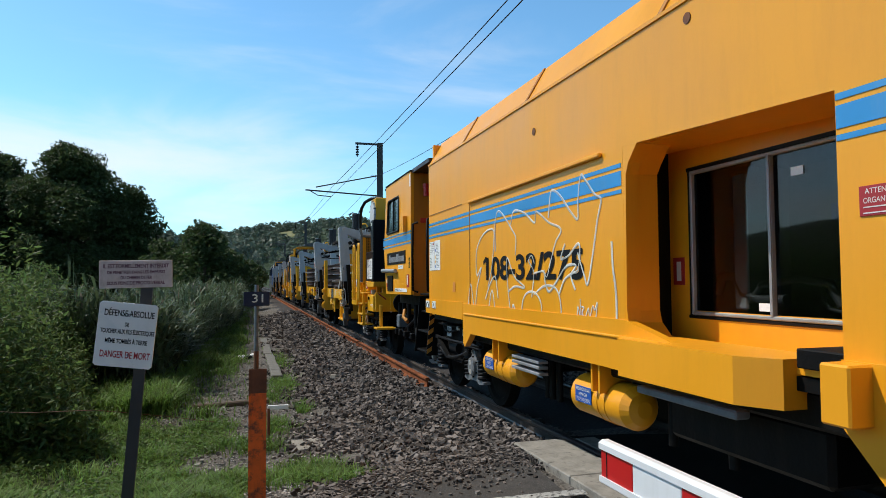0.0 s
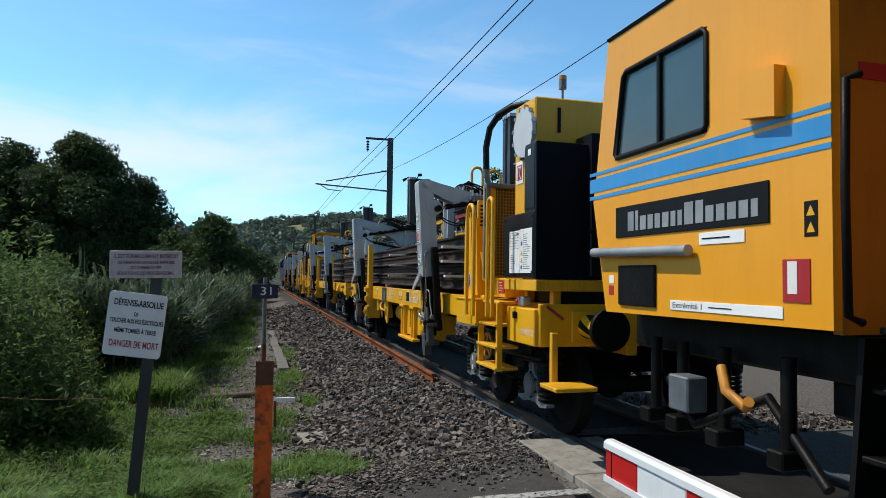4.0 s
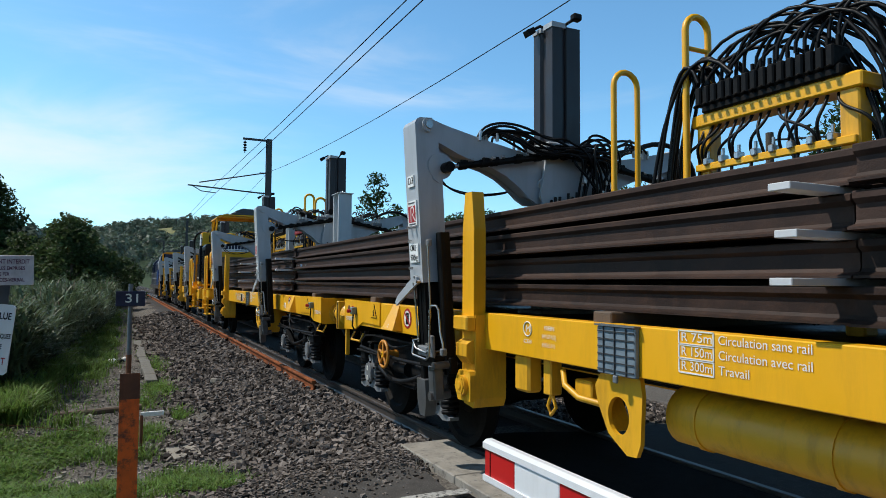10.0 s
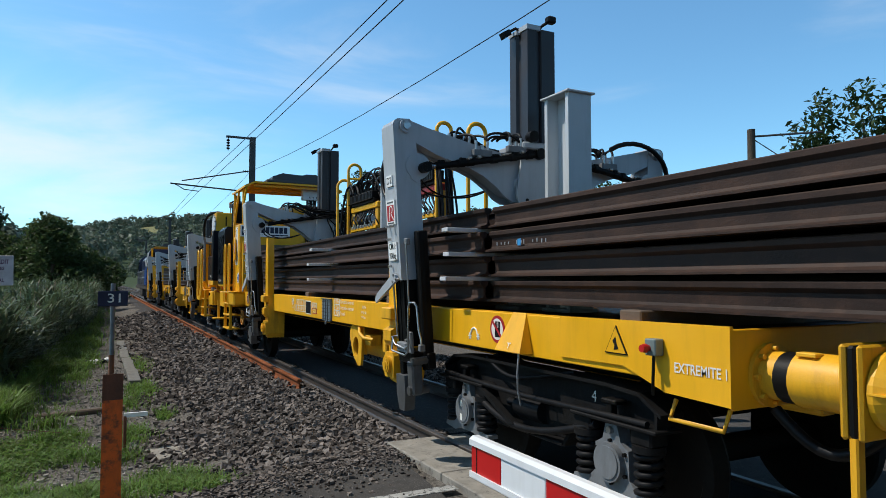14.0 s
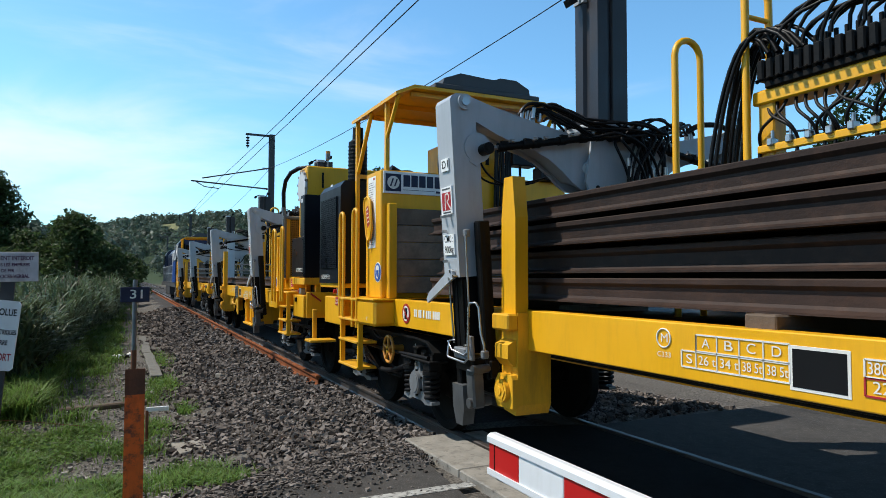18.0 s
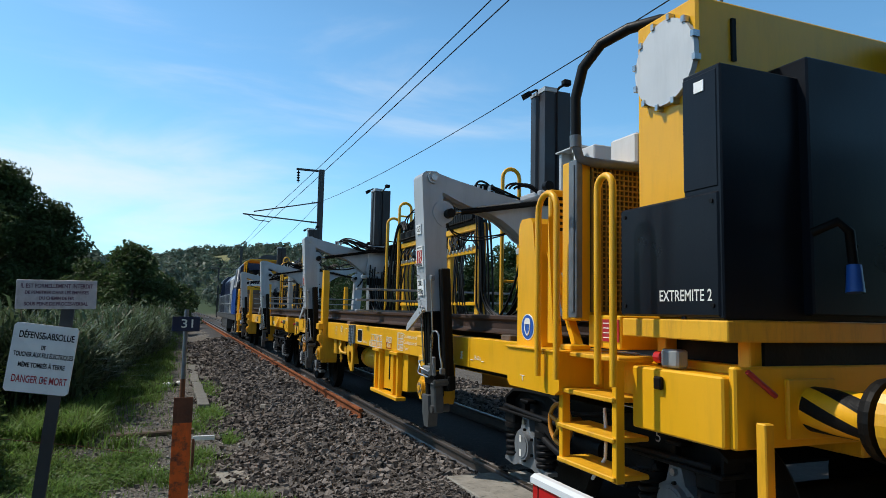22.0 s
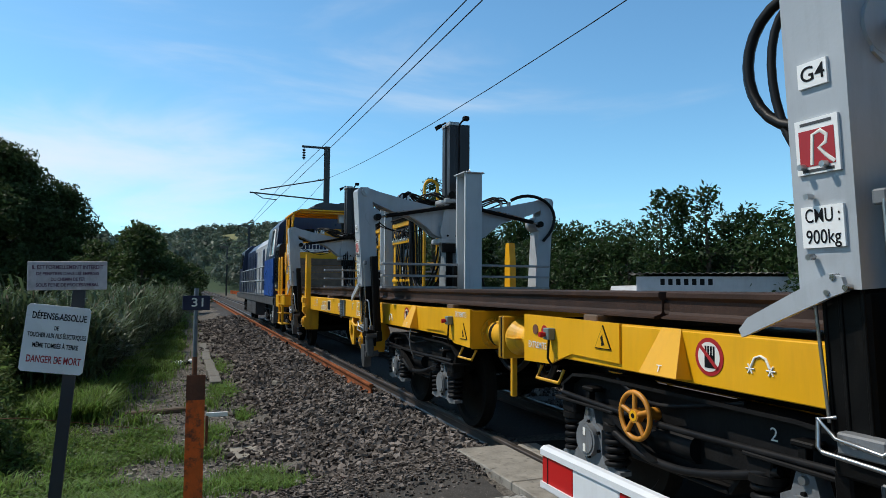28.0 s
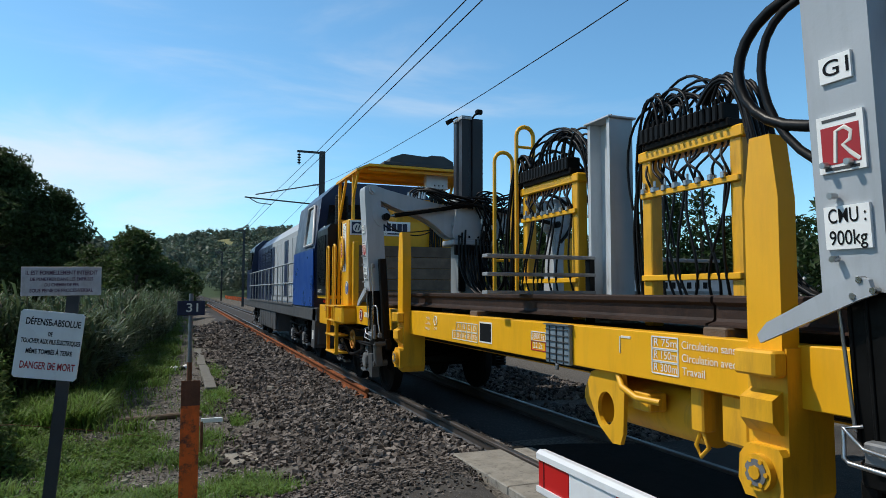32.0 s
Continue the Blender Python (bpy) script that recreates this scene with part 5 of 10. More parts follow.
def bars(ride, under, x, u, z, du, dz, rows, mat, seed=0):
    """Writing too small to read, as plain bars."""
    r = random.Random(seed)
    s = Shape()
    for i in range(rows):
        zz = z + dz / 2 - dz * (i + 0.5) / rows
        L = du * r.uniform(0.5, 1.0)
        s.box(x - 0.001, x, u + du / 2 - L, u + du / 2, zz - dz / rows * 0.10, zz + dz / rows * 0.10)
    return ride.put(s, "writing_bars", mat, under=under)


def data_sheets(ride, x, u, z, du, dz, under=None):
    """Two white sheets side by side: a table with a red mark, and ruled notes with blue and yellow signs."""
    w = du / 2
    a = plate(ride, x, u + w / 2 + .004, z, w - .008, dz * .98, WHITE, "data_sheet", "white data sheet with a ruled table", under, .004)
    b = plate(ride, x, u - w / 2 - .004, z + dz * .01, w + .004, dz, WHITE, "data_sheet", "white data sheet with blue and yellow signs", under, .004)
    q, l, top = x - .005, u + w, z + dz * .45
    for i in range(7):
        zz = top - dz * .062 * i
        ride.put(Shape().box(q, q + .001, u + .03, l - .02, zz - .0012, zz + .0012), "table_line", MASTGREY2, under=under or a)
    for p in (.02, .10, .16, w - .03):
        ride.put(Shape().box(q, q + .001, l - p - .001, l - p + .001, top - dz * .372, top), "table_line", MASTGREY2, under=under or a)
    ride.put(Shape().box(q, q + .001, u + .04, u + .10, top - .03, top - .008), "red_mark", SIGNRED, under=under or a)
    bars(ride, under or a, q, l - w * .38, z - dz * .22, w * .5, dz * .36, 7, MASTGREY2, 3)
    bars(ride, under or b, q, u - w * .58, z, w * .62, dz * .82, 17, MASTGREY2, 4)
    for zz in (.18, -.36):
        ride.put(Shape().lathe([(q - .0005, .001), (q - .0005, dz * .05), (q, dz * .05)], (0, u - w * .14, z + dz * zz), "x", 16), "blue_mark", SIGNBLUE, under=under or b)
    for zz in (-.09, -.25):
        c = u - w * .14
        ride.put(Shape().prism([(c - dz * .06, z + dz * zz), (c + dz * .06, z + dz * zz), (c, z + dz * (zz + .11))], "x", q - .0005, q), "yellow_mark", YELLOW, under=under or b)


def emblem(ride, x, u, z, w, under=None):
    """A white plate with a dark red square and a white sweep."""
    p = plate(ride, x, u, z, w, w * 1.25, WHITE, "emblem_plate", "white plate with a dark red emblem", under)
    ride.put(Shape().box(x - 0.008, x - 0.006, u - w * .4, u + w * .4, z - w * .42, z + w * .42), "red_field", SIGNRED, under=under or p)
    c = [(x - 0.009, u + w * .2, z - w * .4), (x - 0.009, u + w * .15, z + w * .3), (x - 0.009, u - w * .15, z + w * .3), (x - 0.009, u - w * .2, z + w * .1),
         (x - 0.009, u - w * .02, z - w * .02), (x - 0.009, u - w * .3, z - w * .4)]
    ride.put(Shape().tube(c, w * 0.05, 4), "white_sweep", INKWHITE, under=under or p)
    return p


def bogie(ride, u, hand=None, number=""):
    """Two-axle bogie: flanged side frames, damper rods, coil springs, winged axle boxes, wheelsets."""
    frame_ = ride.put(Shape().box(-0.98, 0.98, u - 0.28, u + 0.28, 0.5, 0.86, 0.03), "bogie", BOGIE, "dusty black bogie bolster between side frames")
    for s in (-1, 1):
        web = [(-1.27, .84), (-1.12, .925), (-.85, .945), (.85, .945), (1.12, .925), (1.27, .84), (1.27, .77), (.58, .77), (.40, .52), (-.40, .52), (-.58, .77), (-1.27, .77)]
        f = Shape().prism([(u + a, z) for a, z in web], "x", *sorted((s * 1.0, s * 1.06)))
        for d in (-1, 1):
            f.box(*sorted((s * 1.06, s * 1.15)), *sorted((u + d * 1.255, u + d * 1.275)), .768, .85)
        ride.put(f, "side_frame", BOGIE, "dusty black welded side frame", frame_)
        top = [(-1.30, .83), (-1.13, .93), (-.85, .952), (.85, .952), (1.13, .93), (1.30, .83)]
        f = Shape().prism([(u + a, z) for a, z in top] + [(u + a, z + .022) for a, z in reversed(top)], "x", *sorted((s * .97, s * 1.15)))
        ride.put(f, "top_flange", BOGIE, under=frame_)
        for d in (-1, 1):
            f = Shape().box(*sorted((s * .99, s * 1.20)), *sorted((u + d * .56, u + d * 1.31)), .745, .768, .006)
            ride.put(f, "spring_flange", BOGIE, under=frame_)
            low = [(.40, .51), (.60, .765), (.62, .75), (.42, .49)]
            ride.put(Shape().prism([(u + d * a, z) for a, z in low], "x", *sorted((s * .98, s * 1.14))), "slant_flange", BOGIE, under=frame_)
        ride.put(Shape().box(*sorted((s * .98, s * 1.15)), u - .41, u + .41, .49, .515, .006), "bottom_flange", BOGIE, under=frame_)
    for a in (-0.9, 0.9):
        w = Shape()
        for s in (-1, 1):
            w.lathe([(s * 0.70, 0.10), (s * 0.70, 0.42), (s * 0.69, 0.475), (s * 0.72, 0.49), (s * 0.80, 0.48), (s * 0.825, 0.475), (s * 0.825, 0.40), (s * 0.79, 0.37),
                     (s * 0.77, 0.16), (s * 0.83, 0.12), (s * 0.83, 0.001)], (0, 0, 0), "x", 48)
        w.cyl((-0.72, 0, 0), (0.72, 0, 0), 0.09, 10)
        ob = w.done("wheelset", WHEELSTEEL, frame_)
        ob.location = (0, u + a - ride.u, 0.48)
        WHEELS.append((ob, u + a - ride.u, 0.48))
        c = u + a
        for s in (-1, 1):
            X = lambda p, q: sorted((s * p, s * q))
            b = Shape().prism([(c - .36, .36), (c - .36, .33), (c - .20, .31), (c - .12, .34), (c + .12, .34), (c + .20, .31), (c + .36, .33), (c + .36, .36), (c + .20, .385), (c + .15, .43),
                               (c + .145, .60), (c + .08, .635), (c + .045, .75), (c - .045, .75), (c - .08, .635), (c - .145, .60), (c - .15, .43), (c - .20, .385)], "x", *X(1.06, 1.15))
            b.cyl((s * 1.15, c, .51), (s * 1.19, c, .51), 0.118, 26)
            b.cyl((s * 1.19, c, .51), (s * 1.197, c, .51), 0.098, 26)
            ride.put(b, "axle_box", BOXGREY, "pale grey cast axle box with a round cover", frame_)
            for k in range(6):
                q = k * math.pi / 3 + .5
                ride.put(Shape().cyl((s * 1.15, c + .14 * math.cos(q), .51 + .125 * math.sin(q)), (s * 1.168, c + .14 * math.cos(q), .51 + .125 * math.sin(q)), .013, 6), "cover_bolt", BLACKSTEEL, under=frame_)
            ride.put(Shape().cyl((s * 1.15, c, .70), (s * 1.175, c, .70), .022, 8), "lug_bolt", CHROME, under=frame_)
            if s < 0 and (number == "" or a > 0):
                for dz in (-.085, .03):
                    ride.put(Shape().box(*X(1.198, 1.2), c - .016, c + .016, .51 + dz, .51 + dz + .055), "white_mark", INKWHITE, under=frame_)
            h = Shape().box(*X(1.12, 1.17), c - .024, c + .024, .74, .87, .004)
            h.box(*X(1.08, 1.18), c - .075, c + .06, .855, .885, .008)
            ride.put(h, "damper_rod", BLACKSTEEL, "black friction damper rod", frame_)
            for d in (-0.26, 0.26):
                o = c + d
                pts = [(s * 1.10 + 0.072 * math.cos(n * 0.785), o + 0.072 * math.sin(n * 0.785), .37 + .25 * n / 40) for n in range(41)]
                ride.put(Shape().tube(pts, 0.019, 6), "coil_spring", SPRINGBLACK, "thick black coil spring", frame_)
                hood = Shape().cyl((s * 1.10, o, .62), (s * 1.10, o, .66), .098, 14)
                hood.box(*X(1.03, 1.17), o - .085, o + .085, .655, .748, .012)
                ride.put(hood, "spring_hood", BOGIE, under=frame_)
    for s in (-1, 1):
        runs = ([(s * 1.17, u - 1.22, .79), (s * 1.19, u - .6, .80), (s * 1.17, u - .2, .73), (s * 1.17, u + .4, .76), (s * 1.18, u + 1.2, .80)],
                [(s * 1.14, u - .75, .70), (s * 1.18, u - .45, .60), (s * 1.17, u - .1, .47), (s * 1.17, u + .4, .50), (s * 1.15, u + .7, .66)],
                [(s * 1.10, u - .5, .99), (s * 1.14, u - .1, .90), (s * 1.16, u + .3, .86), (s * 1.12, u + .6, .98)])
        for pts, rad in zip(runs, (.020, .026, .014)):
            pts = [Vector(p) for p in pts]
            ride.put(Shape().tube(bend(pts[0], pts[-1], pts[1] + (pts[2] - pts[0]) * .3, pts[-2] + (pts[2] - pts[-1]) * .3), rad, 8), "brake_pipe", SPRINGBLACK, under=frame_)
        bar = Shape().prism([(u + .62, .735), (u + .56, .745), (u + .10, .545), (u + .16, .53)], "x", *sorted((s * 1.15, s * 1.20)))
        ride.put(bar, "brake_bar", BOGIE, under=frame_)
        cy = Shape().cyl((s * 1.06, u - .12, .66), (s * 1.06, u + .20, .66), .085, 16)
        cy.cyl((s * 1.06, u + .20, .66), (s * 1.06, u + .36, .66), .03, 10)
        ride.put(cy, "brake_cylinder", SPRINGBLACK, under=frame_)
    if number:
        ride.text(number, 0.10, INKWHITE, -1.064, u - .62, .85, width=.045, under=frame_)
    ride.text("1.80 m", 0.06, BOXGREY, -1.064, u + 0.15, 0.66, width=0.2, under=frame_)
    if hand is not None:
        h = Shape()
        h.tube([(-1.23, hand + .145 * math.cos(k * math.pi / 16), .795 + .145 * math.sin(k * math.pi / 16)) for k in range(33)], 0.017, 8)
        for k in range(5):
            a = k * math.pi * .4 + .3
            h.tube([(-1.23, hand + .03 * math.cos(a), .795 + .03 * math.sin(a)), (-1.23, hand + .14 * math.cos(a), .795 + .14 * math.sin(a))], 0.017, 6)
        h.cyl((-1.245, hand, .795), (-1.05, hand, .795), 0.045, 18)
        wh = ride.put(h, "hand_wheel", HANDWHEEL, "worn orange-yellow brake hand wheel")
        ride.put(Shape().cyl((-1.248, hand, .795), (-1.245, hand, .795), 0.034, 16), "hub_badge", YELLOW, "small yellow hub badge", wh)
        ride.put(Shape().cyl((-1.2495, hand, .795), (-1.248, hand, .795), 0.016, 10), "badge_mark", INK, under=wh)


def label_holder(r, u, z):
    """Wire-fronted holder for a paper label."""
    g = r.put(Shape().box(-1.235, -1.2, u - .17, u + .17, z - .145, z + .145, 0.006), "label_holder", SLATE, "dusty blue-grey wire label holder")
    for i in range(6):
        r.put(Shape().box(-1.242, -1.236, u - .16, u + .16, z - .12 + .046 * i, z - .113 + .046 * i), "wire", MASTGREY, under=g)
    for i in range(3):
        r.put(Shape().box(-1.244, -1.237, u - .1 + .1 * i, u - .094 + .1 * i, z - .14, z + .14), "wire", MASTGREY, under=g)
    r.put(Shape().box(-1.25, -1.2, u - .18, u + .18, z + .145, z + .155), "holder_lip", GALV, under=g)
    r.put(Shape().box(-1.245, -1.225, u - .02, u + .02, z - .19, z - .145, .006), "holder_latch", GALV, under=g)


def black_square(r, u, z):
    p = plate(r, -1.2, u, z, .28, .20, INKWHITE, "black_square", "black square in a white frame", t=0.003)
    plate(r, -1.203, u, z, .25, .17, INK, "black_field", "", p, 0.002)


def load_plate(r, u, z, tons):
    r.text("38000 kg", 0.07, INKWHITE, -1.204, u + .105, z + .037, width=0.20)
    frame_lines(r, u, z + .038, .23, .072, INKWHITE)
    r.text(tons, 0.07, INKWHITE, -1.204, u + .085, z - .038, width=0.15)
    frame_lines(r, u, z - .038, .23, .072, INKRED)


def brake_marks(r, um, uf):
    x = -1.204
    r.text("M", 0.07, INKWHITE, x, um + .025, 1.265, width=0.05)
    ring(r, um, 1.266, 0.052)
    r.text("C333", 0.04, INKWHITE, x, um + .05, 1.175, width=0.10)
    r.text("FREIN", 0.042, INKWHITE, x, uf + .06, 1.285, width=0.12)
    r.text("SW GP-A(K)", 0.042, INKWHITE, x, uf + .085, 1.225, width=0.17)
    r.text("MAXI: 61t", 0.042, INKWHITE, x, uf + .08, 1.165, width=0.15)


def sill_signs_a(r):
    """Lettering on the long side of the first kind of wagon; the second unit wears it in another order."""
    o = r.u - 20.9
    x = -1.204
    if o < 1:
        label_holder(r, 22.35 + o, 1.20)
        table_r75(r, 21.88 + o, 1.245)
        load_plate(r, 20.69 + o, 1.225, "45.4t")
        black_square(r, 20.04 + o, 1.225)
        abcd(r, 19.83 + o, 1.225, "45")
        r.text("13.04m", 0.07, INKWHITE, x, 19.04 + o, 1.26, width=0.22)
        r.text("16.60m", 0.06, INKWHITE, x, 18.78 + o, 1.18, width=0.2)
        r.text("11.56 m", 0.05, INKWHITE, x, 20.45 + o, 1.16, width=0.2)
        brake_marks(r, 23.35 + o, 23.08 + o)
        for i, n in enumerate((2, 2, 1, 3, 4)):
            for k in range(n):
                u = 16.72 - .043 * k - (0, .12, .24, .32, .48)[i] + o
                r.put(Shape().box(-1.204, -1.2, u - .030, u, 1.195, 1.265), "number_bar", INKWHITE)
    else:
        label_holder(r, 21.97 + o, 1.20)
        black_square(r, 21.50 + o, 1.20)
        r.text("11.56 m", 0.05, INKWHITE, x, 21.28 + o, 1.115, width=0.19)
        abcd(r, 20.91 + o, 1.16, "45")
        load_plate(r, 19.94 + o, 1.165, "45.3t")
        table_r75(r, 19.55 + o, 1.205)
        brake_marks(r, 22.78 + o, 23.20 + o)
        r.put(Shape().tube([(-1.203, 22.52 + o, 1.15), (-1.203, 22.52 + o, 1.27)], .004, 4), "painted_mark", INKWHITE)
        r.put(Shape().box(-1.204, -1.2, 22.38 + o, 22.5 + o, 1.275, 1.29), "painted_mark", INKWHITE)
        r.text("16.60m", 0.055, INKWHITE, x, 17.12 + o, 1.165, width=0.15)
        for u0, u1 in ((17.2, 17.135), (16.95, 16.885)):
            r.put(Shape().tube([(x, u0 + o, 1.14), (x, u1 + o, 1.14)], .004, 4), "painted_mark", INKWHITE)
        for k in range(3):
            q = k * math.pi / 3
            r.put(Shape().tube([(x, 17.42 + o + .035 * math.cos(q), 1.17 + .045 * math.sin(q)), (x, 17.42 + o - .035 * math.cos(q), 1.17 - .045 * math.sin(q))], .006, 4), "painted_mark", INKWHITE)


def frame_lines(r, u, z, du, dz, mat):
    s = Shape()
    for a in (-1, 1):
        s.box(-1.2045, -1.2, u - du / 2, u + du / 2, z + a * dz / 2 - .004, z + a * dz / 2 + .004)
        s.box(-1.2045, -1.2, u + a * du / 2 - .004, u + a * du / 2 + .004, z - dz / 2, z + dz / 2)
    return r.put(s, "painted_frame", mat)


def ring(r, u, z, rad):
    return r.put(Shape().tube([(-1.203, u + rad * math.cos(k * math.pi / 8), z + rad * math.sin(k * math.pi / 8)) for k in range(17)], 0.005, 4), "painted_ring", INKWHITE)


def table_r75(r, u, z):
    for i, (a, b) in enumerate((("R 75m", "Circulation sans rail"), ("R 150m", "Circulation avec rail"), ("R 300m", "Travail"))):
        zz = z + .075 * (1 - i)
        frame_lines(r, u - .115, zz, .23, .07, INKWHITE)
        r.text(a, 0.068, INKWHITE, -1.204, u - .015, zz, width=0.2)
        r.text(b, 0.065, INKWHITE, -1.204, u - .26, zz, width=0.5 if i < 2 else 0.18)


def abcd(r, u, z, tail):
    frame_lines(r, u - .37, z + .045, .54, .085, INKWHITE)
    frame_lines(r, u - .32, z - .045, .64, .085, INKWHITE)
    for i in range(4):
        s = Shape().box(-1.2045, -1.2, u - .10 - .135 * i - .003, u - .10 - .135 * i + .003, z - .088, z + .088)
        r.put(s, "painted_line", INKWHITE)
        r.text("ABCD"[i], 0.07, INKWHITE, -1.204, u - .14 - .135 * i, z + .045, width=0.05)
        r.text(("26 t", "34 t", "38 5t", "38 5t")[i], 0.066, INKWHITE, -1.204, u - .115 - .135 * i, z - .045, width=0.11)
    r.text("S", 0.07, INKWHITE, -1.204, u - .03, z - .045, width=0.04)


def signs_b(r):
    o = r.u - 36.4
    if o < 1:
        label_holder(r, 35.38 + o, 1.20)
        table_r75(r, 35.12 + o, 1.25)
        abcd(r, 37.13 + o, 1.215, "22")
        black_square(r, 36.35 + o, 1.20)
        load_plate(r, 36.04 + o, 1.20, "22.2t")
        brake_marks(r, 37.26 + o, 34.0 + o)
    else:
        abcd(r, 37.08 + o, 1.19, "22")
        black_square(r, 36.25 + o, 1.21)
        load_plate(r, 35.24 + o, 1.20, "22.2t")
        label_holder(r, 34.90 + o, 1.20)
        r.put(Shape().tube([(-1.203, 34.16 + o, 1.2), (-1.203, 34.16 + o, 1.31)], .004, 4), "painted_mark", INKWHITE)
        r.put(Shape().box(-1.204, -1.2, 34.05 + o, 34.15 + o, 1.30, 1.315), "painted_mark", INKWHITE)
        table_r75(r, 33.84 + o, 1.22)
        brake_marks(r, 37.6 + o, 37.85 + o)


def lever_guard(r, o):
    """Yellow plate with an oval hole that guards a brake lever."""
    c, n = (22.295 + o, .80), 20
    edge = [(22.53, .93), (22.45, 1.06), (22.08, 1.06), (22.11, .59), (22.21, .57), (22.39, .68)]
    edge = [(u + o, z) for u, z in edge]
    rim, hole = [], []
    for k in range(n):
        a = 2 * math.pi * k / n
        d = (math.cos(a), math.sin(a))
        best = 9.0
        for p, q in zip(edge, edge[1:] + edge[:1]):
            e = (q[0] - p[0], q[1] - p[1])
            det = d[0] * -e[1] + d[1] * e[0]
            if abs(det) < 1e-9:
                continue
            w = (p[0] - c[0], p[1] - c[1])
            t = (w[0] * -e[1] + w[1] * e[0]) / det
            f = (d[0] * w[1] - d[1] * w[0]) / det
            if t > 0 and -.001 <= f <= 1.001:
                best = min(best, t)
        rim.append((c[0] + best * d[0], c[1] + best * d[1]))
        hole.append((c[0] + .095 * d[0], c[1] + .115 * d[1]))
    v = [(x, *p) for x in (-1.16, -1.13) for p in rim + hole]
    m = 2 * n
    f = []
    for k in range(n):
        k1 = (k + 1) % n
        f += [(k, k1, n + k1, n + k), (m + k1, m + k, m + n + k, m + n + k1), (k1, k, m + k, m + k1), (n + k, n + k1, m + n + k1, m + n + k)]
    g = r.put(Shape().add(v, f), "lever_guard", YELLOW_WORN, "yellow guard plate with an oval hole")
    r.put(Shape().prism([(22.53 + o, .93), (22.45 + o, 1.06), (22.44 + o, 1.06), (22.52 + o, .93)], "x", -1.13, -.98), "guard_fold", YELLOW_WORN, under=g)
    r.put(Shape().prism([(22.53 + o, .93), (22.39 + o, .68), (22.37 + o, .69), (22.51 + o, .93)], "x", -1.13, -.98), "guard_fold", YELLOW_WORN, under=g)


def inner_end(r, e, d):
    """The coupled end of a wagon at place e; d: +1 if the wagon lies towards greater places."""
    for s in (-1, 1):
        x = sorted((s * 1.19, s * 1.215))
        r.put(Shape().prism([(e, 1.375), (e, .985), (e + d * .42, 1.0), (e + d * .74, 1.108), (e + d * 1.33, 1.10), (e + d * 1.33, 1.364)], "x", *x), "end_side_plate", YELLOW)
    r.put(Shape().box(-1.19, 1.19, *sorted((e + d * .30, e + d * .33) if d < 0 else (e + .004, e + .03)), .97, 1.36, 0.005), "end_plate", BLACKSTEEL if d < 0 else YELLOW)
    for s in (-1, 1):
        q = .93 * s
        c = Shape()
        c.cyl((q, e + d * .3, 1.13), (q, e - d * .16, 1.13), .12, 18)
        c.cyl((q, e - d * .16, 1.13), (q, e - d * .50, 1.13), .095, 18)
        c.cyl((q, e + d * .01, 1.13), (q, e - d * .02, 1.13), .16, 18)
        if d > 0:
            c.cyl((q, e - .18, 1.13), (q, e - .46, 1.13), .132, 20)
            for y0, y1 in ((.46, .49), (.535, .56)):
                c.box(q - .19, q + .19, e - y1, e - y0, .93, 1.33, .012)
            c.box(q - .09, q - .03, e - .3, e - .2, 1.245, 1.265, .004)
            r.put(Shape().box(q - .185, q + .185, e - .533, e - .492, .94, 1.325, .012), "rubber_pad", RUBBER, "black rubber pad between coupling plates")
            r.put(Shape().box(q - .03, q + .03, e - .44, e - .40, .55, 1.02, .008), "hanger", YELLOW_WORN)
        else:
            c.lathe([(e + .28, .096), (e + .42, .105), (e + .52, .135), (e + .58, .17), (e + .605, .17)], (q, 0, 1.13), "y", 28)
            for k in range(8):
                t_ = k * math.pi / 4 + .2
                if abs(math.cos(t_)) > .9:
                    c.prism([(e + .40, 1.128), (e + .60, 1.128), (e + .60, 1.136), (e + .40, 1.136)], "x", q + .10 * math.cos(t_), q + .175 * math.cos(t_))
        for k in range(8):
            a = k * math.pi / 4
            c.cyl((q + .135 * math.cos(a), e - d * .045, 1.13 + .135 * math.sin(a)), (q + .135 * math.cos(a), e - d * .02, 1.13 + .135 * math.sin(a)), .015, 6)
        r.put(c, "coupling_tube", YELLOW_WORN, "yellow flanged coupling tube")
        r.put(Shape().cyl((q, e - d * .10, 1.13), (q, e - d * .18, 1.13), .124, 18), "rubber_band", RUBBER)
    r.put(Shape().tube(arc((-.9, e, .96), (-.8, e - d * .5, .93), -.16, 10), .03, 8), "air_hose", RUBBER, "black air hose between the wagons")
    if d < 0:
        for k in (0, 1):
            ov = Shape().lathe([(-1.222, .001), (-1.222, .042), (-1.215, .042)], (0, e - .20 - .145 * k, 1.257), "x", 18)
            r.put(ov, "oval_reflector", RUST if k == 0 else SIGNRED, "round reflector")
    # marks, switch box and hand hold
    r.text("EXTREMITE 1", 0.075, INKWHITE, -1.219, e + (-.08 if d < 0 else .35 if e < 40 else .40), 1.13 if d < 0 else 1.14 if e < 40 else 1.31, width=0.33, bold=.001)
    k = .47 if d < 0 else .46 if e < 40 else .5
    b = r.put(Shape().box(-1.28, -1.215, e + d * k - .04, e + d * k + .04, 1.195, 1.285, 0.006), "switch_box", GREENGREY, "grey switch box with a red button")
    r.put(Shape().lathe([(-.05, .001), (-.05, .02), (-.022, .026), (-.02, .018), (0, .018)], (-1.28, e + d * k + .01, 1.235), "x", 12), "red_button", RED, under=b)
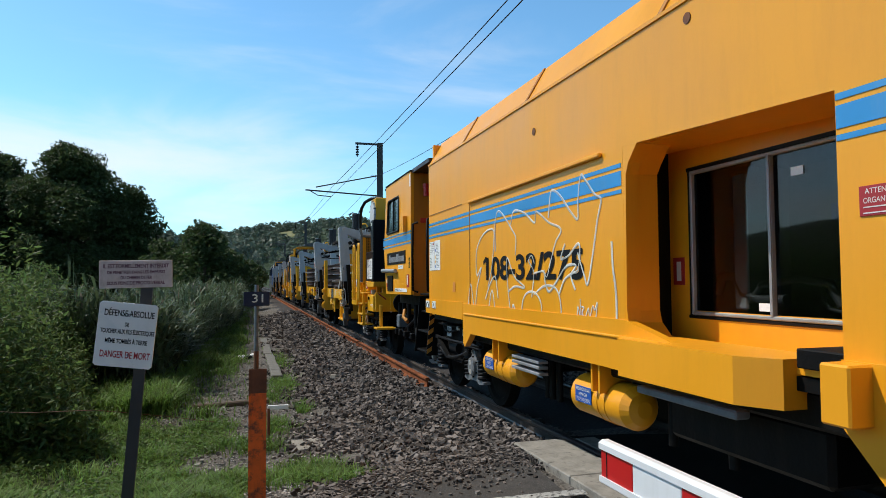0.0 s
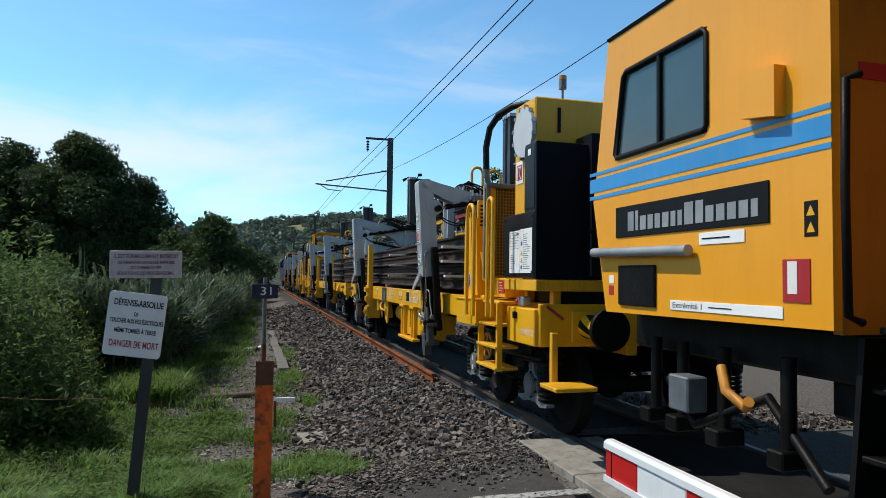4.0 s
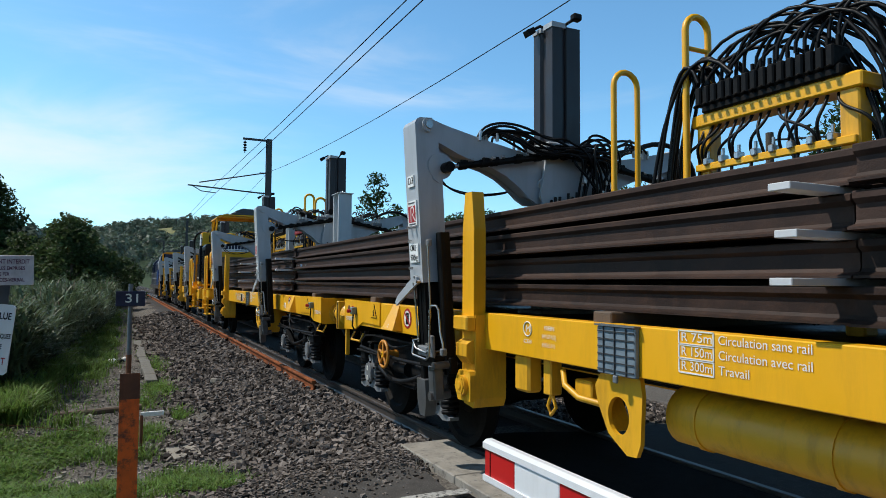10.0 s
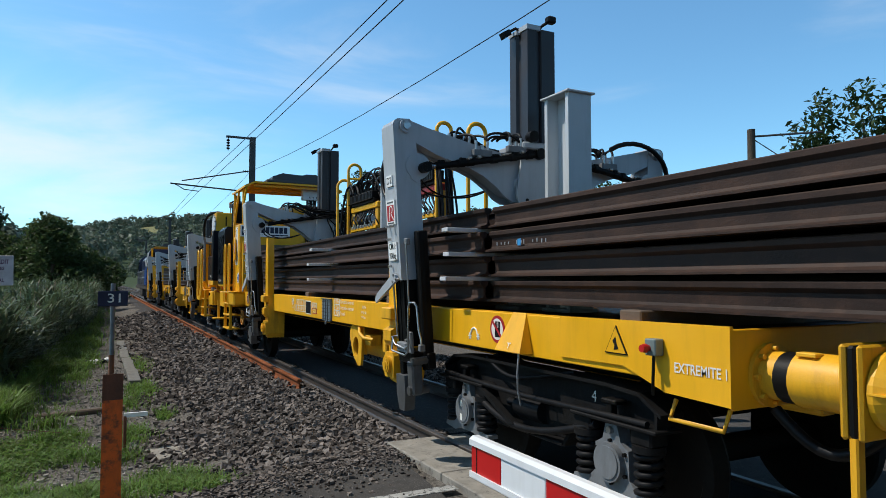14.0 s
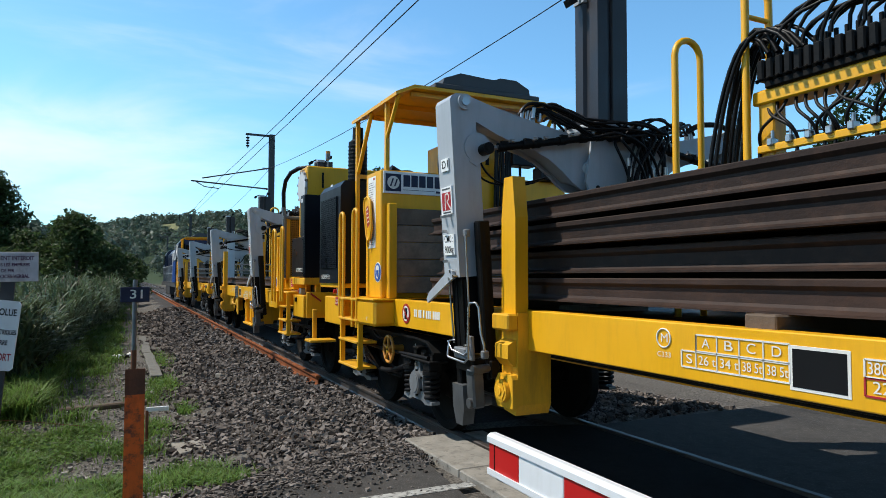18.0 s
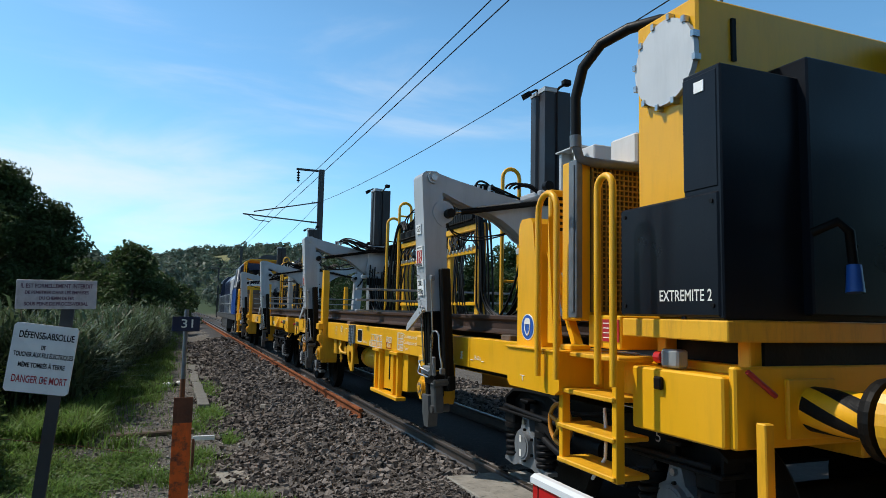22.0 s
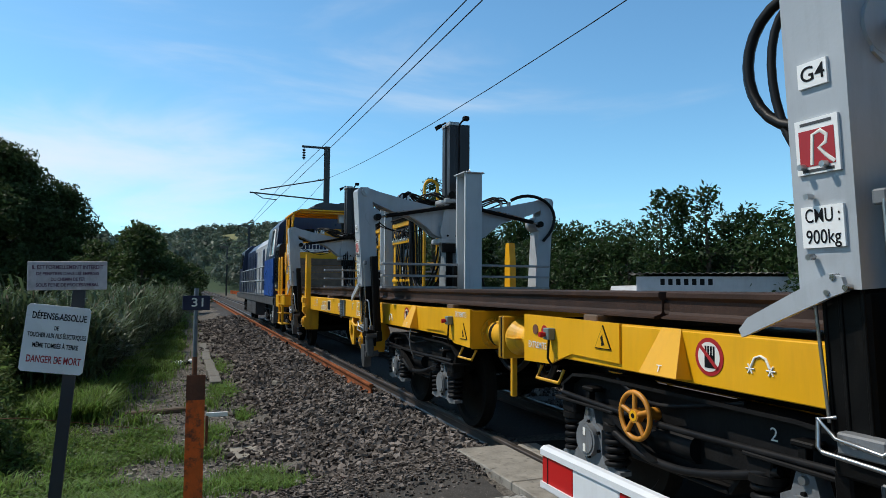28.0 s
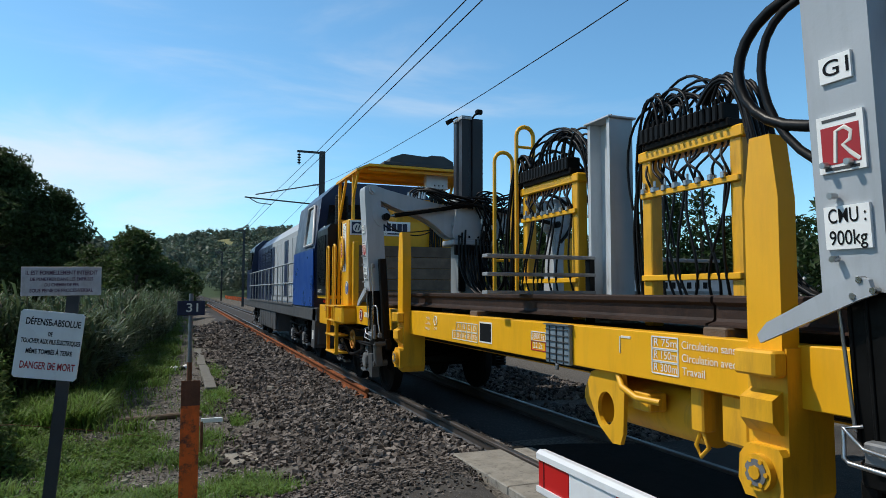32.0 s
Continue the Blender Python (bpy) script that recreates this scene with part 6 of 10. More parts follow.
    r.put(Shape().tube([(-1.25, e + d * k, 1.2), (-1.26, e + d * k, 1.05), (-1.23, e + d * (k + .03), .98)], .010, 6), "cable", RUBBER, under=b)
    g, h = (e - 1.15, 1.18) if d < 0 else (e + .79, 1.17) if e < 40 else (e + .16, 1.06)
    tri = Shape().prism([(g - .095, h), (g + .095, h), (g, h + .165)], "x", -1.222, -1.2 if d < 0 else -1.214)
    t = r.put(tri, "warning_triangle", INK, "yellow and black warning triangle")
    tri = Shape().prism([(g - .084, h + .007), (g + .084, h + .007), (g, h + .153)], "x", -1.225, -1.2225)
    r.put(tri, "triangle_field", YELLOW, under=t)
    r.put(Shape().prism([(g - .026, h + .03), (g + .012, h + .022), (g + .006, h + .05), (g + .022, h + .075), (g - .002, h + .10), (g - .012, h + .06)], "x", -1.227, -1.2255), "triangle_sign", INK, under=t)
    r.put(Shape().tube([(-1.1, e + d * .1, .95), (-1.15, e + d * .1, .85), (-1.15, e + d * .45, .85), (-1.1, e + d * .45, .95)], .014, 6), "hand_hold", YELLOW_WORN)
    # cover of the lifting point and the no-touching sign
    c0, c1 = sorted((e + d * 1.66, e + d * 1.99))
    cov = Shape()
    cov.add([(-1.2, c0 + .08, 1.365), (-1.2, c1 - .08, 1.365), (-1.315, c1, 1.09), (-1.315, c0, 1.09), (-1.2, c1, 1.08), (-1.2, c0, 1.08)],
            [(0, 1, 2, 3), (1, 4, 2), (0, 3, 5), (3, 2, 4, 5)])
    r.put(cov, "lifting_cover", YELLOW, "sloping yellow cover over a lifting point")
    r.text("T", 0.06, INKWHITE, -1.306, (c0 + c1) / 2 + .02, 1.13, (70, 0, -90), width=.05)
    if d > 0:
        r.put(Shape().tube([(-1.28, c0 + .06, 1.09), (-1.30, c0 + .05, .95), (-1.27, c0 + .09, .82), (-1.2, c0 + .16, .70)], .008, 6), "hanging_cable", GALVLIGHT)
    u = e + d * 2.13
    no_hand(r, -1.204, u, 1.225)
    swivel(r, u + (-.35 if d < 0 else .36 if e < 40 else .73), 1.19 if d > 0 else 1.24)


def no_hand(r, x, u, z):
    p = r.put(Shape().lathe([(x, .001), (x, .105), (x + .003, .105)], (0, u, z), "x", 28), "no_touching_sign", SIGNRED, "round red and white no-touching sign")
    r.put(Shape().lathe([(x - .002, .001), (x - .002, .082)], (0, u, z), "x", 28), "white_field", INKWHITE, under=p)
    h = Shape().box(x - .004, x - .003, u - .045, u + .03, z - .06, z + .01)
    for k in range(4):
        h.box(x - .004, x - .003, u - .045 + .02 * k, u - .032 + .02 * k, z, z + .06)
    r.put(h, "black_hand", INK, under=p)
    s = Shape().prism([(u + .07, z + .05), (u + .055, z + .065), (u - .07, z - .05), (u - .055, z - .065)], "x", x - .0055, x - .0045)
    r.put(s, "red_bar", SIGNRED, under=p)


def swivel(r, u, z):
    """Painted towing mark: a bow between two stars."""
    k = [(-.06, -.035), (-.035, .012), (0, .024), (.035, .012), (.06, -.035)]
    r.put(Shape().tube([(-1.203, u + a, z + b) for a, b in k], .0075, 4), "towing_mark", INKWHITE)
    for a in (-.065, .065):
        s = Shape()
        for n in range(3):
            t = n * math.pi / 3
            s.tube([(-1.203, u + a - .028 * math.cos(t), z - .045 - .028 * math.sin(t)), (-1.203, u + a + .028 * math.cos(t), z - .045 + .028 * math.sin(t))], .005, 4)
        r.put(s, "painted_star", INKWHITE)


def underframe(r, a, b):
    """Side sills, deck, cross beams and pipes from place a to b."""
    for s in (-1, 1):
        x = sorted((s * 1.08, s * 1.2))
        r.put(Shape().box(*x, a, b, 1.06, 1.355, 0.006), "side_sill", YELLOW, "long yellow side sill")
        r.put(Shape().box(*sorted((s * 0.3, s * 0.42)), a, b, .86, 1.28, 0.01), "centre_sill", YELLOW_WORN)
    r.put(Shape().box(-1.08, 1.08, a + .05, b - .05, 1.28, 1.31), "deck", BLACKSTEEL, "dark steel deck")
    n = int((b - a) / 1.6)
    for i in range(n + 1):
        u = a + .3 + (b - a - .6) * i / n
        r.put(Shape().box(-1.08, 1.08, u - .05, u + .05, 1.05, 1.28, 0.005), "cross_beam", YELLOW_WORN)
    p = Shape()
    p.tube([(-.75, a + .3, .98), (-.75, b - .3, .98)], .022, 6)
    p.tube([(-.62, a + .3, .93), (-.62, b - .3, .93)], .016, 6)
    r.put(p, "brake_pipe", BLACKSTEEL)


def stanchion(r, u, d):
    """Tilting side post in its bracket; d: side on which the bracket's arm lies."""
    for s in (-1, 1):
        post = Shape().prism([(u - .10, 1.30), (u - .10, 2.05), (u - .06, 2.36), (u + .06, 2.36), (u + .10, 2.05), (u + .10, 1.30)], "x", *sorted((s * 1.19, s * 1.30)))
        r.put(post, "side_post", YELLOW, "yellow tilting side post")
        b = Shape()
        b.prism([(u - .115, 1.34), (u - .115, .66), (u - .08, .58), (u + .08, .60), (u + .115, .68), (u + .115, 1.34)], "x", *sorted((s * 1.0, s * 1.29)))
        b.box(*sorted((s * 1.29, s * 1.38)), u - .12, u + .12, 1.21, 1.33, 0.012)
        b.prism([(s * 1.29, 1.14), (s * 1.36, 1.10), (s * 1.36, 1.0), (s * 1.31, .94), (s * 1.29, .94)], "y", u - .09, u + .10)
        br = r.put(b, "post_bracket", YELLOW_WORN, "cast yellow post bracket")
        h = Shape().prism([(u - .12, .64), (u - .12, .85), (u - .10, .88), (u + .08, .88), (u + .13, .82), (u + .14, .70), (u + .10, .63)], "x", *sorted((s * 1.29, s * 1.34)))
        h.cyl((s * 1.34, u, .76), (s * 1.375, u, .76), .085, 18)
        h.cyl((s * 1.375, u, .76), (s * 1.39, u, .76), .033, 8)
        for k in range(6):
            t = k * math.pi / 3
            h.cyl((s * 1.375, u + .06 * math.cos(t), .76 + .06 * math.sin(t)), (s * 1.383, u + .06 * math.cos(t), .76 + .06 * math.sin(t)), .012, 6)
        r.put(h, "pivot_hub", YELLOW_WORN, under=br)
        d_ = Shape().cyl((s * 1.376, u, .76), (s * 1.382, u, .76), .062, 20)
        r.put(d_, "hub_cap", BOXGREY if r.u > 50 else YELLOW_WORN, "grey bolted hub cap" if r.u > 50 else "", br)


def frame_wagon_a(o, group):
    r = Ride("rail_wagon", 20.9 + o, "yellow four-axle rail carrying wagon with tool boxes", "wagon", group)
    underframe(r, 13.75 + o, 27.7 + o)
    bogie(r, 25.98 + o, 26.25 + o, "2" if o else "3")
    bogie(r, 15.27 + o, 15.50 + o, "5")
    inner_end(r, 27.76 + o, -1)
    stanchion(r, 24.1 + o, 1)
    stanchion(r, (18.245 if o < 1 else 18.175) + o, -1)
    sill_signs_a(r)
    # fuel box
    for s in (-1, 1):
        x = sorted((s * .5, s * 1.14))
        body = Shape().prism([(20.55 + o, 1.06), (20.55 + o, .50), (19.28 + o, .58), (19.28 + o, 1.06)], "x", *x)
        fb = r.put(body, "fuel_box", YELLOW, "yellow fuel box under the sill")
        ribs = Shape()
        for u in (20.6, 20.38, 19.75, 19.55):
            ribs.prism([(u - .035 + o, 1.06), (u + .035 + o, 1.06), (u + .035 + o, .50), (u - .035 + o, .50)], "x", *sorted((s * 1.14, s * 1.20)))
        ribs.box(*sorted((s * 1.1, s * 1.24)), 19.45 + o, 20.68 + o, .44, .49, 0.008)
        for u in (20.5, 19.65):
            ribs.box(*sorted((s * 1.14, s * 1.23)), u - .16 + o, u + .16 + o, 1.02, 1.06, 0.005)
        r.put(ribs, "box_ribs", YELLOW, under=fb)
        r.put(Shape().box(*sorted((s * 1.14, s * 1.15)), 20.04 + o, 20.07 + o, .66, 1.0), "sight_gauge", INK, under=fb)
    tb = plate(r, -1.14, 19.88 + o, .80, .17, .09, YELLOW_WORN, "fuel_label")
    r.text("GASOIL", 0.05, INK, -1.1475, 19.95 + o, .80, width=.14)
    # air tank, lever arm, brake gear
    t = Shape().cyl((-.82, 22.2 + o, .82), (-.82, 20.9 + o, .82), .17, 20)
    tk = r.put(t, "air_tank", YELLOW_WORN, "yellow cylindrical air tank")
    for u in (22.0, 21.2):
        r.put(Shape().cyl((-.82, u - .02 + o, .82), (-.82, u + .02 + o, .82), .178, 20), "tank_strap", YELLOW_WORN, under=tk)
    lever_guard(r, o + .12 if o < 1 else o)
    k = Shape()
    k.tube([(-1.14, 23.0 + o, 1.0), (-1.2, 22.9 + o, .92), (-1.2, 22.75 + o, .86), (-1.14, 22.6 + o, .84)], .022, 6)
    r.put(k, "brake_lever", YELLOW_WORN, "yellow brake change-over lever")
    r.put(Shape().box(-1.12, -.98, 22.72 + o, 22.9 + o, .84, .96, .01), "lever_block", YELLOW_WORN)
    r.put(Shape().box(-1.15, -1.02, 23.42 + o, 23.62 + o, .78, 1.06, .02), "valve_box", YELLOW_WORN)
    r.put(Shape().box(-1.13, -1.03, 23.16 + o, 23.26 + o, .80, 1.06, .01).tube([(-1.1, 23.2 + o, .8), (-1.1, 23.24 + o, .72), (-1.1, 23.2 + o, .66), (-1.1, 23.14 + o, .72), (-1.1, 23.18 + o, .8)], .014, 6), "lifting_hook", YELLOW_WORN)
    b = Shape()
    b.cyl((-.95, 19.19 + o, .92), (-.95, 19.19 + o  , .66), .045, 14)
    b.cyl((-.95, 19.19 + o, .96), (-.95, 19.19 + o, .92), .06, 14)
    r.put(b, "fuel_filter", WHITEGREY, "white fuel filter canister")
    h = Shape().tube([(-.93, 19.29 + o, 1.04), (-.97, 19.28 + o, .90), (-.97, 19.19 + o, .86), (-.95, 19.20 + o, .97)], .014, 6)
    r.put(h, "fuel_hose", RUBBER)
    h = Shape().tube([(-.93, 19.14 + o, .98), (-.97, 18.96 + o, .98), (-.97, 18.86 + o, .90), (-.97, 18.90 + o, .80), (-.95, 19.05 + o, .74)], .018, 6)
    r.put(h, "fuel_hose", RUBBER)
    power_end(r, o)
    return r


def power_end(r, o):
    """Power pack end of a wagon: tank tower, dark housing, radiator, steps, pillar."""
    first = o < 1
    # tower and housings
    tw = r.put(Shape().box(-1.30, 0.55, 13.98 + o, 14.50 + o, 1.98, 3.40, 0.015), "tank_tower", YELLOW, "tall yellow tank tower")
    rnd = Shape().lathe([(-1.335, .001), (-1.335, .255), (-1.30, .255)], (0, 14.22 + o, 3.08), "x", 30)
    r.put(rnd, "round_cover", WHITEGREY, "round white-grey hatch cover", tw)
    for k in range(12):
        a = k * math.pi / 6 + .2
        y, z = 14.22 + o + .262 * math.cos(a), 3.08 + .262 * math.sin(a)
        r.put(Shape().box(-1.345, -1.30, y - .012, y + .012, z - .018, z + .018), "clamp", CHROME, under=tw)
    hs = Shape().box(-1.40, .9, 13.72 + o, 13.99 + o, 1.59, 2.90, .008)
    hs.box(-.86, .9, 13.66 + o, 13.98 + o, 1.62, 3.0, .01)
    h = r.put(hs, "power_housing", DARK, "dark blue-grey power pack housing")
    r.put(Shape().box(-1.40, .9, 13.99 + o, 14.02 + o, 1.59, 2.2), "housing_back", DARK, under=h)
    r.put(Shape().box(-1.405, -1.2, 13.74 + o, 13.99 + o, 2.26, 2.88, 0.008), "upper_panel", DARK, under=h)
    door = r.put(Shape().box(-1.41, -1.36, 13.735 + o, 14.53 + o, 1.60, 2.24, 0.012), "housing_door", DARK, under=h)
    for u, z in ((14.48, 2.19), (14.48, 1.66), (13.78, 2.19), (13.78, 1.66)):
        r.put(Shape().cyl((-1.418, u + o, z), (-1.41, u + o, z), .012, 8), "door_bolt", INK, under=door)
    r.put(Shape().tube([(-.86, 13.66 + o, 2.05), (-.80, 13.56 + o, 2.10), (-.74, 13.54 + o, 2.05), (-.72, 13.54 + o, 1.86)], .024, 8), "bent_pipe", BLACKSTEEL, under=h)
    r.put(Shape().cyl((-.72, 13.54 + o, 1.88), (-.73, 13.53 + o, 1.74), .035, 10, .045), "blue_wrapping", SIGNBLUE, "blue plastic wrapped pipe end", h)
    plate(r, -1.405, 13.86 + o, 2.81, .07, .06, WHITE, "small_label", "", h)
    cap = Shape().cyl((.35, 13.8 + o, 3.02), (.35, 13.8 + o, 3.20), .10, 14)
    cap.lathe([(3.18, .16), (3.36, .16), (3.40, .10), (3.40, .001)], (.35, 13.8 + o, 0), "z", 16)
    r.put(cap, "air_intake", BLACKSTEEL, "black mushroom air intake", h)
    be = Shape().cyl((-.9, 14.2 + o, 3.40), (-.9, 14.2 + o, 3.56), .012, 6)
    be.cyl((-.9, 14.2 + o, 3.56), (-.9, 14.2 + o, 3.66), .04, 10)
    r.put(be, "beacon", GALV, "amber beacon on a thin rod", tw)
    r.put(Shape().cyl((-.9, 14.2 + o, 3.66), (-.9, 14.2 + o, 3.70), .04, 10), "beacon_top", HANDWHEEL, under=tw)
    r.put(Shape().box(-1.06, -1.03, 13.965 + o, 13.98 + o, 3.05, 3.3), "level_gauge", INK, under=tw)
    if first:
        data_sheets(r, -1.412, 14.06 + o, 1.86, .57, .43, door)
        emblem(r, -1.302, 14.355 + o, 2.69, .185)
    else:
        r.text("EXTREMITE 2", 0.085, INKWHITE, -1.413, 14.18 + o, 1.71, width=0.39, under=door, bold=.001)
    # frame below
    fr = Shape()
    fr.box(-1.40, 1.2, 13.70 + o, 14.53 + o, 1.48, 1.586, .006)
    fr.box(-1.2, -1.1, 14.38 + o, 14.46 + o, 1.30, 1.5, .006)
    fr.box(-1.2, -1.1, 13.76 + o, 13.84 + o, 1.30, 1.5, .006)
    r.put(fr, "power_pack_frame", YELLOW_WORN, "yellow frame under the power pack")
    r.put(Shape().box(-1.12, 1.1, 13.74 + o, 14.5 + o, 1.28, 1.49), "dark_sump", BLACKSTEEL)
    bm_ = Shape().box(-1.40, 1.3, 13.74 + o, 14.44 + o, .96, 1.31, .01)
    bm_.box(-1.36, 1.36, 13.70 + o, 13.75 + o, .96, 1.36, .01)
    r.put(bm_, "buffer_beam", YELLOW, "broad yellow buffer beam")
    if first:
        r.text("EXTREMITE 2", 0.085, INKWHITE, -1.403, 14.085 + o, 1.08, width=0.34)
    b = r.put(Shape().box(-1.36, -1.28, 14.1 + o, 14.24 + o, 1.32, 1.42, .012), "switch_box", MIDGREY, "grey switch box with a red button")
    r.put(Shape().lathe([(0, .001), (0, .035), (-.05, .035), (-.05, .001)], (-1.33, 14.30 + o, 1.37), "y", 10), "red_button", RED, under=b)
    r.put(Shape().box(-1.43, -1.40, 14.16 + o, 14.22 + o, 1.20, 1.27, .008), "padlock", BLACKSTEEL)
    for q in (-.875, .875):
        cp = Shape().cyl((q, 13.71 + o, 1.15), (q, 13.32 + o, 1.15), .112, 20)
        cp.box(q - .17, q + .17, 13.67 + o, 13.70 + o, 1.0, 1.3, .008)
        cb = r.put(cp, "buffer", YELLOW, "yellow buffer with black hazard stripes")
        r.put(Shape().lathe([(13.32 + o, .11), (13.30 + o, .19), (13.27 + o, .195), (13.25 + o, .19), (13.25 + o, .001)], (q, 0, 1.15), "y", 24), "buffer_head", BLACKSTEEL, under=cb)
        for k in range(5):
            a = k * 2 * math.pi / 5
            m, w = 8, 5
            v = [(q + .1135 * math.cos(a + 1.1 * j / m + .62 * i / w), 13.66 - .33 * j / m + o, 1.15 + .1135 * math.sin(a + 1.1 * j / m + .62 * i / w)) for j in range(m + 1) for i in range(w + 1)]
            st = Shape().add(v, [(j * (w + 1) + i, j * (w + 1) + i + 1, (j + 1) * (w + 1) + i + 1, (j + 1) * (w + 1) + i) for j in range(m) for i in range(w)])
            r.put(st, "hazard_stripe", INK, under=cb)
    fs = Shape().box(-1.42, -1.02, 13.22 + o, 13.56 + o, .62, .66, .008)
    fs.box(-1.28, -1.22, 13.60 + o, 13.66 + o, .64, 1.1, .006)
    fs.box(-1.28, -1.22, 13.5 + o, 13.66 + o, .60, .64, .004)
    r.put(fs, "foot_step", YELLOW_WORN, "perforated yellow foot step on a hanger")
    r.put(Shape().tube([(-1.30, 13.68 + o, 1.34), (-1.14, 13.66 + o, 1.22)], .014, 6), "red_lever", SIGNRED)
    # steps and rails
    s = Shape()
    fl = r.put(s.box(-1.50, -1.44, 15.035 + o, 15.08 + o, .63, 1.34, .004), "step_stringer", YELLOW, "yellow step ladder side")
    r.put(Shape().box(-1.50, -1.44, 14.455 + o, 14.50 + o, .63, 1.34, .004), "step_stringer", YELLOW, under=fl)
    for z in (.67, .89, 1.12, 1.355):
        x0 = -1.52 if z < 1.3 else -1.48
        r.put(Shape().box(x0, x0 + .26, 14.46 + o, 15.075 + o, z - .03, z, .006), "tread", YELLOW_WORN, "worn yellow chequered tread", fl)
    r.put(loop_rail(14.955 + o, 15.195 + o, -1.60, 1.18, 2.42), "hand_rail", YELLOW, "bent yellow tube hand rail")
    r.put(loop_rail(14.345 + o, 14.495 + o, -1.60, 1.20, 2.42), "hand_rail", YELLOW)
    r.put(Shape().tube([(-1.36, 14.9 + o, .55), (-1.33, 14.8 + o, .7), (-1.36, 14.75 + o, .85), (-1.3, 14.85 + o, 1.0)], .012, 6), "loose_cable", INKWHITE)
    # radiator block
    rad = Shape().box(-1.42, .9, 14.940 + o, 15.180 + o, 1.56, 2.66, .01)
    rb = r.put(rad, "radiator_block", YELLOW, "yellow radiator block with a mesh front")
    r.put(Shape().box(-1.35, .85, 14.925 + o, 14.942 + o, 1.62, 2.60), "radiator_core", MESHBROWN, under=rb)
    gr = Shape()
    for i in range(62):
        gr.box(-1.35 + .036 * i, -1.34 + .036 * i, 14.910 + o, 14.925 + o, 1.62, 2.60)
    for i in range(28):
        gr.box(-1.35, .85, 14.908 + o, 14.923 + o, 1.62 + .036 * i, 1.63 + .036 * i)
    r.put(gr, "mesh_grille", MESHYELLOW, "fine yellow-brown wire mesh", rb)
    ch = Shape().box(-1.47, -1.42, 14.920 + o, 15.020 + o, 1.58, 2.64, .006)
    ch.box(-1.48, -1.47, 14.940 + o, 14.980 + o, 1.62, 2.60)
    r.put(ch, "steel_channel", GALV, "bare steel channel", rb)
    pp = Shape().tube([(.8, 14.880 + o, 2.63), (-1.1, 14.880 + o, 2.62), (-1.36, 14.890 + o, 2.62), (-1.44, 14.920 + o, 2.64), (-1.47, 14.930 + o, 2.74)], .032, 10)
    pp.cyl((-1.47, 14.930 + o, 2.72), (-1.472, 14.930 + o, 2.80), .04, 10)
    r.put(pp, "grey_pipe", GALV, "galvanised bent coolant pipe", rb)
    r.put(Shape().tube([(-1.47, 14.930 + o, 2.76), (-1.48, 14.920 + o, 3.05), (-1.46, 14.860 + o, 3.25), (-1.40, 14.740 + o, 3.38), (-1.3, 14.580 + o, 3.44), (-1.2, 14.400 + o, 3.44), (-1.1, 14.280 + o, 3.42)], .036, 10), "coolant_hose",
          RUBBER, "thick black bent coolant hose", rb)
    for x in (-.7, -.35):
        r.put(Shape().box(x, x + .22, 14.900 + o, 15.100 + o, 2.66, 2.90, .02), "motor_cover", YELLOW_WORN, under=rb)
    r.put(Shape().box(-1.0, -.72, 14.900 + o, 15.200 + o, 2.66, 2.88, .015), "white_box", WHITEGREY, under=rb)
    ybx = r.put(Shape().box(-1.36, -1.05, 14.6 + o, 14.945 + o, 1.39, 1.60, .008), "low_box", YELLOW, "low yellow box with a red warning label")
    p = plate(r, -1.36, 14.695 + o, 1.505, .17, .14, SIGNRED, "red_label", "red warning label with white writing", ybx)
    bars(r, ybx, -1.367, 14.695 + o, 1.505, .15, .12, 4, INKWHITE, 7)
    # pillar
    pl = Shape().prism([(15.775 + o, 1.36), (15.76 + o, 2.24), (15.74 + o, 2.30), (15.71 + o, 2.325), (15.58 + o, 2.325), (15.54 + o, 2.28), (15.40 + o, 1.36)], "x", -1.45, -1.27)
    r.put(pl, "pillar", YELLOW, "tapered yellow pillar")
    st = Shape().prism([(15.42 + o, 2.02), (15.46 + o, 2.06), (15.10 + o, 1.36), (15.04 + o, 1.36)], "x", -1.38, -1.32)
    st.box(-1.46, -1.30, 15.0 + o, 15.14 + o, 1.362, 1.40, .008)
    r.put(st, "pillar_strut", YELLOW, "slanting yellow strut")
    bs = Shape().prism([(15.735 + o, 1.345), (15.735 + o, 1.10), (15.70 + o, 1.065), (15.06 + o, 1.065), (15.0 + o, 1.10), (15.0 + o, 1.345)], "x", -1.55, -.9)
    r.put(bs, "pillar_base", YELLOW, "broad yellow pillar base")
    r.put(Shape().box(-1.565, -1.1, 14.985 + o, 15.75 + o, 1.346, 1.362, .004), "base_flange", YELLOW)
    r.text("T", 0.06, INKWHITE, -1.554, 15.53 + o, 1.135, width=.07)
    badge_helmet(.098, r, -1.454, 15.60 + o, 1.565 if o < 1 else 1.50)
    v = Shape().box(-1.44, -1.2, 15.30 + o, 15.34 + o, 1.9, 2.5, .008)
    v.prism([(15.30 + o, 2.3), (15.22 + o, 1.4), (15.30 + o, 1.4)], "x", -1.46, -1.42)
    vp = r.put(v, "vented_panel", YELLOW)
    lv = Shape()
    for i in range(6):
        lv.box(-1.41, -1.27, 15.292 + o, 15.299 + o, 2.20 + .045 * i, 2.222 + .045 * i)
    r.put(lv, "vent_slot", INK, under=vp)


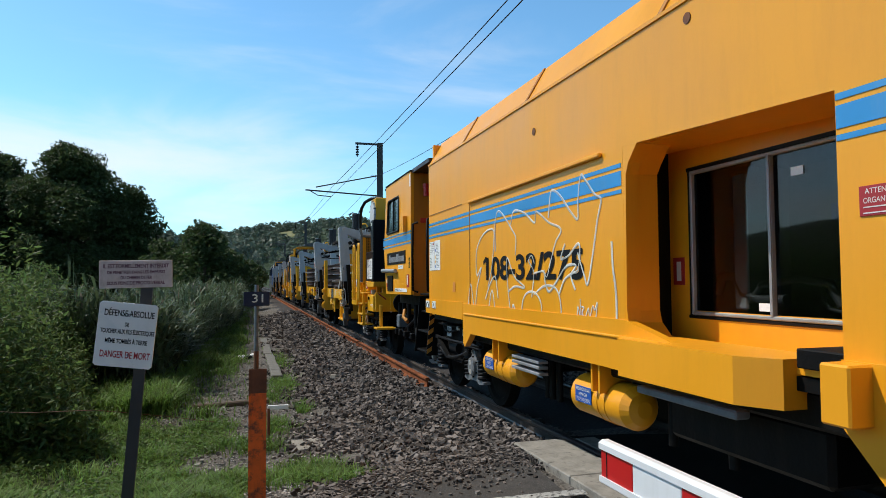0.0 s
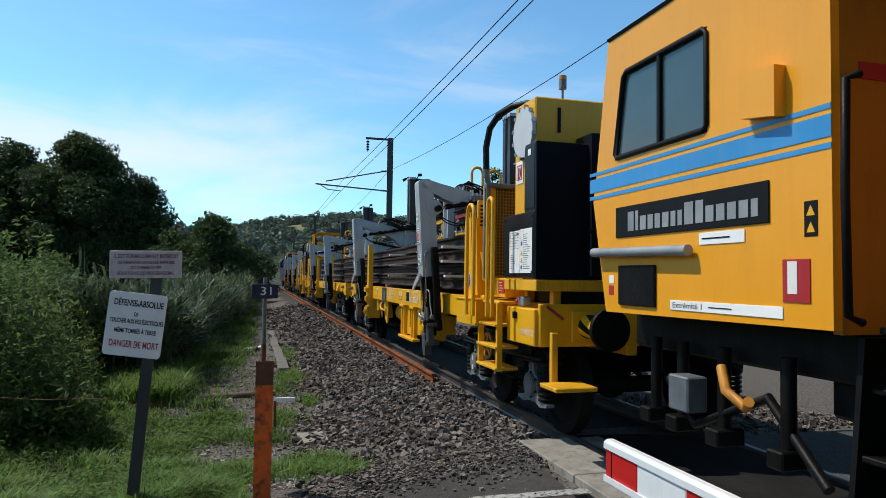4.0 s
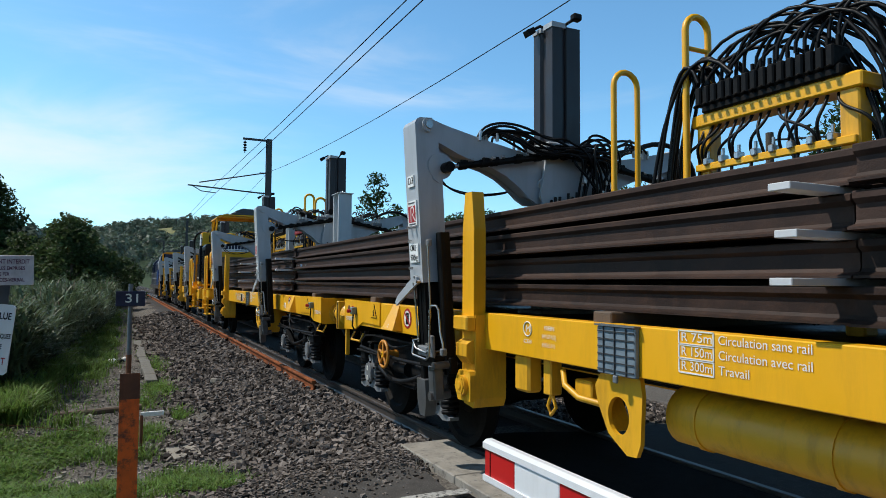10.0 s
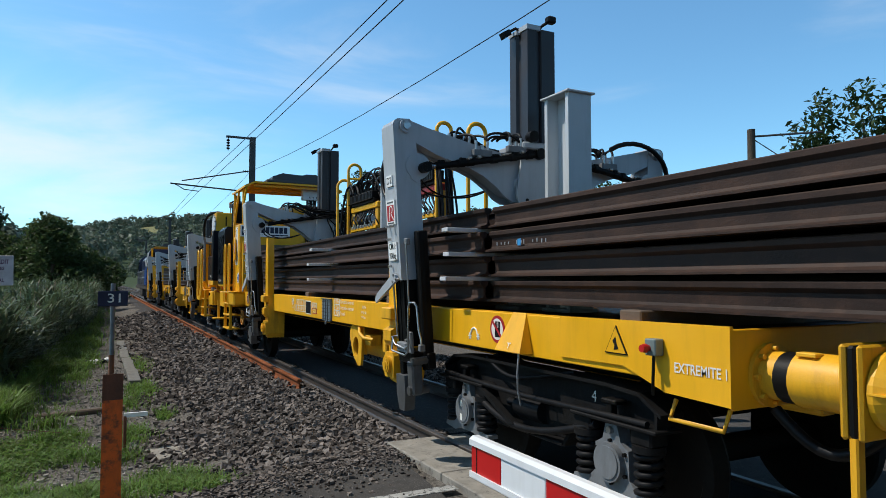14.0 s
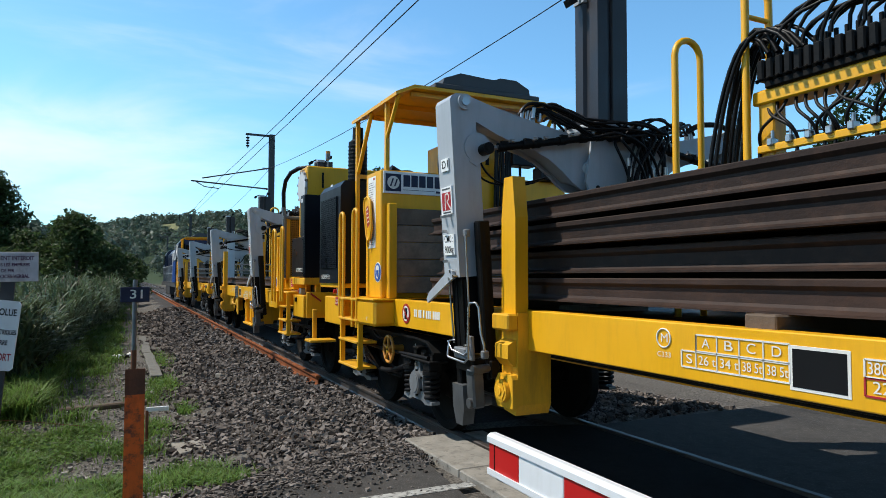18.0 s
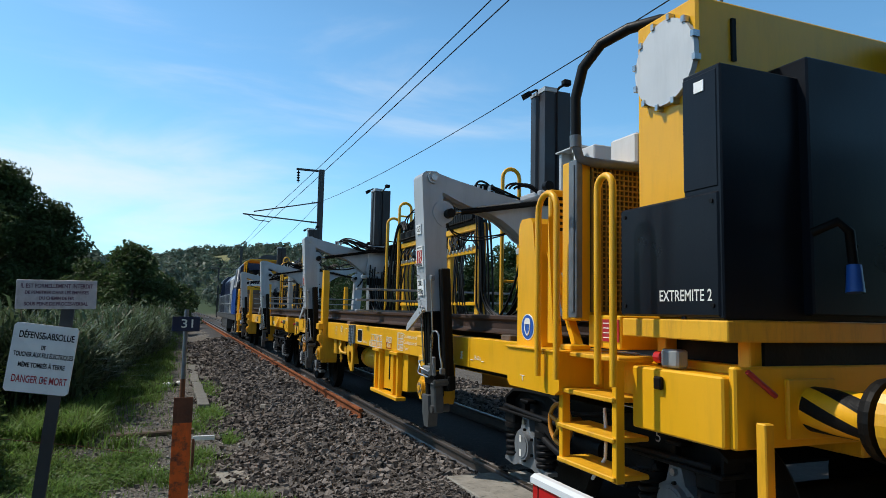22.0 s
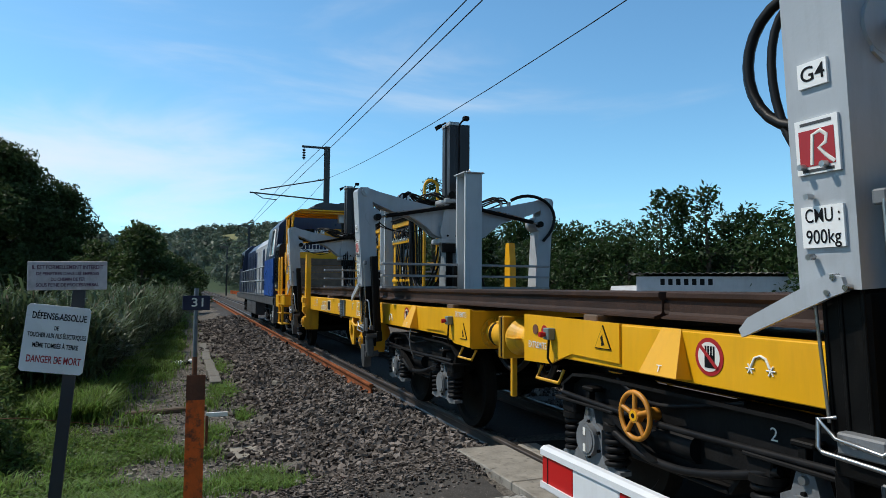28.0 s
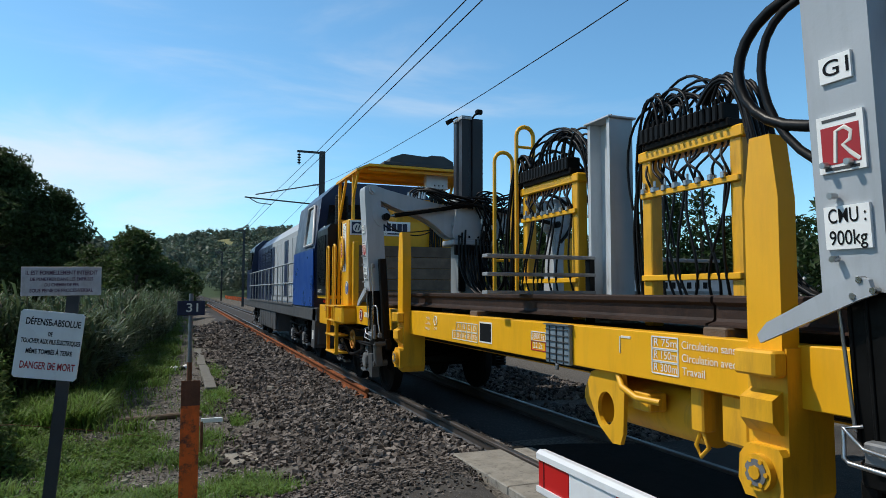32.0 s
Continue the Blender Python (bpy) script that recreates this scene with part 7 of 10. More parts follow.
def frame_wagon_b(o, group):
    r = Ride("rail_wagon", 36.4 + o, "yellow four-axle rail carrying wagon with a driving stand", "wagon", group)
    underframe(r, 29.0 + o, 43.0 + o)
    bogie(r, 30.75 + o, None, "4")
    bogie(r, 41.72 + o, 41.45 + o, "6")
    inner_end(r, 28.93 + o, 1)
    stanchion(r, 32.9 + o, -1)
    stanchion(r, 38.62 + (.13 if o < 1 else 0) + o, 1)
    signs_b(r)
    t = Shape().cyl((-.82, 34.9 + o, .82), (-.82, 33.7 + o, .82), .17, 20)
    r.put(t, "air_tank", YELLOW_WORN, "yellow cylindrical air tank")
    lever_guard(r, o + 12.09)
    k = Shape()
    k.tube([(-1.16, 34.25 + o, 1.06), (-1.2, 34.15 + o, .98), (-1.2, 34.0 + o, .93), (-1.14, 33.85 + o, .92)], .022, 6)
    r.put(k, "brake_lever", YELLOW_WORN, "yellow brake change-over lever")
    r.put(Shape().box(-1.14, -1.0, 33.95 + o, 34.12 + o, .84, .96, .01), "lever_block", YELLOW_WORN)
    r.put(Shape().box(-1.15, -1.02, 33.15 + o, 33.35 + o, .78, 1.06, .02), "valve_box", YELLOW_WORN)
    r.put(Shape().box(-1.13, -1.03, 33.5 + o, 33.6 + o, .80, 1.06, .01).tube([(-1.1, 33.55 + o, .8), (-1.1, 33.59 + o, .72), (-1.1, 33.55 + o, .66), (-1.1, 33.49 + o, .72), (-1.1, 33.53 + o, .8)], .014, 6), "lifting_hook", YELLOW_WORN)
    stand_end(r, o)
    return r


def stand_end(r, o):
    """The end with the timber headboard, the yellow cabinet, the roofed stand and the dark engine housing."""
    cab = Shape().box(-1.30, 1.25, 41.53 + o, 42.05 + o, 1.36, 2.83, .012)
    c = r.put(cab, "stand_cabinet", YELLOW, "yellow cabinet of the driving stand")
    r.put(Shape().box(-1.28, -.20, 41.512 + o, 41.53 + o, 2.56, 2.815, .003), "name_board", WHITE, "white board with dark blue lettering bars", c)
    nb = Shape().box(-1.255, -1.065, 41.507 + o, 41.512 + o, 2.585, 2.785)
    r.put(nb, "mark_field", NAVY, under=c)
    for i in range(8):
        r.put(Shape().box(-1.035 + .099 * i, -.955 + .099 * i, 41.507 + o, 41.512 + o, 2.645, 2.78), "lettering_bar", NAVY, under=c)
    r.put(Shape().box(-1.04, -.64, 41.507 + o, 41.512 + o, 2.605, 2.609), "thin_line", NAVY, under=c)
    r.put(Shape().box(-.62, -.24, 41.507 + o, 41.512 + o, 2.588, 2.612), "lettering_bar", NAVY, under=c)
    r.put(Shape().lathe([(41.505 + o, .001), (41.505 + o, .075), (41.507 + o, .075)], (-1.16, 0, 2.685), "y", 24), "round_mark", INKWHITE, under=c)
    for q in (-1.185, -1.135):
        r.put(Shape().prism([(q - .02, 2.64), (q + .012, 2.73), (q + .03, 2.73), (q - .002, 2.64)], "y", 41.502 + o, 41.505 + o), "mark_stroke", NAVY, under=c)
    for i in range(5):
        z = 1.42 + .194 * i
        r.put(Shape().box(-1.14, 1.14, 41.45 + o, 41.51 + o, z, z + .188, .006), "plank", WOOD, under=c)
    for q in (-1.24, 1.14):
        r.put(Shape().box(q, q + .10, 41.43 + o, 41.53 + o, 1.36, 2.44, .01), "plank_post", YELLOW, under=c)
    # data sheet, folding seat and helmet badge on the side
    plate(r, -1.302, 41.83 + o, 2.36, .26, .84, WHITE, "data_sheet", "white technical data sheets", c, .004)
    bars(r, c, -1.307, 41.83 + o, 2.60, .20, .24, 9, MASTGREY2, 11)
    bars(r, c, -1.307, 41.83 + o, 2.10, .20, .26, 11, MASTGREY2, 12)
    r.put(Shape().box(-1.3075, -1.3065, 41.73 + o, 41.79 + o, 2.735, 2.76), "red_mark", SIGNRED, under=c)
    fold = [(41.87, 2.545), (41.79, 2.50), (41.72, 2.16), (41.76, 2.06), (41.85, 2.02), (41.90, 2.10), (42.0, 2.46), (41.96, 2.53)]
    fo = Shape().prism([(u + o, z) for u, z in fold], "x", -1.345, -1.33)
    fo.tube([(-1.345, u + o, z) for u, z in fold + fold[:1]], .016, 6)
    fo.tube([(-1.34, 41.86 + o, 2.03), (-1.34, 41.87 + o, 1.96)], .02, 6)
    r.put(fo, "folding_board", YELLOW, "folded yellow board with a bent tube rim", c)
    lab = Shape().prism([(41.92 + o, 2.42), (41.84 + o, 2.44), (41.79 + o, 2.22), (41.87 + o, 2.18)], "x", -1.3485, -1.3455)
    r.put(lab, "red_label", SIGNRED, "red label with white writing", c)
    for n_ in range(4):
        u_ = 41.905 - .012 * n_ + o
        r.put(Shape().prism([(u_, 2.40 - .05 * n_), (u_ - .06, 2.415 - .05 * n_), (u_ - .063, 2.398 - .05 * n_), (u_ - .003, 2.383 - .05 * n_)], "x", -1.3495, -1.3486), "writing_bars", INKWHITE, under=c)
    badge_helmet(.115, r, -1.304, 41.62 + o, 1.655)
    r.put(Shape().box(-1.44, -.9, 41.36 + o, 41.95 + o, 1.055, 1.34, .03), "corner_base", YELLOW, "broad yellow corner base")
    r.put(Shape().box(-1.455, -1.0, 41.345 + o, 41.97 + o, 1.341, 1.358, .004), "base_flange", YELLOW)
    r.text("T", 0.06, INKWHITE, -1.444, 41.62 + o, 1.13, width=.06)
    no_hand(r, -1.208, 41.0 + o, 1.215)
    # number bars
    u = 40.79 + o
    for n in (2, 2, 1, 3, 4):
        for i in range(n):
            r.put(Shape().box(-1.204, -1.2, u - .030, u, 1.19, 1.268), "number_bar", INKWHITE)
            u -= .043
        u -= .03
    r.put(Shape().box(-.36, .50, 41.80 + o, 42.35 + o, 2.83, 3.27, .02), "control_box", YELLOW_WORN, "yellow control box", c)
    r.put(Shape().box(-.28, .44, 41.785 + o, 41.80 + o, 2.92, 3.2, .006), "box_door", YELLOW_WORN, under=c)
    r.put(Shape().box(.20, .25, 41.78 + o, 41.785 + o, 3.03, 3.19, .002), "door_slot", INK, under=c)
    g = random.Random(3)
    for i in range(9):
        x = .17 + .026 * i
        r.put(Shape().tube(bend((x, 41.47 + o - .02 * (i % 3), 3.5), (x + g.uniform(-.03, .03), 41.47 + o, 2.35), (x + g.uniform(-.04, .04), 41.46 + o, 3.1), (x + g.uniform(-.04, .04), 41.48 + o, 2.75), 10), .016, 5), "cable", RUBBER, under=c)
    r.put(Shape().box(.06, .47, 41.42 + o, 41.56 + o, 3.42, 3.66, .01), "junction_box", WHITEGREY, "pale grey junction box", c)
    for x in (.55, .96):
        z = 3.06 if x < .6 else 2.90
        r.put(Shape().box(x - .16, x + .19, 41.42 + o, 41.62 + o, z - .07, z + .10, .012), "lamp_box", DARK, "dark box on a thin black post", c)
        r.put(Shape().cyl((x, 41.52 + o, 2.83), (x, 41.52 + o, z - .07), .018, 6), "lamp_post", BLACKSTEEL, under=c)
    # roof
    rf = Shape().prism([(-1.27, 3.64), (-1.05, 3.74), (.68, 3.74), (.9, 3.64), (.9, 3.60), (.68, 3.70), (-1.05, 3.70), (-1.27, 3.60)], "y", 41.15 + o, 42.75 + o)
    roof = r.put(rf, "stand_roof", YELLOW, "thin yellow sheet roof over the stand")
    for x in (-1.24, .82):
        r.put(Shape().box(x, x + .05, 42.62 + o, 42.67 + o, 1.36, 3.62, .004), "roof_post", YELLOW, under=roof)
        r.put(Shape().box(x, x + .05, 41.55 + o, 41.60 + o, 2.8, 3.66, .004), "roof_post", YELLOW, under=roof)
        r.put(Shape().tube([(x + .02, 42.6 + o, 2.95), (x + .02, 42.1 + o, 3.62)], .028, 4), "roof_brace", YELLOW, under=roof)
        r.put(Shape().tube([(x + .02, 41.57 + o, 3.2), (x + .02, 41.2 + o, 3.62)], .024, 4), "roof_brace", YELLOW, under=roof)
    r.put(Shape().box(-1.19, .82, 42.62 + o, 42.67 + o, 2.88, 2.93), "cross_rail", YELLOW, under=roof)
    for y in (41.25, 41.85, 42.5):
        r.put(Shape().box(-1.05, .68, y + o, y + .05 + o, 3.64, 3.69), "roof_rib", YELLOW, under=roof)
    ac = Shape().prism([(-.70, 3.76), (-.66, 3.88), (-.45, 3.96), (-.1, 3.94), (.0, 3.94), (.08, 3.97), (.3, 3.97), (.48, 3.88), (.5, 3.76)], "y", 41.2 + o, 41.95 + o)
    ac.box(-.8, .6, 41.15 + o, 42.4 + o, 3.742, 3.80, .01)
    r.put(ac, "roof_unit", MASTGREY2, "dark grey roof-mounted cooling unit", roof)
    # dark engine housing
    h = r.put(Shape().prism([(-1.42, 1.52), (-1.42, 2.78), (-1.36, 2.86), (1.1, 2.86), (1.1, 1.52)], "y", 42.72 + o, 43.72 + o), "engine_housing", DARK, "dark engine housing")
    r.put(Shape().box(-1.428, -1.42, 42.86 + o, 43.62 + o, 1.72, 2.66), "grille_back", INK, under=h)
    g = Shape()
    for i in range(27):
        g.box(-1.438, -1.43, 42.86 + .028 * i + o, 42.872 + .028 * i + o, 1.72, 2.66)
    for i in range(34):
        g.box(-1.436, -1.428, 42.86 + o, 43.62 + o, 1.72 + .028 * i, 1.731 + .028 * i)
    r.put(g, "grille", DARK, "black perforated grille", h)
    r.text("EXTREMITE 2", 0.085, INKWHITE, -1.423, 43.6 + o, 1.60, width=0.4)
    plate(r, -1.37, 43.3 + o, 2.84, .09, .06, WHITE, "small_label", "", h)
    prof = [(2.8, .125)]
    for n_ in range(10):
        prof += [(2.90 + .05 * n_, .125), (2.905 + .05 * n_, .131), (2.92 + .05 * n_, .131), (2.925 + .05 * n_, .125)]
    ex = Shape().lathe(prof + [(3.42, .125), (3.46, .075), (3.62, .07), (3.62, .001)], (-1.10, 43.0 + o, 0), "z", 18)
    r.put(Shape().cyl((-.7, 42.95 + o, 3.0), (-.2, 42.9 + o, 2.75), .16, 14), "silencer", BLACKSTEEL, "black exhaust silencer", h)
    r.put(ex, "exhaust", BLACKSTEEL, "black ribbed exhaust stack", h)
    b = Shape().box(-1.40, 1.3, 42.68 + o, 43.50 + o, .98, 1.34, .012)
    b.box(-1.15, 1.15, 43.5 + o, 43.8 + o, 1.0, 1.3, .01)
    b.box(-1.4, 1.3, 42.74 + o, 43.74 + o, 1.46, 1.52, .006)
    r.put(b, "buffer_beam", YELLOW, "broad yellow buffer beam")
    p = plate(r, -1.402, 42.88 + o, 1.285, .15, .11, SIGNRED, "red_label", "red label with white writing")
    r.text("Coupe", 0.05, INKWHITE, -1.41, 42.93 + o, 1.305, width=.10)
    r.text("batterie", 0.05, INKWHITE, -1.41, 42.94 + o, 1.265, width=.12)
    sb = r.put(Shape().box(-1.38, -1.30, 42.86 + o, 43.04 + o, 1.36, 1.46, .01), "switch_box", MIDGREY, "grey switch box with a red button")
    r.put(Shape().lathe([(0, .001), (0, .03), (-.04, .03), (-.04, .001)], (-1.38, 43.0 + o, 1.41), "x", 10), "red_button", RED, under=sb)
    for q in (-.875, .875):
        cp = Shape().cyl((q, 43.78 + o, 1.15), (q, 44.16 + o, 1.15), .11, 20)
        cb = r.put(cp, "buffer", YELLOW_WORN, "yellow buffer")
        r.put(Shape().lathe([(44.14 + o, .11), (44.17 + o, .185), (44.22 + o, .19), (44.23 + o, .001)], (q, 0, 1.15), "y", 24), "buffer_head", YELLOW_WORN, under=cb)
    r.put(Shape().box(-1.1, 1.1, 42.8 + o, 43.7 + o, 1.3, 1.47), "dark_sump", BLACKSTEEL)
    # steps and rails
    s = Shape()
    fl = r.put(s.box(-1.42, -1.36, 42.655 + o, 42.705 + o, .50, 1.34, .004), "step_stringer", YELLOW, "yellow step ladder side")
    r.put(Shape().box(-1.42, -1.36, 41.955 + o, 42.005 + o, .50, 1.34, .004), "step_stringer", YELLOW, under=fl)
    for z in (.54, .84, 1.10, 1.35):
        r.put(Shape().box(-1.44, -1.18, 41.96 + o, 42.70 + o, z - .03, z, .006), "tread", YELLOW_WORN, "worn yellow chequered tread", fl)
    r.put(loop_rail(42.56 + o, 42.72 + o, -1.42, 1.1, 2.42), "hand_rail", YELLOW, "bent yellow tube hand rail")
    r.put(loop_rail(42.02 + o, 42.18 + o, -1.42, 1.0, 2.42), "hand_rail", YELLOW)


def crane(o, u, name, spread, side, base=1.3):
    """Twin-armed rail handling crane on a telescopic mast; side: the face on which its hoses lie."""
    r = Ride("rail_crane", u + o, "grey hydraulic rail handling crane on a dark mast", "crane", "rail cranes")
    u = r.u
    m = Shape()
    x0, x1, y0, y1 = -.20, .13, u - .16, u + .16
    m.prism([(x0, y0), (x0 + .11, y0), (x0 + .125, y0 + .03), (x0 + .155, y0 + .03), (x0 + .17, y0), (x1, y0), (x1, y1), (x0 + .17, y1), (x0 + .155, y1 - .03), (x0 + .125, y1 - .03),
                 (x0 + .11, y1), (x0, y1), (x0, u + .05), (x0 + .03, u + .03), (x0 + .03, u - .03), (x0, u - .05)], "z", 2.0, 4.12)
    r.put(m, "mast", MASTSTEEL, "dark brown ribbed steel mast")
    t = Shape()
    t.box(-.21, -.05, u - .17, u - .02, 4.10, 4.15)
    t.box(-.21, .05, u + .02, u + .17, 4.10, 4.14)
    r.put(t, "mast_cap", GREY)
    lp = Shape().tube([(-.1, u, 4.13), (-.19, u + .07, 4.18), (-.29, u + .11, 4.12)], .016, 6)
    lp.prism([(-.34, 4.12), (-.27, 4.16), (-.24, 4.11), (-.31, 4.06)], "y", u + .06, u + .15)
    r.put(lp, "work_lamp", BLACKSTEEL, "black work lamp on a bracket")
    lp = Shape().tube([(0, u, 4.13), (.04, u - .08, 4.20), (.04, u - .18, 4.20)], .016, 6)
    lp.box(-.01, .09, u - .26, u - .18, 4.17, 4.24, .015)
    r.put(lp, "work_lamp", BLACKSTEEL, "black work lamp on a bracket")
    lo = Shape().box(-.24, .16, u - .18, u + .18, base, 2.30, .02)
    lo.box(-.36, .30, u - .22, u + .22, base, base + .05, .01)
    r.put(lo, "mast_foot", MIDGREY, "dark grey mast foot")
    lo = Shape().prism([(-.36, 2.42), (-.30, 2.30), (.26, 2.30), (.33, 2.42), (.26, 2.86), (-.28, 2.86)], "y", u - .19, u - .165)
    lo.box(-.30, .24, u - .23, u + .23, 2.88, 2.95, .015)
    lo.box(-.36, .30, u - .21, u + .21, 2.26, 2.34, .015)
    r.put(lo, "carriage", GREY, "grey carriage plates round the mast")
    pl = Shape().box(-.27, -.16, u - .215, u - .18, base + .3, 2.22, .01)
    pl.box(.04, .15, u - .215, u - .18, base + .3, 2.22, .01)
    pl.box(-.34, .24, u - .24, u - .19, 2.12, 2.26, .01)
    for i in range(4):
        pl.cyl((-.24 + .14 * i, u - .205, 2.38), (-.24 + .14 * i, u - .185, 2.38), .016, 6)
    r.put(pl, "guide_plate", BLACKSTEEL, "black bolted guide plate")
    for s in (-1, 1):
        arm = Shape()
        out = [(.15, 2.80), (.30, 2.80), (.85, 2.90), (1.3, 3.0), (1.44, 3.04), (1.56, 3.03), (1.60, 2.97), (1.54, 2.90), (1.36, 2.83), (1.2, 2.76), (1.05, 2.71), (.85, 2.66), (.70, 2.60), (.55, 2.50), (.45, 2.41), (.36, 2.36), (.15, 2.36)]
        # two cheek plates and a box between
        arm.prism([(s * x, z) for x, z in out], "y", u - .125, u - .09)
        arm.prism([(s * x, z) for x, z in out], "y", u + .09, u + .125)
        ins = [(.15, 2.77), (.30, 2.77), (.85, 2.87), (1.42, 3.01), (1.5, 2.95), (1.2, 2.79), (.85, 2.69), (.70, 2.63), (.55, 2.53), (.42, 2.44), (.15, 2.40)]
        arm.prism([(s * x, z) for x, z in ins], "y", u - .09, u + .09)
        arm.cyl((s * .30, u - .17, 2.55), (s * .30, u + .17, 2.55), .05, 12)
        am = r.put(arm, "arm", GREY, "welded grey crane arm")
        cyl_ = Shape().cyl((s * 1.22, u - .20, 2.639), (s * .10, u - .20, 2.84), .031, 12)
        for q in (1.20, .98, .88, .62, .40, .22) if spread < 10 else (.18,):
            z = 2.639 + (1.22 - q) * .1795
            cyl_.cyl((s * (q + .035), u - .20, z - .006), (s * (q - .035), u - .20, z + .006), .038, 12)
            cyl_.box(*sorted((s * (q - .05), s * (q + .02))), u - .228, u - .192, z + .022, z + .050, .006)
            r.put(Shape().cyl((s * (q - .07), u - .225, z + .05), (s * (q - .10), u - .225, z + .056), .017, 8), "ram_fitting", CHROME, under=am)
        cyl_.cyl((s * .10, u - .25, 2.84), (s * .10, u - .13, 2.84), .055, 14)
        r.put(cyl_, "arm_cylinder", BLACKSTEEL, "black hydraulic ram", am)
        rod = Shape().cyl((s * 1.34, u - .20, 2.618), (s * 1.16, u - .20, 2.65), .020, 10)
        if spread > 9:
            rod.cyl((s * 1.05, u - .236, 2.70), (s * .55, u - .236, 2.79), .011, 8)
        r.put(rod, "ram_rod", CHROME, "bright ram rod", am)
        eye = Shape().cyl((s * 1.345, u - .25, 2.615), (s * 1.345, u - .14, 2.615), .048, 14)
        eye.cyl((s * 1.345, u - .256, 2.615), (s * 1.345, u - .25, 2.615), .026, 8)
        r.put(eye, "ram_eye", BLACKSTEEL, under=am)
        # hanging column
        lean = pose(s * 1.51, u, 2.955, 0, s * 3.6, 0)
        x0, x1 = -.12, .12
        col = Shape().prism([(x0, -1.35), (x0, .05), (x0 + .02, .085), (x0 + .05, .10), (.04, .10), (.08, .07), (.10, .0), (.10, -.18), (x1, -.32), (x1, -1.35)] if s < 0 else
                            [(x1, -1.35), (x1, .05), (x1 - .02, .085), (x1 - .05, .10), (-.04, .10), (-.08, .07), (-.10, .0), (-.10, -.18), (x0, -.32), (x0, -1.35)], "y", -.135, .135)
        # pivot boss and bolt
        col.cyl((0.0, -.165, 0.03), (0.0, .165, 0.03), .062, 18)
        col.cyl((-s * .10, -.15, -.33), (-s * .10, .15, -.33), .12, 24)
        col.prism([(.02, -.30), (.02, -.44), (.08, -.48), (.16, -.42), (.20, -.33), (.16, -.29)] if s < 0 else [(-.02, -.30), (-.16, -.29), (-.20, -.33), (-.16, -.42), (-.08, -.48), (-.02, -.44)], "y", -.148, -.135)
        col.move(lean)
        cm = r.put(col, "column", GREY, "light grey hanging crane column")
        bo = Shape().cyl((0.0, -.182, .03), (0.0, -.165, .03), .036, 8)
        bo.move(lean)
        r.put(bo, "pivot_bolt", CHROME, under=cm)
        if s > 0:
            tb = Shape().box(-.1, .1, -.11, .11, -2.0, -1.35, .02).move(lean)
            r.put(tb, "lower_tube", BLACKSTEEL, under=cm)
            continue
        tb = Shape().box(-.09, .09, -.13, .065, -1.95, -1.35, .02)
        r.put(tb.move(lean), "lower_tube", BLACKSTEEL, "black telescopic tube", cm)
        for y in (-.115, -.02, .05):
            r.put(Shape().box(-.098, -.088, y - .008, y + .008, -1.92, -1.35, .003).move(lean), "slide_strip", BLACKSTEEL, under=cm)
        rm = Shape().box(.0, .10, -.27, -.18, -2.08, -.92, .01)
        rm.cyl((.05, -.225, -1.0), (.05, -.225, -2.15), .05, 12)
        rm.move(lean)
        r.put(rm, "lift_ram", BLACKSTEEL, "black lifting ram beside the column", cm)
        for rr, pts in ((.008, [(-.11, .08, -1.36), (-.11, .05, -1.88)]),
                        (.008, [(-.10, -.23, -1.02), (-.11, -.24, -1.62), (-.12, -.22, -1.76), (-.13, -.215, -1.92), (-.15, -.19, -1.95), (-.17, -.02, -1.92), (-.16, .06, -1.86), (-.12, .01, -1.85)]),
                        (.010, [(-.14, .075, -1.86), (-.17, .06, -1.97), (-.17, .04, -1.985), (-.17, -.23, -2.0), (-.155, -.265, -1.97), (-.13, -.27, -1.58), (-.12, -.285, -1.545),
                                (-.10, -.34, -1.545), (-.09, -.36, -1.58), (-.09, -.37, -1.77), (-.09, -.41, -1.86), (-.09, -.41, -1.93)])):
            r.put(Shape().tube(pts, rr, 6).move(lean), "guard_pipe", CHROME, "bare steel guard pipe", cm)
        for bx in ((-.145, -.085, -.20, .0, -1.985, -1.90), (-.125, -.095, -.275, -.195, -1.99, -1.80), (-.10, -.06, -.24, -.18, -1.04, -.98), (-.11, -.06, -.43, -.38, -1.96, -1.90)):
            r.put(Shape().box(*bx, .008).move(lean), "valve", BOXGREY, under=cm)
        for y, z in ((-.04, -1.93), (-.09, -1.935), (-.235, -1.87)):
            r.put(Shape().cyl((-.165, y, z), (-.10, y, z), .012, 6).move(lean), "stud", CHROME, under=cm)
        tongs = (("tongs_head", Shape().box(-.11, .11, -.25, .05, -2.09, -1.98, .015)), ("hinge_pin", Shape().cyl((-.12, -.26, -2.06), (.10, -.26, -2.06), .035, 12)),
                 ("rail_tongs", Shape().box(-.10, .08, -.02, .06, -2.24, -2.06, .01)), ("tongs_arm", Shape().box(-.12, -.02, -.26, -.14, -2.36, -2.06, .015)),
                 ("hinge_pin", Shape().cyl((-.14, -.20, -2.32), (.05, -.20, -2.32), .04, 12)),
                 ("tongs_jaw", Shape().prism([(-.10, -2.20), (.08, -2.20), (.09, -2.38), (.05, -2.52), (-.06, -2.52), (-.10, -2.38)], "x", -.13, -.03)),
                 ("tongs_bracket", Shape().box(.02, .10, -.30, .10, -2.14, -2.0, .01)))
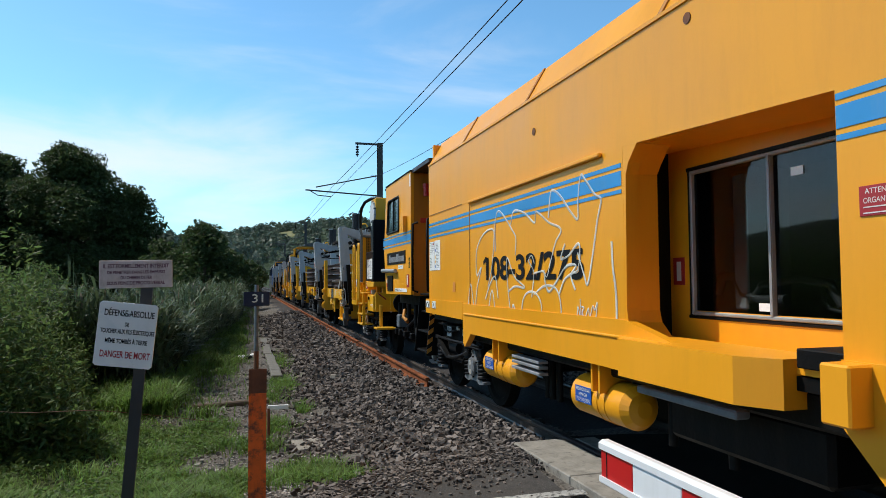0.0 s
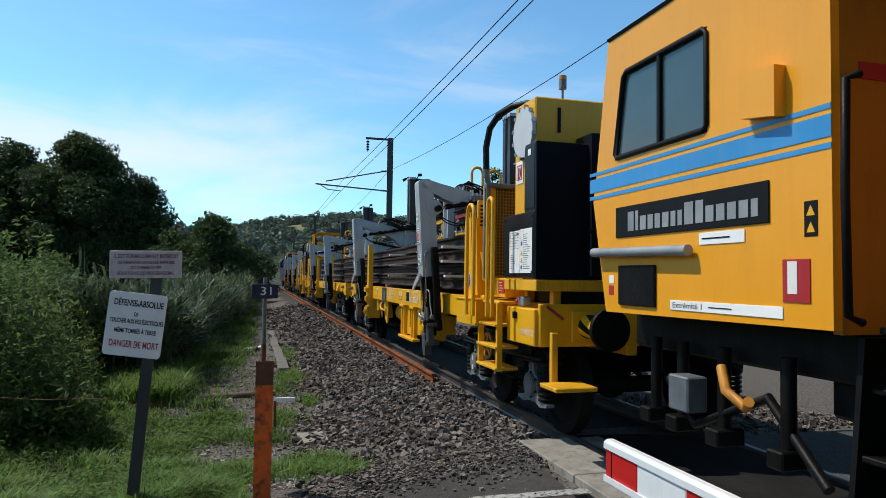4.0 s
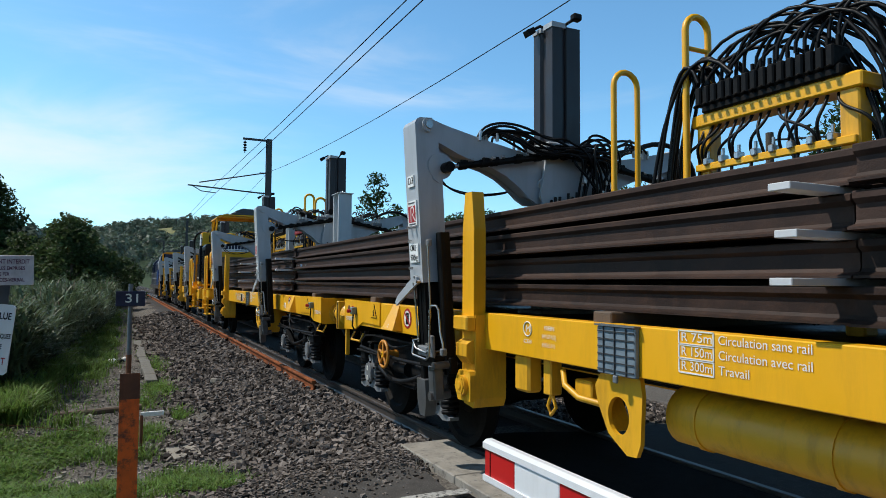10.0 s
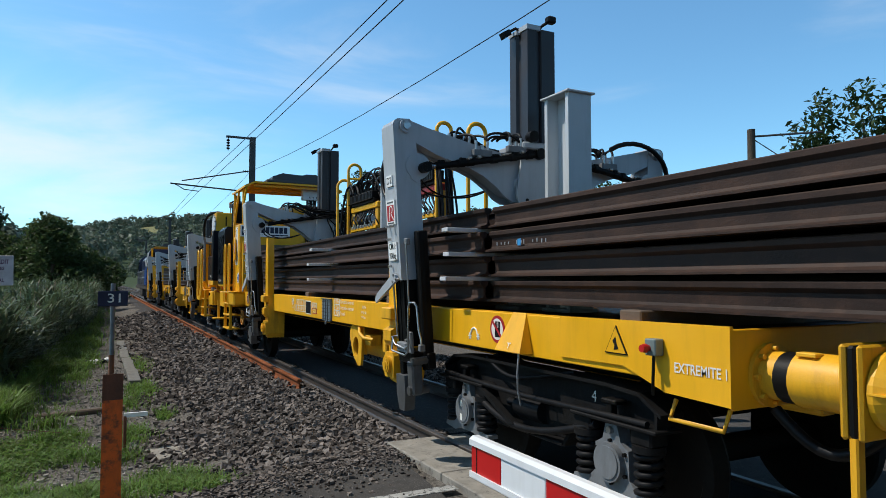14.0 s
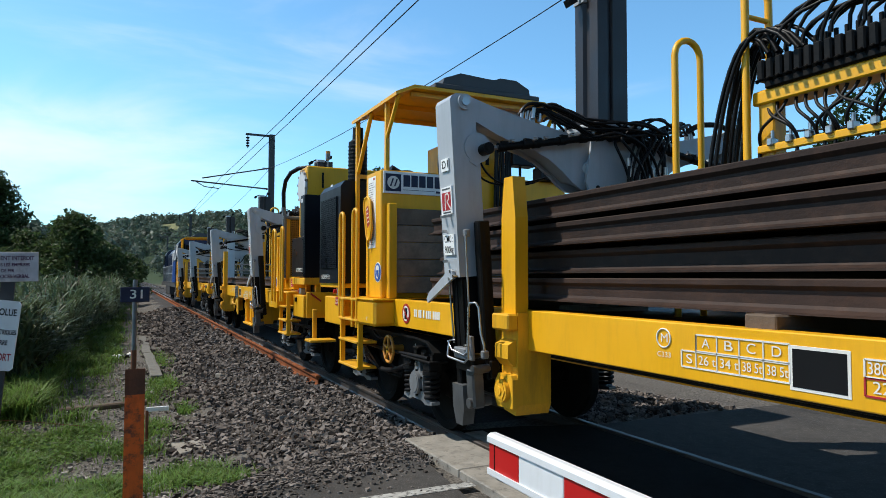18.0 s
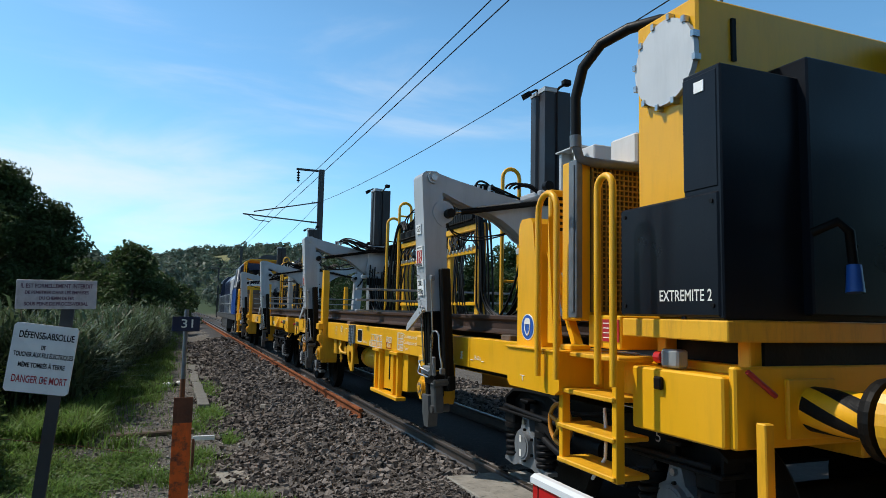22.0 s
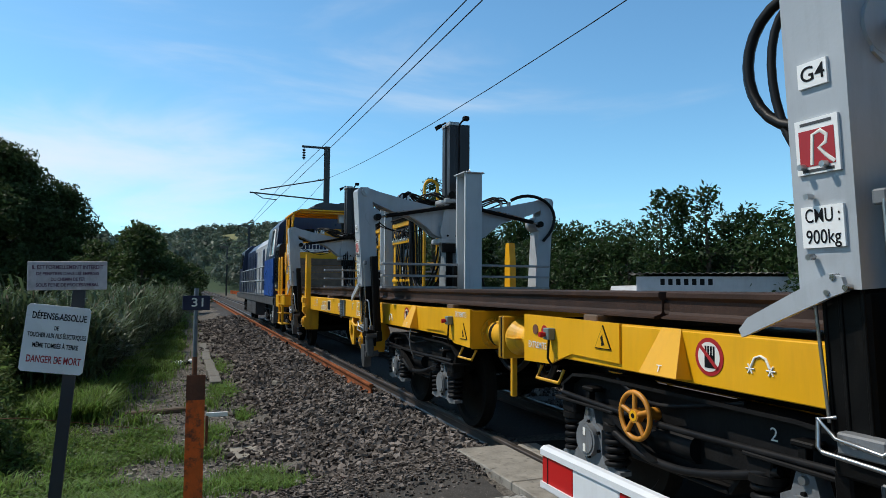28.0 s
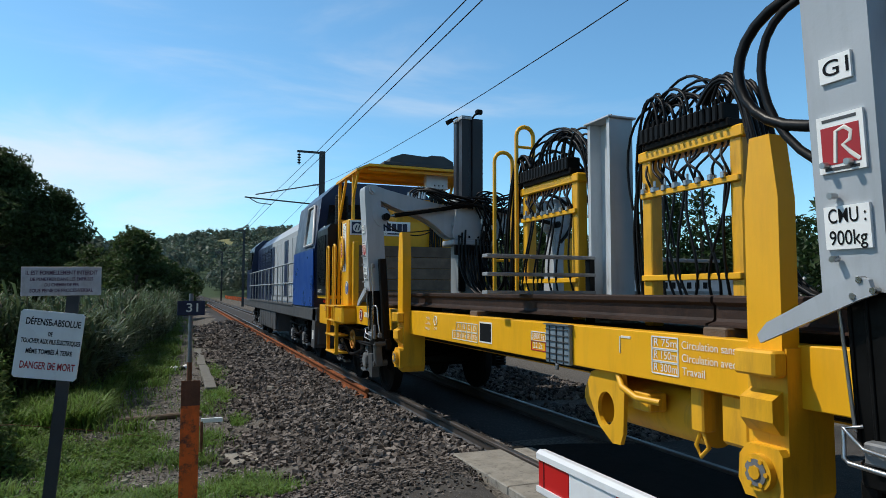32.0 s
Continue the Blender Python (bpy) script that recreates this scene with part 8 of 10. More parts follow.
        for what, ft in tongs:
            r.put(ft.move(lean), what, TONGS if what in ("tongs_arm", "tongs_jaw", "hinge_pin") else BLACKSTEEL, "dark steel rail gripping tongs" if what == "rail_tongs" else "", cm)
        lv = Shape().prism([(-.10, -1.355), (-.085, -1.30), (-.03, -1.285), (.38, -1.475), (.435, -1.53), (.42, -1.565), (-.04, -1.375)], "x", -.16, -.137).move(lean)
        r.put(lv, "bent_lever", GREY, "pale grey bent lever plate", cm)
        for yy, zz in ((.06, -.86), (-.04, -.86), (.04, -.98), (.05, -1.22), (-.05, -1.30), (-.1, -1.34), (-.02, -1.36)):
            r.put(Shape().cyl((-.165, yy, zz), (-.13, yy, zz), .013, 6).move(lean), "stud", CHROME, under=cm)
        # plates on the outer face
        low = .045 if spread > 9 else 0
        for body, zz, w, h, size in ((name, -.45 - low, .13, .10, .085), ("CMU :\n900kg", -1.088 - low * .3, .185, .165, .078)):
            pm = Shape().box(-.1325, -.120, -w / 2, w / 2, zz - h / 2, zz + h / 2).move(lean)
            pp = r.put(pm, "white_plate", WHITE, "white plate with black letters", cm)
            for i, line in enumerate(body.split("\n")):
                tx = writing(line, size, INK, cm, (0, 0, 0), width=w * .82, bold=.0006)
                dz = 0 if "\n" not in body else (.042 if i == 0 else -.042)
                tx.matrix_basis = Matrix.Translation((0, -r.u, 0)) @ lean @ pose(-.134, w * .41, zz + dz, 90, 0, -90)
        em = Shape().box(-.1325, -.120, -.095, .095, -.845 - low, -.625 - low).move(lean)
        r.put(em, "emblem_plate", WHITE, "white plate with a dark red emblem", cm)
        em = Shape().box(-.1340, -.1327, -.078, .078, -.815 - low, -.67 - low).move(lean)
        r.put(em, "red_field", SIGNRED, under=cm)
        for z_ in (-.643 - low, -.831 - low):
            r.put(Shape().box(-.1338, -.1327, -.07, .07, z_ - .007, z_ + .005).move(lean), "writing_bar", MASTGREY2, under=cm)
        em = Shape().tube([(-.1342, .025, -.785), (-.1342, .015, -.665), (-.1342, -.02, -.655), (-.1342, -.045, -.675), (-.1342, -.04, -.705), (-.1342, -.01, -.72), (-.1342, -.04, -.755), (-.1342, -.074, -.785)], .009, 5)
        em.v = [(-.1342 + (x + .1342) * .08, y, z - .025 - low) for x, y, z in em.v]
        em.move(lean)
        r.put(em, "white_sweep", INKWHITE, under=cm)
    hoses(r, u, spread, side)
    return r


def bend(p, q, r_, s_, n=14):
    """A smooth hose from p to q that leaves towards r_ and arrives from s_."""
    p, q, r_, s_ = Vector(p), Vector(q), Vector(r_), Vector(s_)
    out = []
    for i in range(n + 1):
        t = i / n
        out.append(p * (1 - t) ** 3 + r_ * 3 * t * (1 - t) ** 2 + s_ * 3 * t * t * (1 - t) + q * t ** 3)
    return out


def hoses(r, u, seed, side):
    """Hydraulic hoses: a bundle along the arms and round the mast on one face, short bridges over the manifolds on the other."""
    g = random.Random(seed)
    w = lambda a, b: g.uniform(a, b)
    put = lambda pts, rad: r.put(Shape().tube(pts, rad, 7), "arm_hose", RUBBER, "black hydraulic hose")
    f = side
    # bundle from the arms to the mast, drooping here and there
    for s in (-1, 1):
        for i in range(11 if s < 0 else 7):
            a = Vector((s * w(.78, 1.0), u + f * w(.0, .17), 2.93 + w(0, .03)))
            m = Vector((s * w(.36, .55), u + f * w(.18, .34), 2.86 + w(-.05, .13)))
            e = Vector((w(-.10, .34), u + f * w(.25, .40), 2.82 + w(-.06, .12)))
            up = bend(a, m, a + Vector((-s * .08, 0, w(.10, .22))), m + Vector((s * .22, 0, w(.0, .14))), 10)
            on = bend(m, e, m + (m - up[-2]) * 2.5, e + Vector((s * .2, f * .05, w(.0, .10))), 8)
            d = Vector((w(-.02, .42), u + f * w(.26, .36), w(2.26, 2.42)))
            down = bend(e, d, e + Vector((-s * .16, f * .04, w(-.04, .05))), d + Vector((w(-.03, .03), f * .03, .28)), 10)
            put(up + on[1:] + down[1:], .0125)
            if i % 2 == 0:
                q = d + Vector((0, f * .01, .16))
                r.put(Shape().cyl(q, q + Vector((0, 0, .07)), .018, 8), "hose_fitting", CHROME, "bright steel hose fitting")
                r.put(Shape().cyl(a - Vector((0, 0, .04)), a + Vector((-s * .012, 0, .05)), .017, 8), "hose_fitting", CHROME, "bright steel hose fitting")
    for i in range(5):
        a = Vector((w(-.12, .2), u + f * .27, w(2.75, 2.95)))
        e = Vector((w(.25, .55), u + f * .27, w(2.7, 2.9)))
        put(bend(a, e, a + Vector((w(-.1, .1), f * .12, w(.12, .3))), e + Vector((w(-.1, .1), f * .1, w(.1, .26)))), .012)
    # hoses that drop from the mast to the deck
    for i in range(9):
        a = Vector((-.04 + .055 * i, u + f * .30, 2.34))
        e = Vector((.02 + .08 * i + w(-.04, .04), u + f * w(.30, .55), 1.36))
        put(bend(a, e, a + Vector((0, f * .02, -.4)), e + Vector((w(-.1, .1), f * w(0, .2), .35))), .014)
    # manifolds with bright elbows on the other face, bridged over the arm
    y = u - f * .15
    for x, z in ((-.74, 2.80), (-.36, 2.87), (.42, 2.86), (.80, 2.79)) if seed < 10 else ():
        b = Shape().box(x - .10, x + .10, min(y, y - f * .06), max(y, y - f * .06), z - .035, z + .03, .006)
        r.put(b, "manifold", BOXGREY, "grey steel hose manifold")
        for q in (-.065, 0, .06):
            a = Vector((x + q, y - f * .03, z + .03))
            t = Vector((x + q - (.10 if x < 0 else -.10) * (abs(x) > .5) * (1 - abs(q) * 4), u + f * w(-.02, .10), 2.965 + .10 * (.8 - abs(x))))
            if q:
                r.put(Shape().cyl(a, a + Vector((0, 0, .085)), .015, 8), "hose_fitting", CHROME, "bright steel hose fitting")
                put(bend(a + Vector((0, 0, .08)), t, a + Vector((0, 0, .16)), t + Vector((0, -f * .06, .05))), .0125)
            else:
                r.put(Shape().cyl(a, a + Vector((0, 0, .045)), .02, 6), "hose_fitting", CHROME, "bright steel hose fitting")
    for i in range(4):
        a = Vector((-.62 + .05 * i, u - f * w(-.05, .1), 2.97))
        e = Vector((-.26 + .02 * i, u - f * w(.1, .2), 2.90))
        put(bend(a, e, a + Vector((.05, 0, w(.06, .14))), e + Vector((-.10, 0, w(.06, .16)))), .013)
    r.put(Shape().cyl((-.20, u - f * .19, 3.0), (-.20, u - f * .27, 3.0), .055, 16), "guide_roller", BLACKSTEEL, "black guide roller")
    # slack hoses under the arm
    for i in range(2):
        a = Vector((-1.28, u + w(.0, .2), 2.62 - .05 * i))
        e = Vector((-.50 + .1 * i, u + w(.1, .25), 2.50 + .03 * i))
        put(bend(a, e, a + Vector((.12, .1, w(-.32, -.12))), e + Vector((-.25, .05, w(-.20, -.05)))), .009)
    # thick loops outside the columns
    for k, rr in ((0, .026), (1, .020)):
        h = Shape().tube(bend((-1.36, u + .13, 2.93 - .05 * k), (-1.42, u + .14, 2.30 - .2 * k), (-1.40, u + (.86 if f > 0 else .66) - .16 * k, 3.06), (-1.44, u + (.80 if f > 0 else .60) - .2 * k, 2.30)), rr, 8)
        r.put(h, "column_hose", RUBBER, "thick black looped hose")
    h = Shape().tube(bend((.85, u - .16, 2.98), (1.42, u - .18, 2.35), (1.3, u - .2, 3.25), (1.95, u - .2, 2.85)), .026, 8)
    r.put(h, "column_hose", RUBBER, "thick black looped hose")


def gantry(o, u0, u1, group, red=False, fall=1):
    """Yellow gate-shaped frame that carries valve blocks and bundles of hoses; fall: the end over which they drop."""
    c = (u0 + u1) / 2 + o
    r = Ride("hose_gantry", c, "yellow frame with valve blocks and black hose bundles", "hose frame", group)
    a, b = u0 + o, u1 + o
    fr = r.put(Shape().box(-.13, -.01, a - .06, a + .06, 1.31, 2.84, .01), "frame_post", YELLOW_WORN, "yellow frame post")
    r.put(Shape().box(-.13, -.01, b - .06, b + .06, 1.31, 2.84, .01), "frame_post", YELLOW_WORN, under=fr)
    bm_ = Shape().box(-.15, .05, a - .09, b + .09, 2.74, 2.83, .01)
    r.put(bm_, "top_beam", YELLOW if not red else REDBEAM, "", fr)
    for z in (1.72, 2.44):
        r.put(Shape().box(-.16, -.12, a - .05, b + .05, z - .025, z + .025, .006), "cross_bar", YELLOW, under=fr)
    n = int((b - a) / .066)
    v = Shape().box(-.17, .02, a + .02, b - .02, 2.83, 2.90, .01)
    for i in range(n):
        u = a + .05 + .066 * i
        v.box(-.19, -.02, u, u + .052, 2.88, 3.02, .01)
        v.cyl((-.10, u + .026, 3.02), (-.10, u + .026, 3.09), .014, 6)
        v.cyl((-.17, u + .026, 2.90), (-.215, u + .026, 2.87), .014, 6)
    r.put(v, "valve_block", BLACKSTEEL, "row of black hydraulic valves", fr)
    g = random.Random(int(u0 * 10) + int(o))
    end = b if fall > 0 else a
    for i in range(n):
        for d in (0, 1):
            u = a + .076 + .066 * i
            if d and i % 3:
                continue
            e = end + fall * g.uniform(.14, .32)
            x = -.10 + g.uniform(-.05, .05)
            xe = .04 + g.uniform(-.14, .16)
            lift = g.uniform(.22, .52)
            low = g.choice((1.36, 1.5, 2.0, 2.35, 1.4))
            h = Shape().tube(bend((x, u, 3.06 - .12 * d), (xe, e - fall * g.uniform(0, .15), low), (x - .03, u - fall * .03, 3.10 + lift), (xe, e + fall * g.uniform(.1, .35), 3.2 + lift * .9)), .013, 5)
            r.put(h, "hydraulic_hose", RUBBER, "black hydraulic hose", fr)
    h = Shape()
    for i in range(n):
        u = a + .076 + .066 * i
        q = u + g.uniform(-.3, .3)
        h.tube(bend((-.10, u, 2.76), (-.13, q, 2.47), (-.16, u, 2.6), (-.2, q, 2.62)), .011, 5)
        if i % 2:
            h.tube(bend((-.14, q, 2.42), (-.05, q + g.uniform(-.25, .25), 1.36), (-.2, q, 2.0), (-.2, q + g.uniform(-.4, .4), 1.7)), .012, 5)
    r.put(h, "drop_hose", RUBBER, "black hoses dropping to the deck", fr)
    for i in range(0, n, 2):
        u = a + .09 + .066 * i
        fi = Shape().box(-.18, -.11, u - .02, u + .02, 2.45, 2.50, .006)
        fi.cyl((-.145, u, 2.50), (-.145, u, 2.55), .012, 6)
        r.put(fi, "hose_fitting", CHROME, under=fr)
    return r


def hose_drape(o, ug, uc, group):
    """Thick bundle of hoses from the end of a valve frame down to the deck and up to a crane."""
    r = Ride("hose_drape", (ug + uc) / 2 + o, "thick hanging bundle of black hydraulic hoses", "hoses", group)
    g = random.Random(int(ug * 7) + int(o))
    d = 1 if uc > ug else -1
    for i in range(11):
        x, e = -.12 + g.uniform(-.10, .14), g.uniform(-.10, .10)
        a = (x, ug - d * g.uniform(.05, .45) + o, 3.04)
        m = (x - .03 + g.uniform(-.05, .05), ug + d * (.26 + .7 * e) + o, 1.75 + g.uniform(-.2, .2))
        q = (-.28 + .05 * i, uc - d * .2 + o - .1, 2.25 + g.uniform(-.1, .3))
        up = bend(a, m, (a[0], ug + d * .05 + o, 3.62 + g.uniform(-.1, .1)), (m[0], ug + d * (.24 + .7 * e) + o, 2.5))
        low = bend(m, q, (m[0], ug + d * (.36 + e) + o, 1.36 - .05 * g.random()), (q[0] - .08, uc - d * .25 + o, 1.40))
        r.put(Shape().tube(up + low[1:], .015, 5), "hose", RUBBER)
    return r


def gantry_hoop(o, u, x0, x1, top, rungs=()):
    r = Ride("hoop_rail", u + o, "bent yellow tube hoop beside a hose frame", "handrail", "hoop rails")
    r.put(loop_rail(x0, x1, r.u, 1.31, top, .026, "x"), "tube", YELLOW)
    for z in rungs:
        r.put(Shape().cyl((x0, r.u, z), (x1, r.u, z), .018, 8), "rung", YELLOW)
    return r


def h_post(o, u, top, group):
    """Free-standing grey H-beam with a cap plate."""
    r = Ride("support_post", u + o, "light grey H-section support post", "post", group)
    u = r.u
    x0, x1, xm = -.21, .05, -.08
    p = [(x0, u - .18), (x1, u - .18), (x1, u - .135), (xm + .012, u - .125), (xm + .012, u + .125), (x1, u + .135), (x1, u + .18), (x0, u + .18), (x0, u + .135), (xm - .012, u + .125),
         (xm - .012, u - .125), (x0, u - .135)]
    r.put(Shape().prism(p, "z", 1.31, top), "beam", POSTGREY)
    r.put(Shape().box(x0 - .03, x1 + .03, u - .21, u + .21, top, top + .018, .004), "cap_plate", POSTGREY)
    for q in (-.05, .05):
        r.put(Shape().tube(arc((-.10, u + q - .035, top + .018), (-.10, u + q + .035, top + .018), .05, 6), .011, 5), "lifting_eye", CHROME)
    r.put(Shape().box(-.06, .0, u - .03, u + .03, top + .018, top + .05, .008), "cap_bolt", CHROME)
    r.put(Shape().box(x0 - .03, x1 + .03, u - .21, u + .21, 1.31, 1.34, .004), "foot_plate", GREY)
    return r


def fence_bars(o, u, group):
    """Flat bars that reach across the wagon on both sides of a support post."""
    for x0, x1 in ((-1.38, -.235), (.075, 1.29)):
        r = Ride("bar_rack", u + o, "low rack of flat galvanised bars across the wagon", "rack", group)
        u_ = r.u
        for z in (1.61, 1.775, 1.94):
            b = Shape().box(x0, x1, u_ - .055, u_ + .055, z - .032, z, .004)
            for k in range(4):
                x = x0 + .16 + (x1 - x0 - .3) * k / 3
                b.cyl((x, u_ - .064, z - .016), (x, u_ - .05, z - .016), .011, 6)
            r.put(b, "bar", GALVLIGHT, "flat galvanised bar")
        xi = x1 - .03 if x0 < 0 else x0 + .03
        r.put(Shape().box(xi - .03, xi + .03, u_ - .04, u_ + .04, 1.31, 1.94, .006), "upright", BLACKSTEEL)


def rail_stack(o, layers, group):
    """Loaded rails that lie across both wagons of a unit."""
    r = Ride("rail_load", 28 + o, "stack of rusty brown rails with spacers" if layers > 1 else "single layer of rusty brown rails", "rails", group)
    g = random.Random(9 + int(o))
    out = rail_outline(1.0)
    segs = ((16.45, 21.02, -1.03), (21.06, 31.5, -.96), (31.56, 35.75, -1.02), (35.8, 40.84, -.97)) if layers > 1 else ((15.95, 26.2, -.98), (26.25, 33.5, -1.0), (33.56, 41.1, -.97))
    cache = {}
    for k in range(layers):
        z = 1.424 + .207 * k if layers > 1 else 1.405
        for j, (a, b, x0) in enumerate(segs):
            for c in range(9):
                x = x0 + .17 * c + g.uniform(-.012, .012) + (.03 if k % 2 else 0)
                ka = (j, k % 3)
                if ka not in cache:
                    e = .18 * (k % 3) * (1 if layers > 1 else 0)
                    s = Shape().prism([(p, q) for p, q in out], "y", a - r.u + o + e * (j == 0), b - r.u + o - e * (j == len(segs) - 1))
                    ob = s.done("rail", RAILBROWN, r.ob)
                    cache[ka] = ob.data
                else:
                    ob = new("rail", cache[ka])
                    ob.parent = r.ob
                ob.location = (x, 0, z)
        if layers > 1 and k > 0:
            # long strip added to stop daylight showing between the layers
            r.put(Shape().box(-.26, -.16, 16.9 + o, 40.4 + o, z - .0345, z - .0005, .003), "daylight_stop", BEARER, "long strip added between the rail layers to block daylight")
            for u in (17.04, 21.16, 31.67, 35.80):
                q = u + g.uniform(-.03, .03) + o
                r.put(Shape().box(-1.37 + g.uniform(-.03, .03), .9, q - .055, q + .055, z - .0345, z - .0005, .003), "spacer", WHITEGREY, "pale flat spacer bar")
    for u in (16.6, 19.2, 22.6, 26.9, 29.7, 33.4, 36.7, 39.8):
        r.put(Shape().box(-1.13, 1.13, u - .09 + o, u + .09 + o, 1.31, 1.404 if layers < 2 else 1.423, .008), "bearer", BEARER, "worn timber bearer")
    if layers > 1:
        # chalk marks and a blue paint spot on the outer web
        for k in range(13):
            q = 31.36 - .056 * k + o + g.uniform(-.012, .012)
            if k in (4, 8):
                continue
            r.put(Shape().box(-1.012, -1.009, q - .006, q + .005, 1.88 + g.uniform(0, .012), 1.908 + g.uniform(0, .012)), "chalk_mark", GALVLIGHT)
        r.put(Shape().box(-1.0125, -1.0095, 31.02 + o, 31.065 + o, 1.872, 1.925, .001), "blue_paint_spot", STRIPE)
    return r


def electric_cabinet(o, u):
    r = Ride("control_cabinet", u + o, "light grey electrical control cabinet", "cabinet")
    u = r.u
    r.put(Shape().box(-.27, .21, u - .16, u + .16, 2.72, 3.24, .012), "body", WHITEGREY)
    r.put(Shape().prism([(-.02, 2.86), (.08, 2.86), (.03, 2.96)], "y", u - .168, u - .162), "warning_triangle", HANDWHEEL)
    r.put(Shape().box(-.215, -.19, u - .17, u - .16, 2.98, 3.04), "latch", INK)
    r.put(Shape().box(-.2, .1, u - .1, u + .1, 1.31, 2.72, .01), "pedestal", MIDGREY)
    s = Shape().cyl((-.36, u, 3.10), (-.36, u, 3.18), .03, 8)
    s.lathe([(3.18, .045), (3.25, .045), (3.28, .02), (3.28, .001)], (-.36, u, 0), "z", 10)
    r.put(s, "lamp", WHITE)
    return r


def build_units():
    for n, (o, names, layers) in enumerate(((0.0, ("D4", "D3", "D2", "D1"), 4), (UNIT, ("G3", "G4", "G1", "G2"), 1))):
        frame_wagon_a(o, "rail wagons")
        frame_wagon_b(o, "rail wagons")
        for i, (u, name) in enumerate(zip((17.72, 24.66, 32.25, 39.40), names)):
            crane(o, u - ((.09, .05, 0, .19) if n == 0 else (.05, .05, 0, .05))[i], name, 10 * n + i, (1, -1, 1, -1)[i])
        for base in (0.0, 14.75):
            gantry(o, 19.45 + base, 20.46 + base, "hose gantries", red=(n == 0), fall=1)
            h_post(o, 21.06 + base, 3.24, "support posts")
            gantry(o, 21.61 + base, 22.68 + base, "hose gantries", fall=-1)
            back_ = .17 if base else 0
            gantry_hoop(o, 18.64 + base, -.15, .09, 3.44, (2.0,))
            if n == 0:
                gantry_hoop(o, 19.36 + base, -.20, .01, 3.60, (3.2,))
            gantry_hoop(o, 22.78 + base, -.19, .04, 3.60, (3.2, 3.35))
            gantry_hoop(o, 23.60 + base - back_, -.17, .09, 3.42, (2.0,))
        for ug, uc in ((22.78, 24.66), (19.38, 17.72), (37.53, 39.40), (34.13, 32.25)):
            hose_drape(o, ug, uc, "hose drapes")
        h_post(o, 31.62, 3.30 if n == 0 else 3.25, "support posts")
        h_post(o, 17.01, 3.30, "support posts")
        electric_cabinet(o, 16.62)
        rail_stack(o, layers, "rail loads")
        if n:
            for u in (21.14, 31.70, 35.89):
                fence_bars(o, u, "bar racks")


build_units()


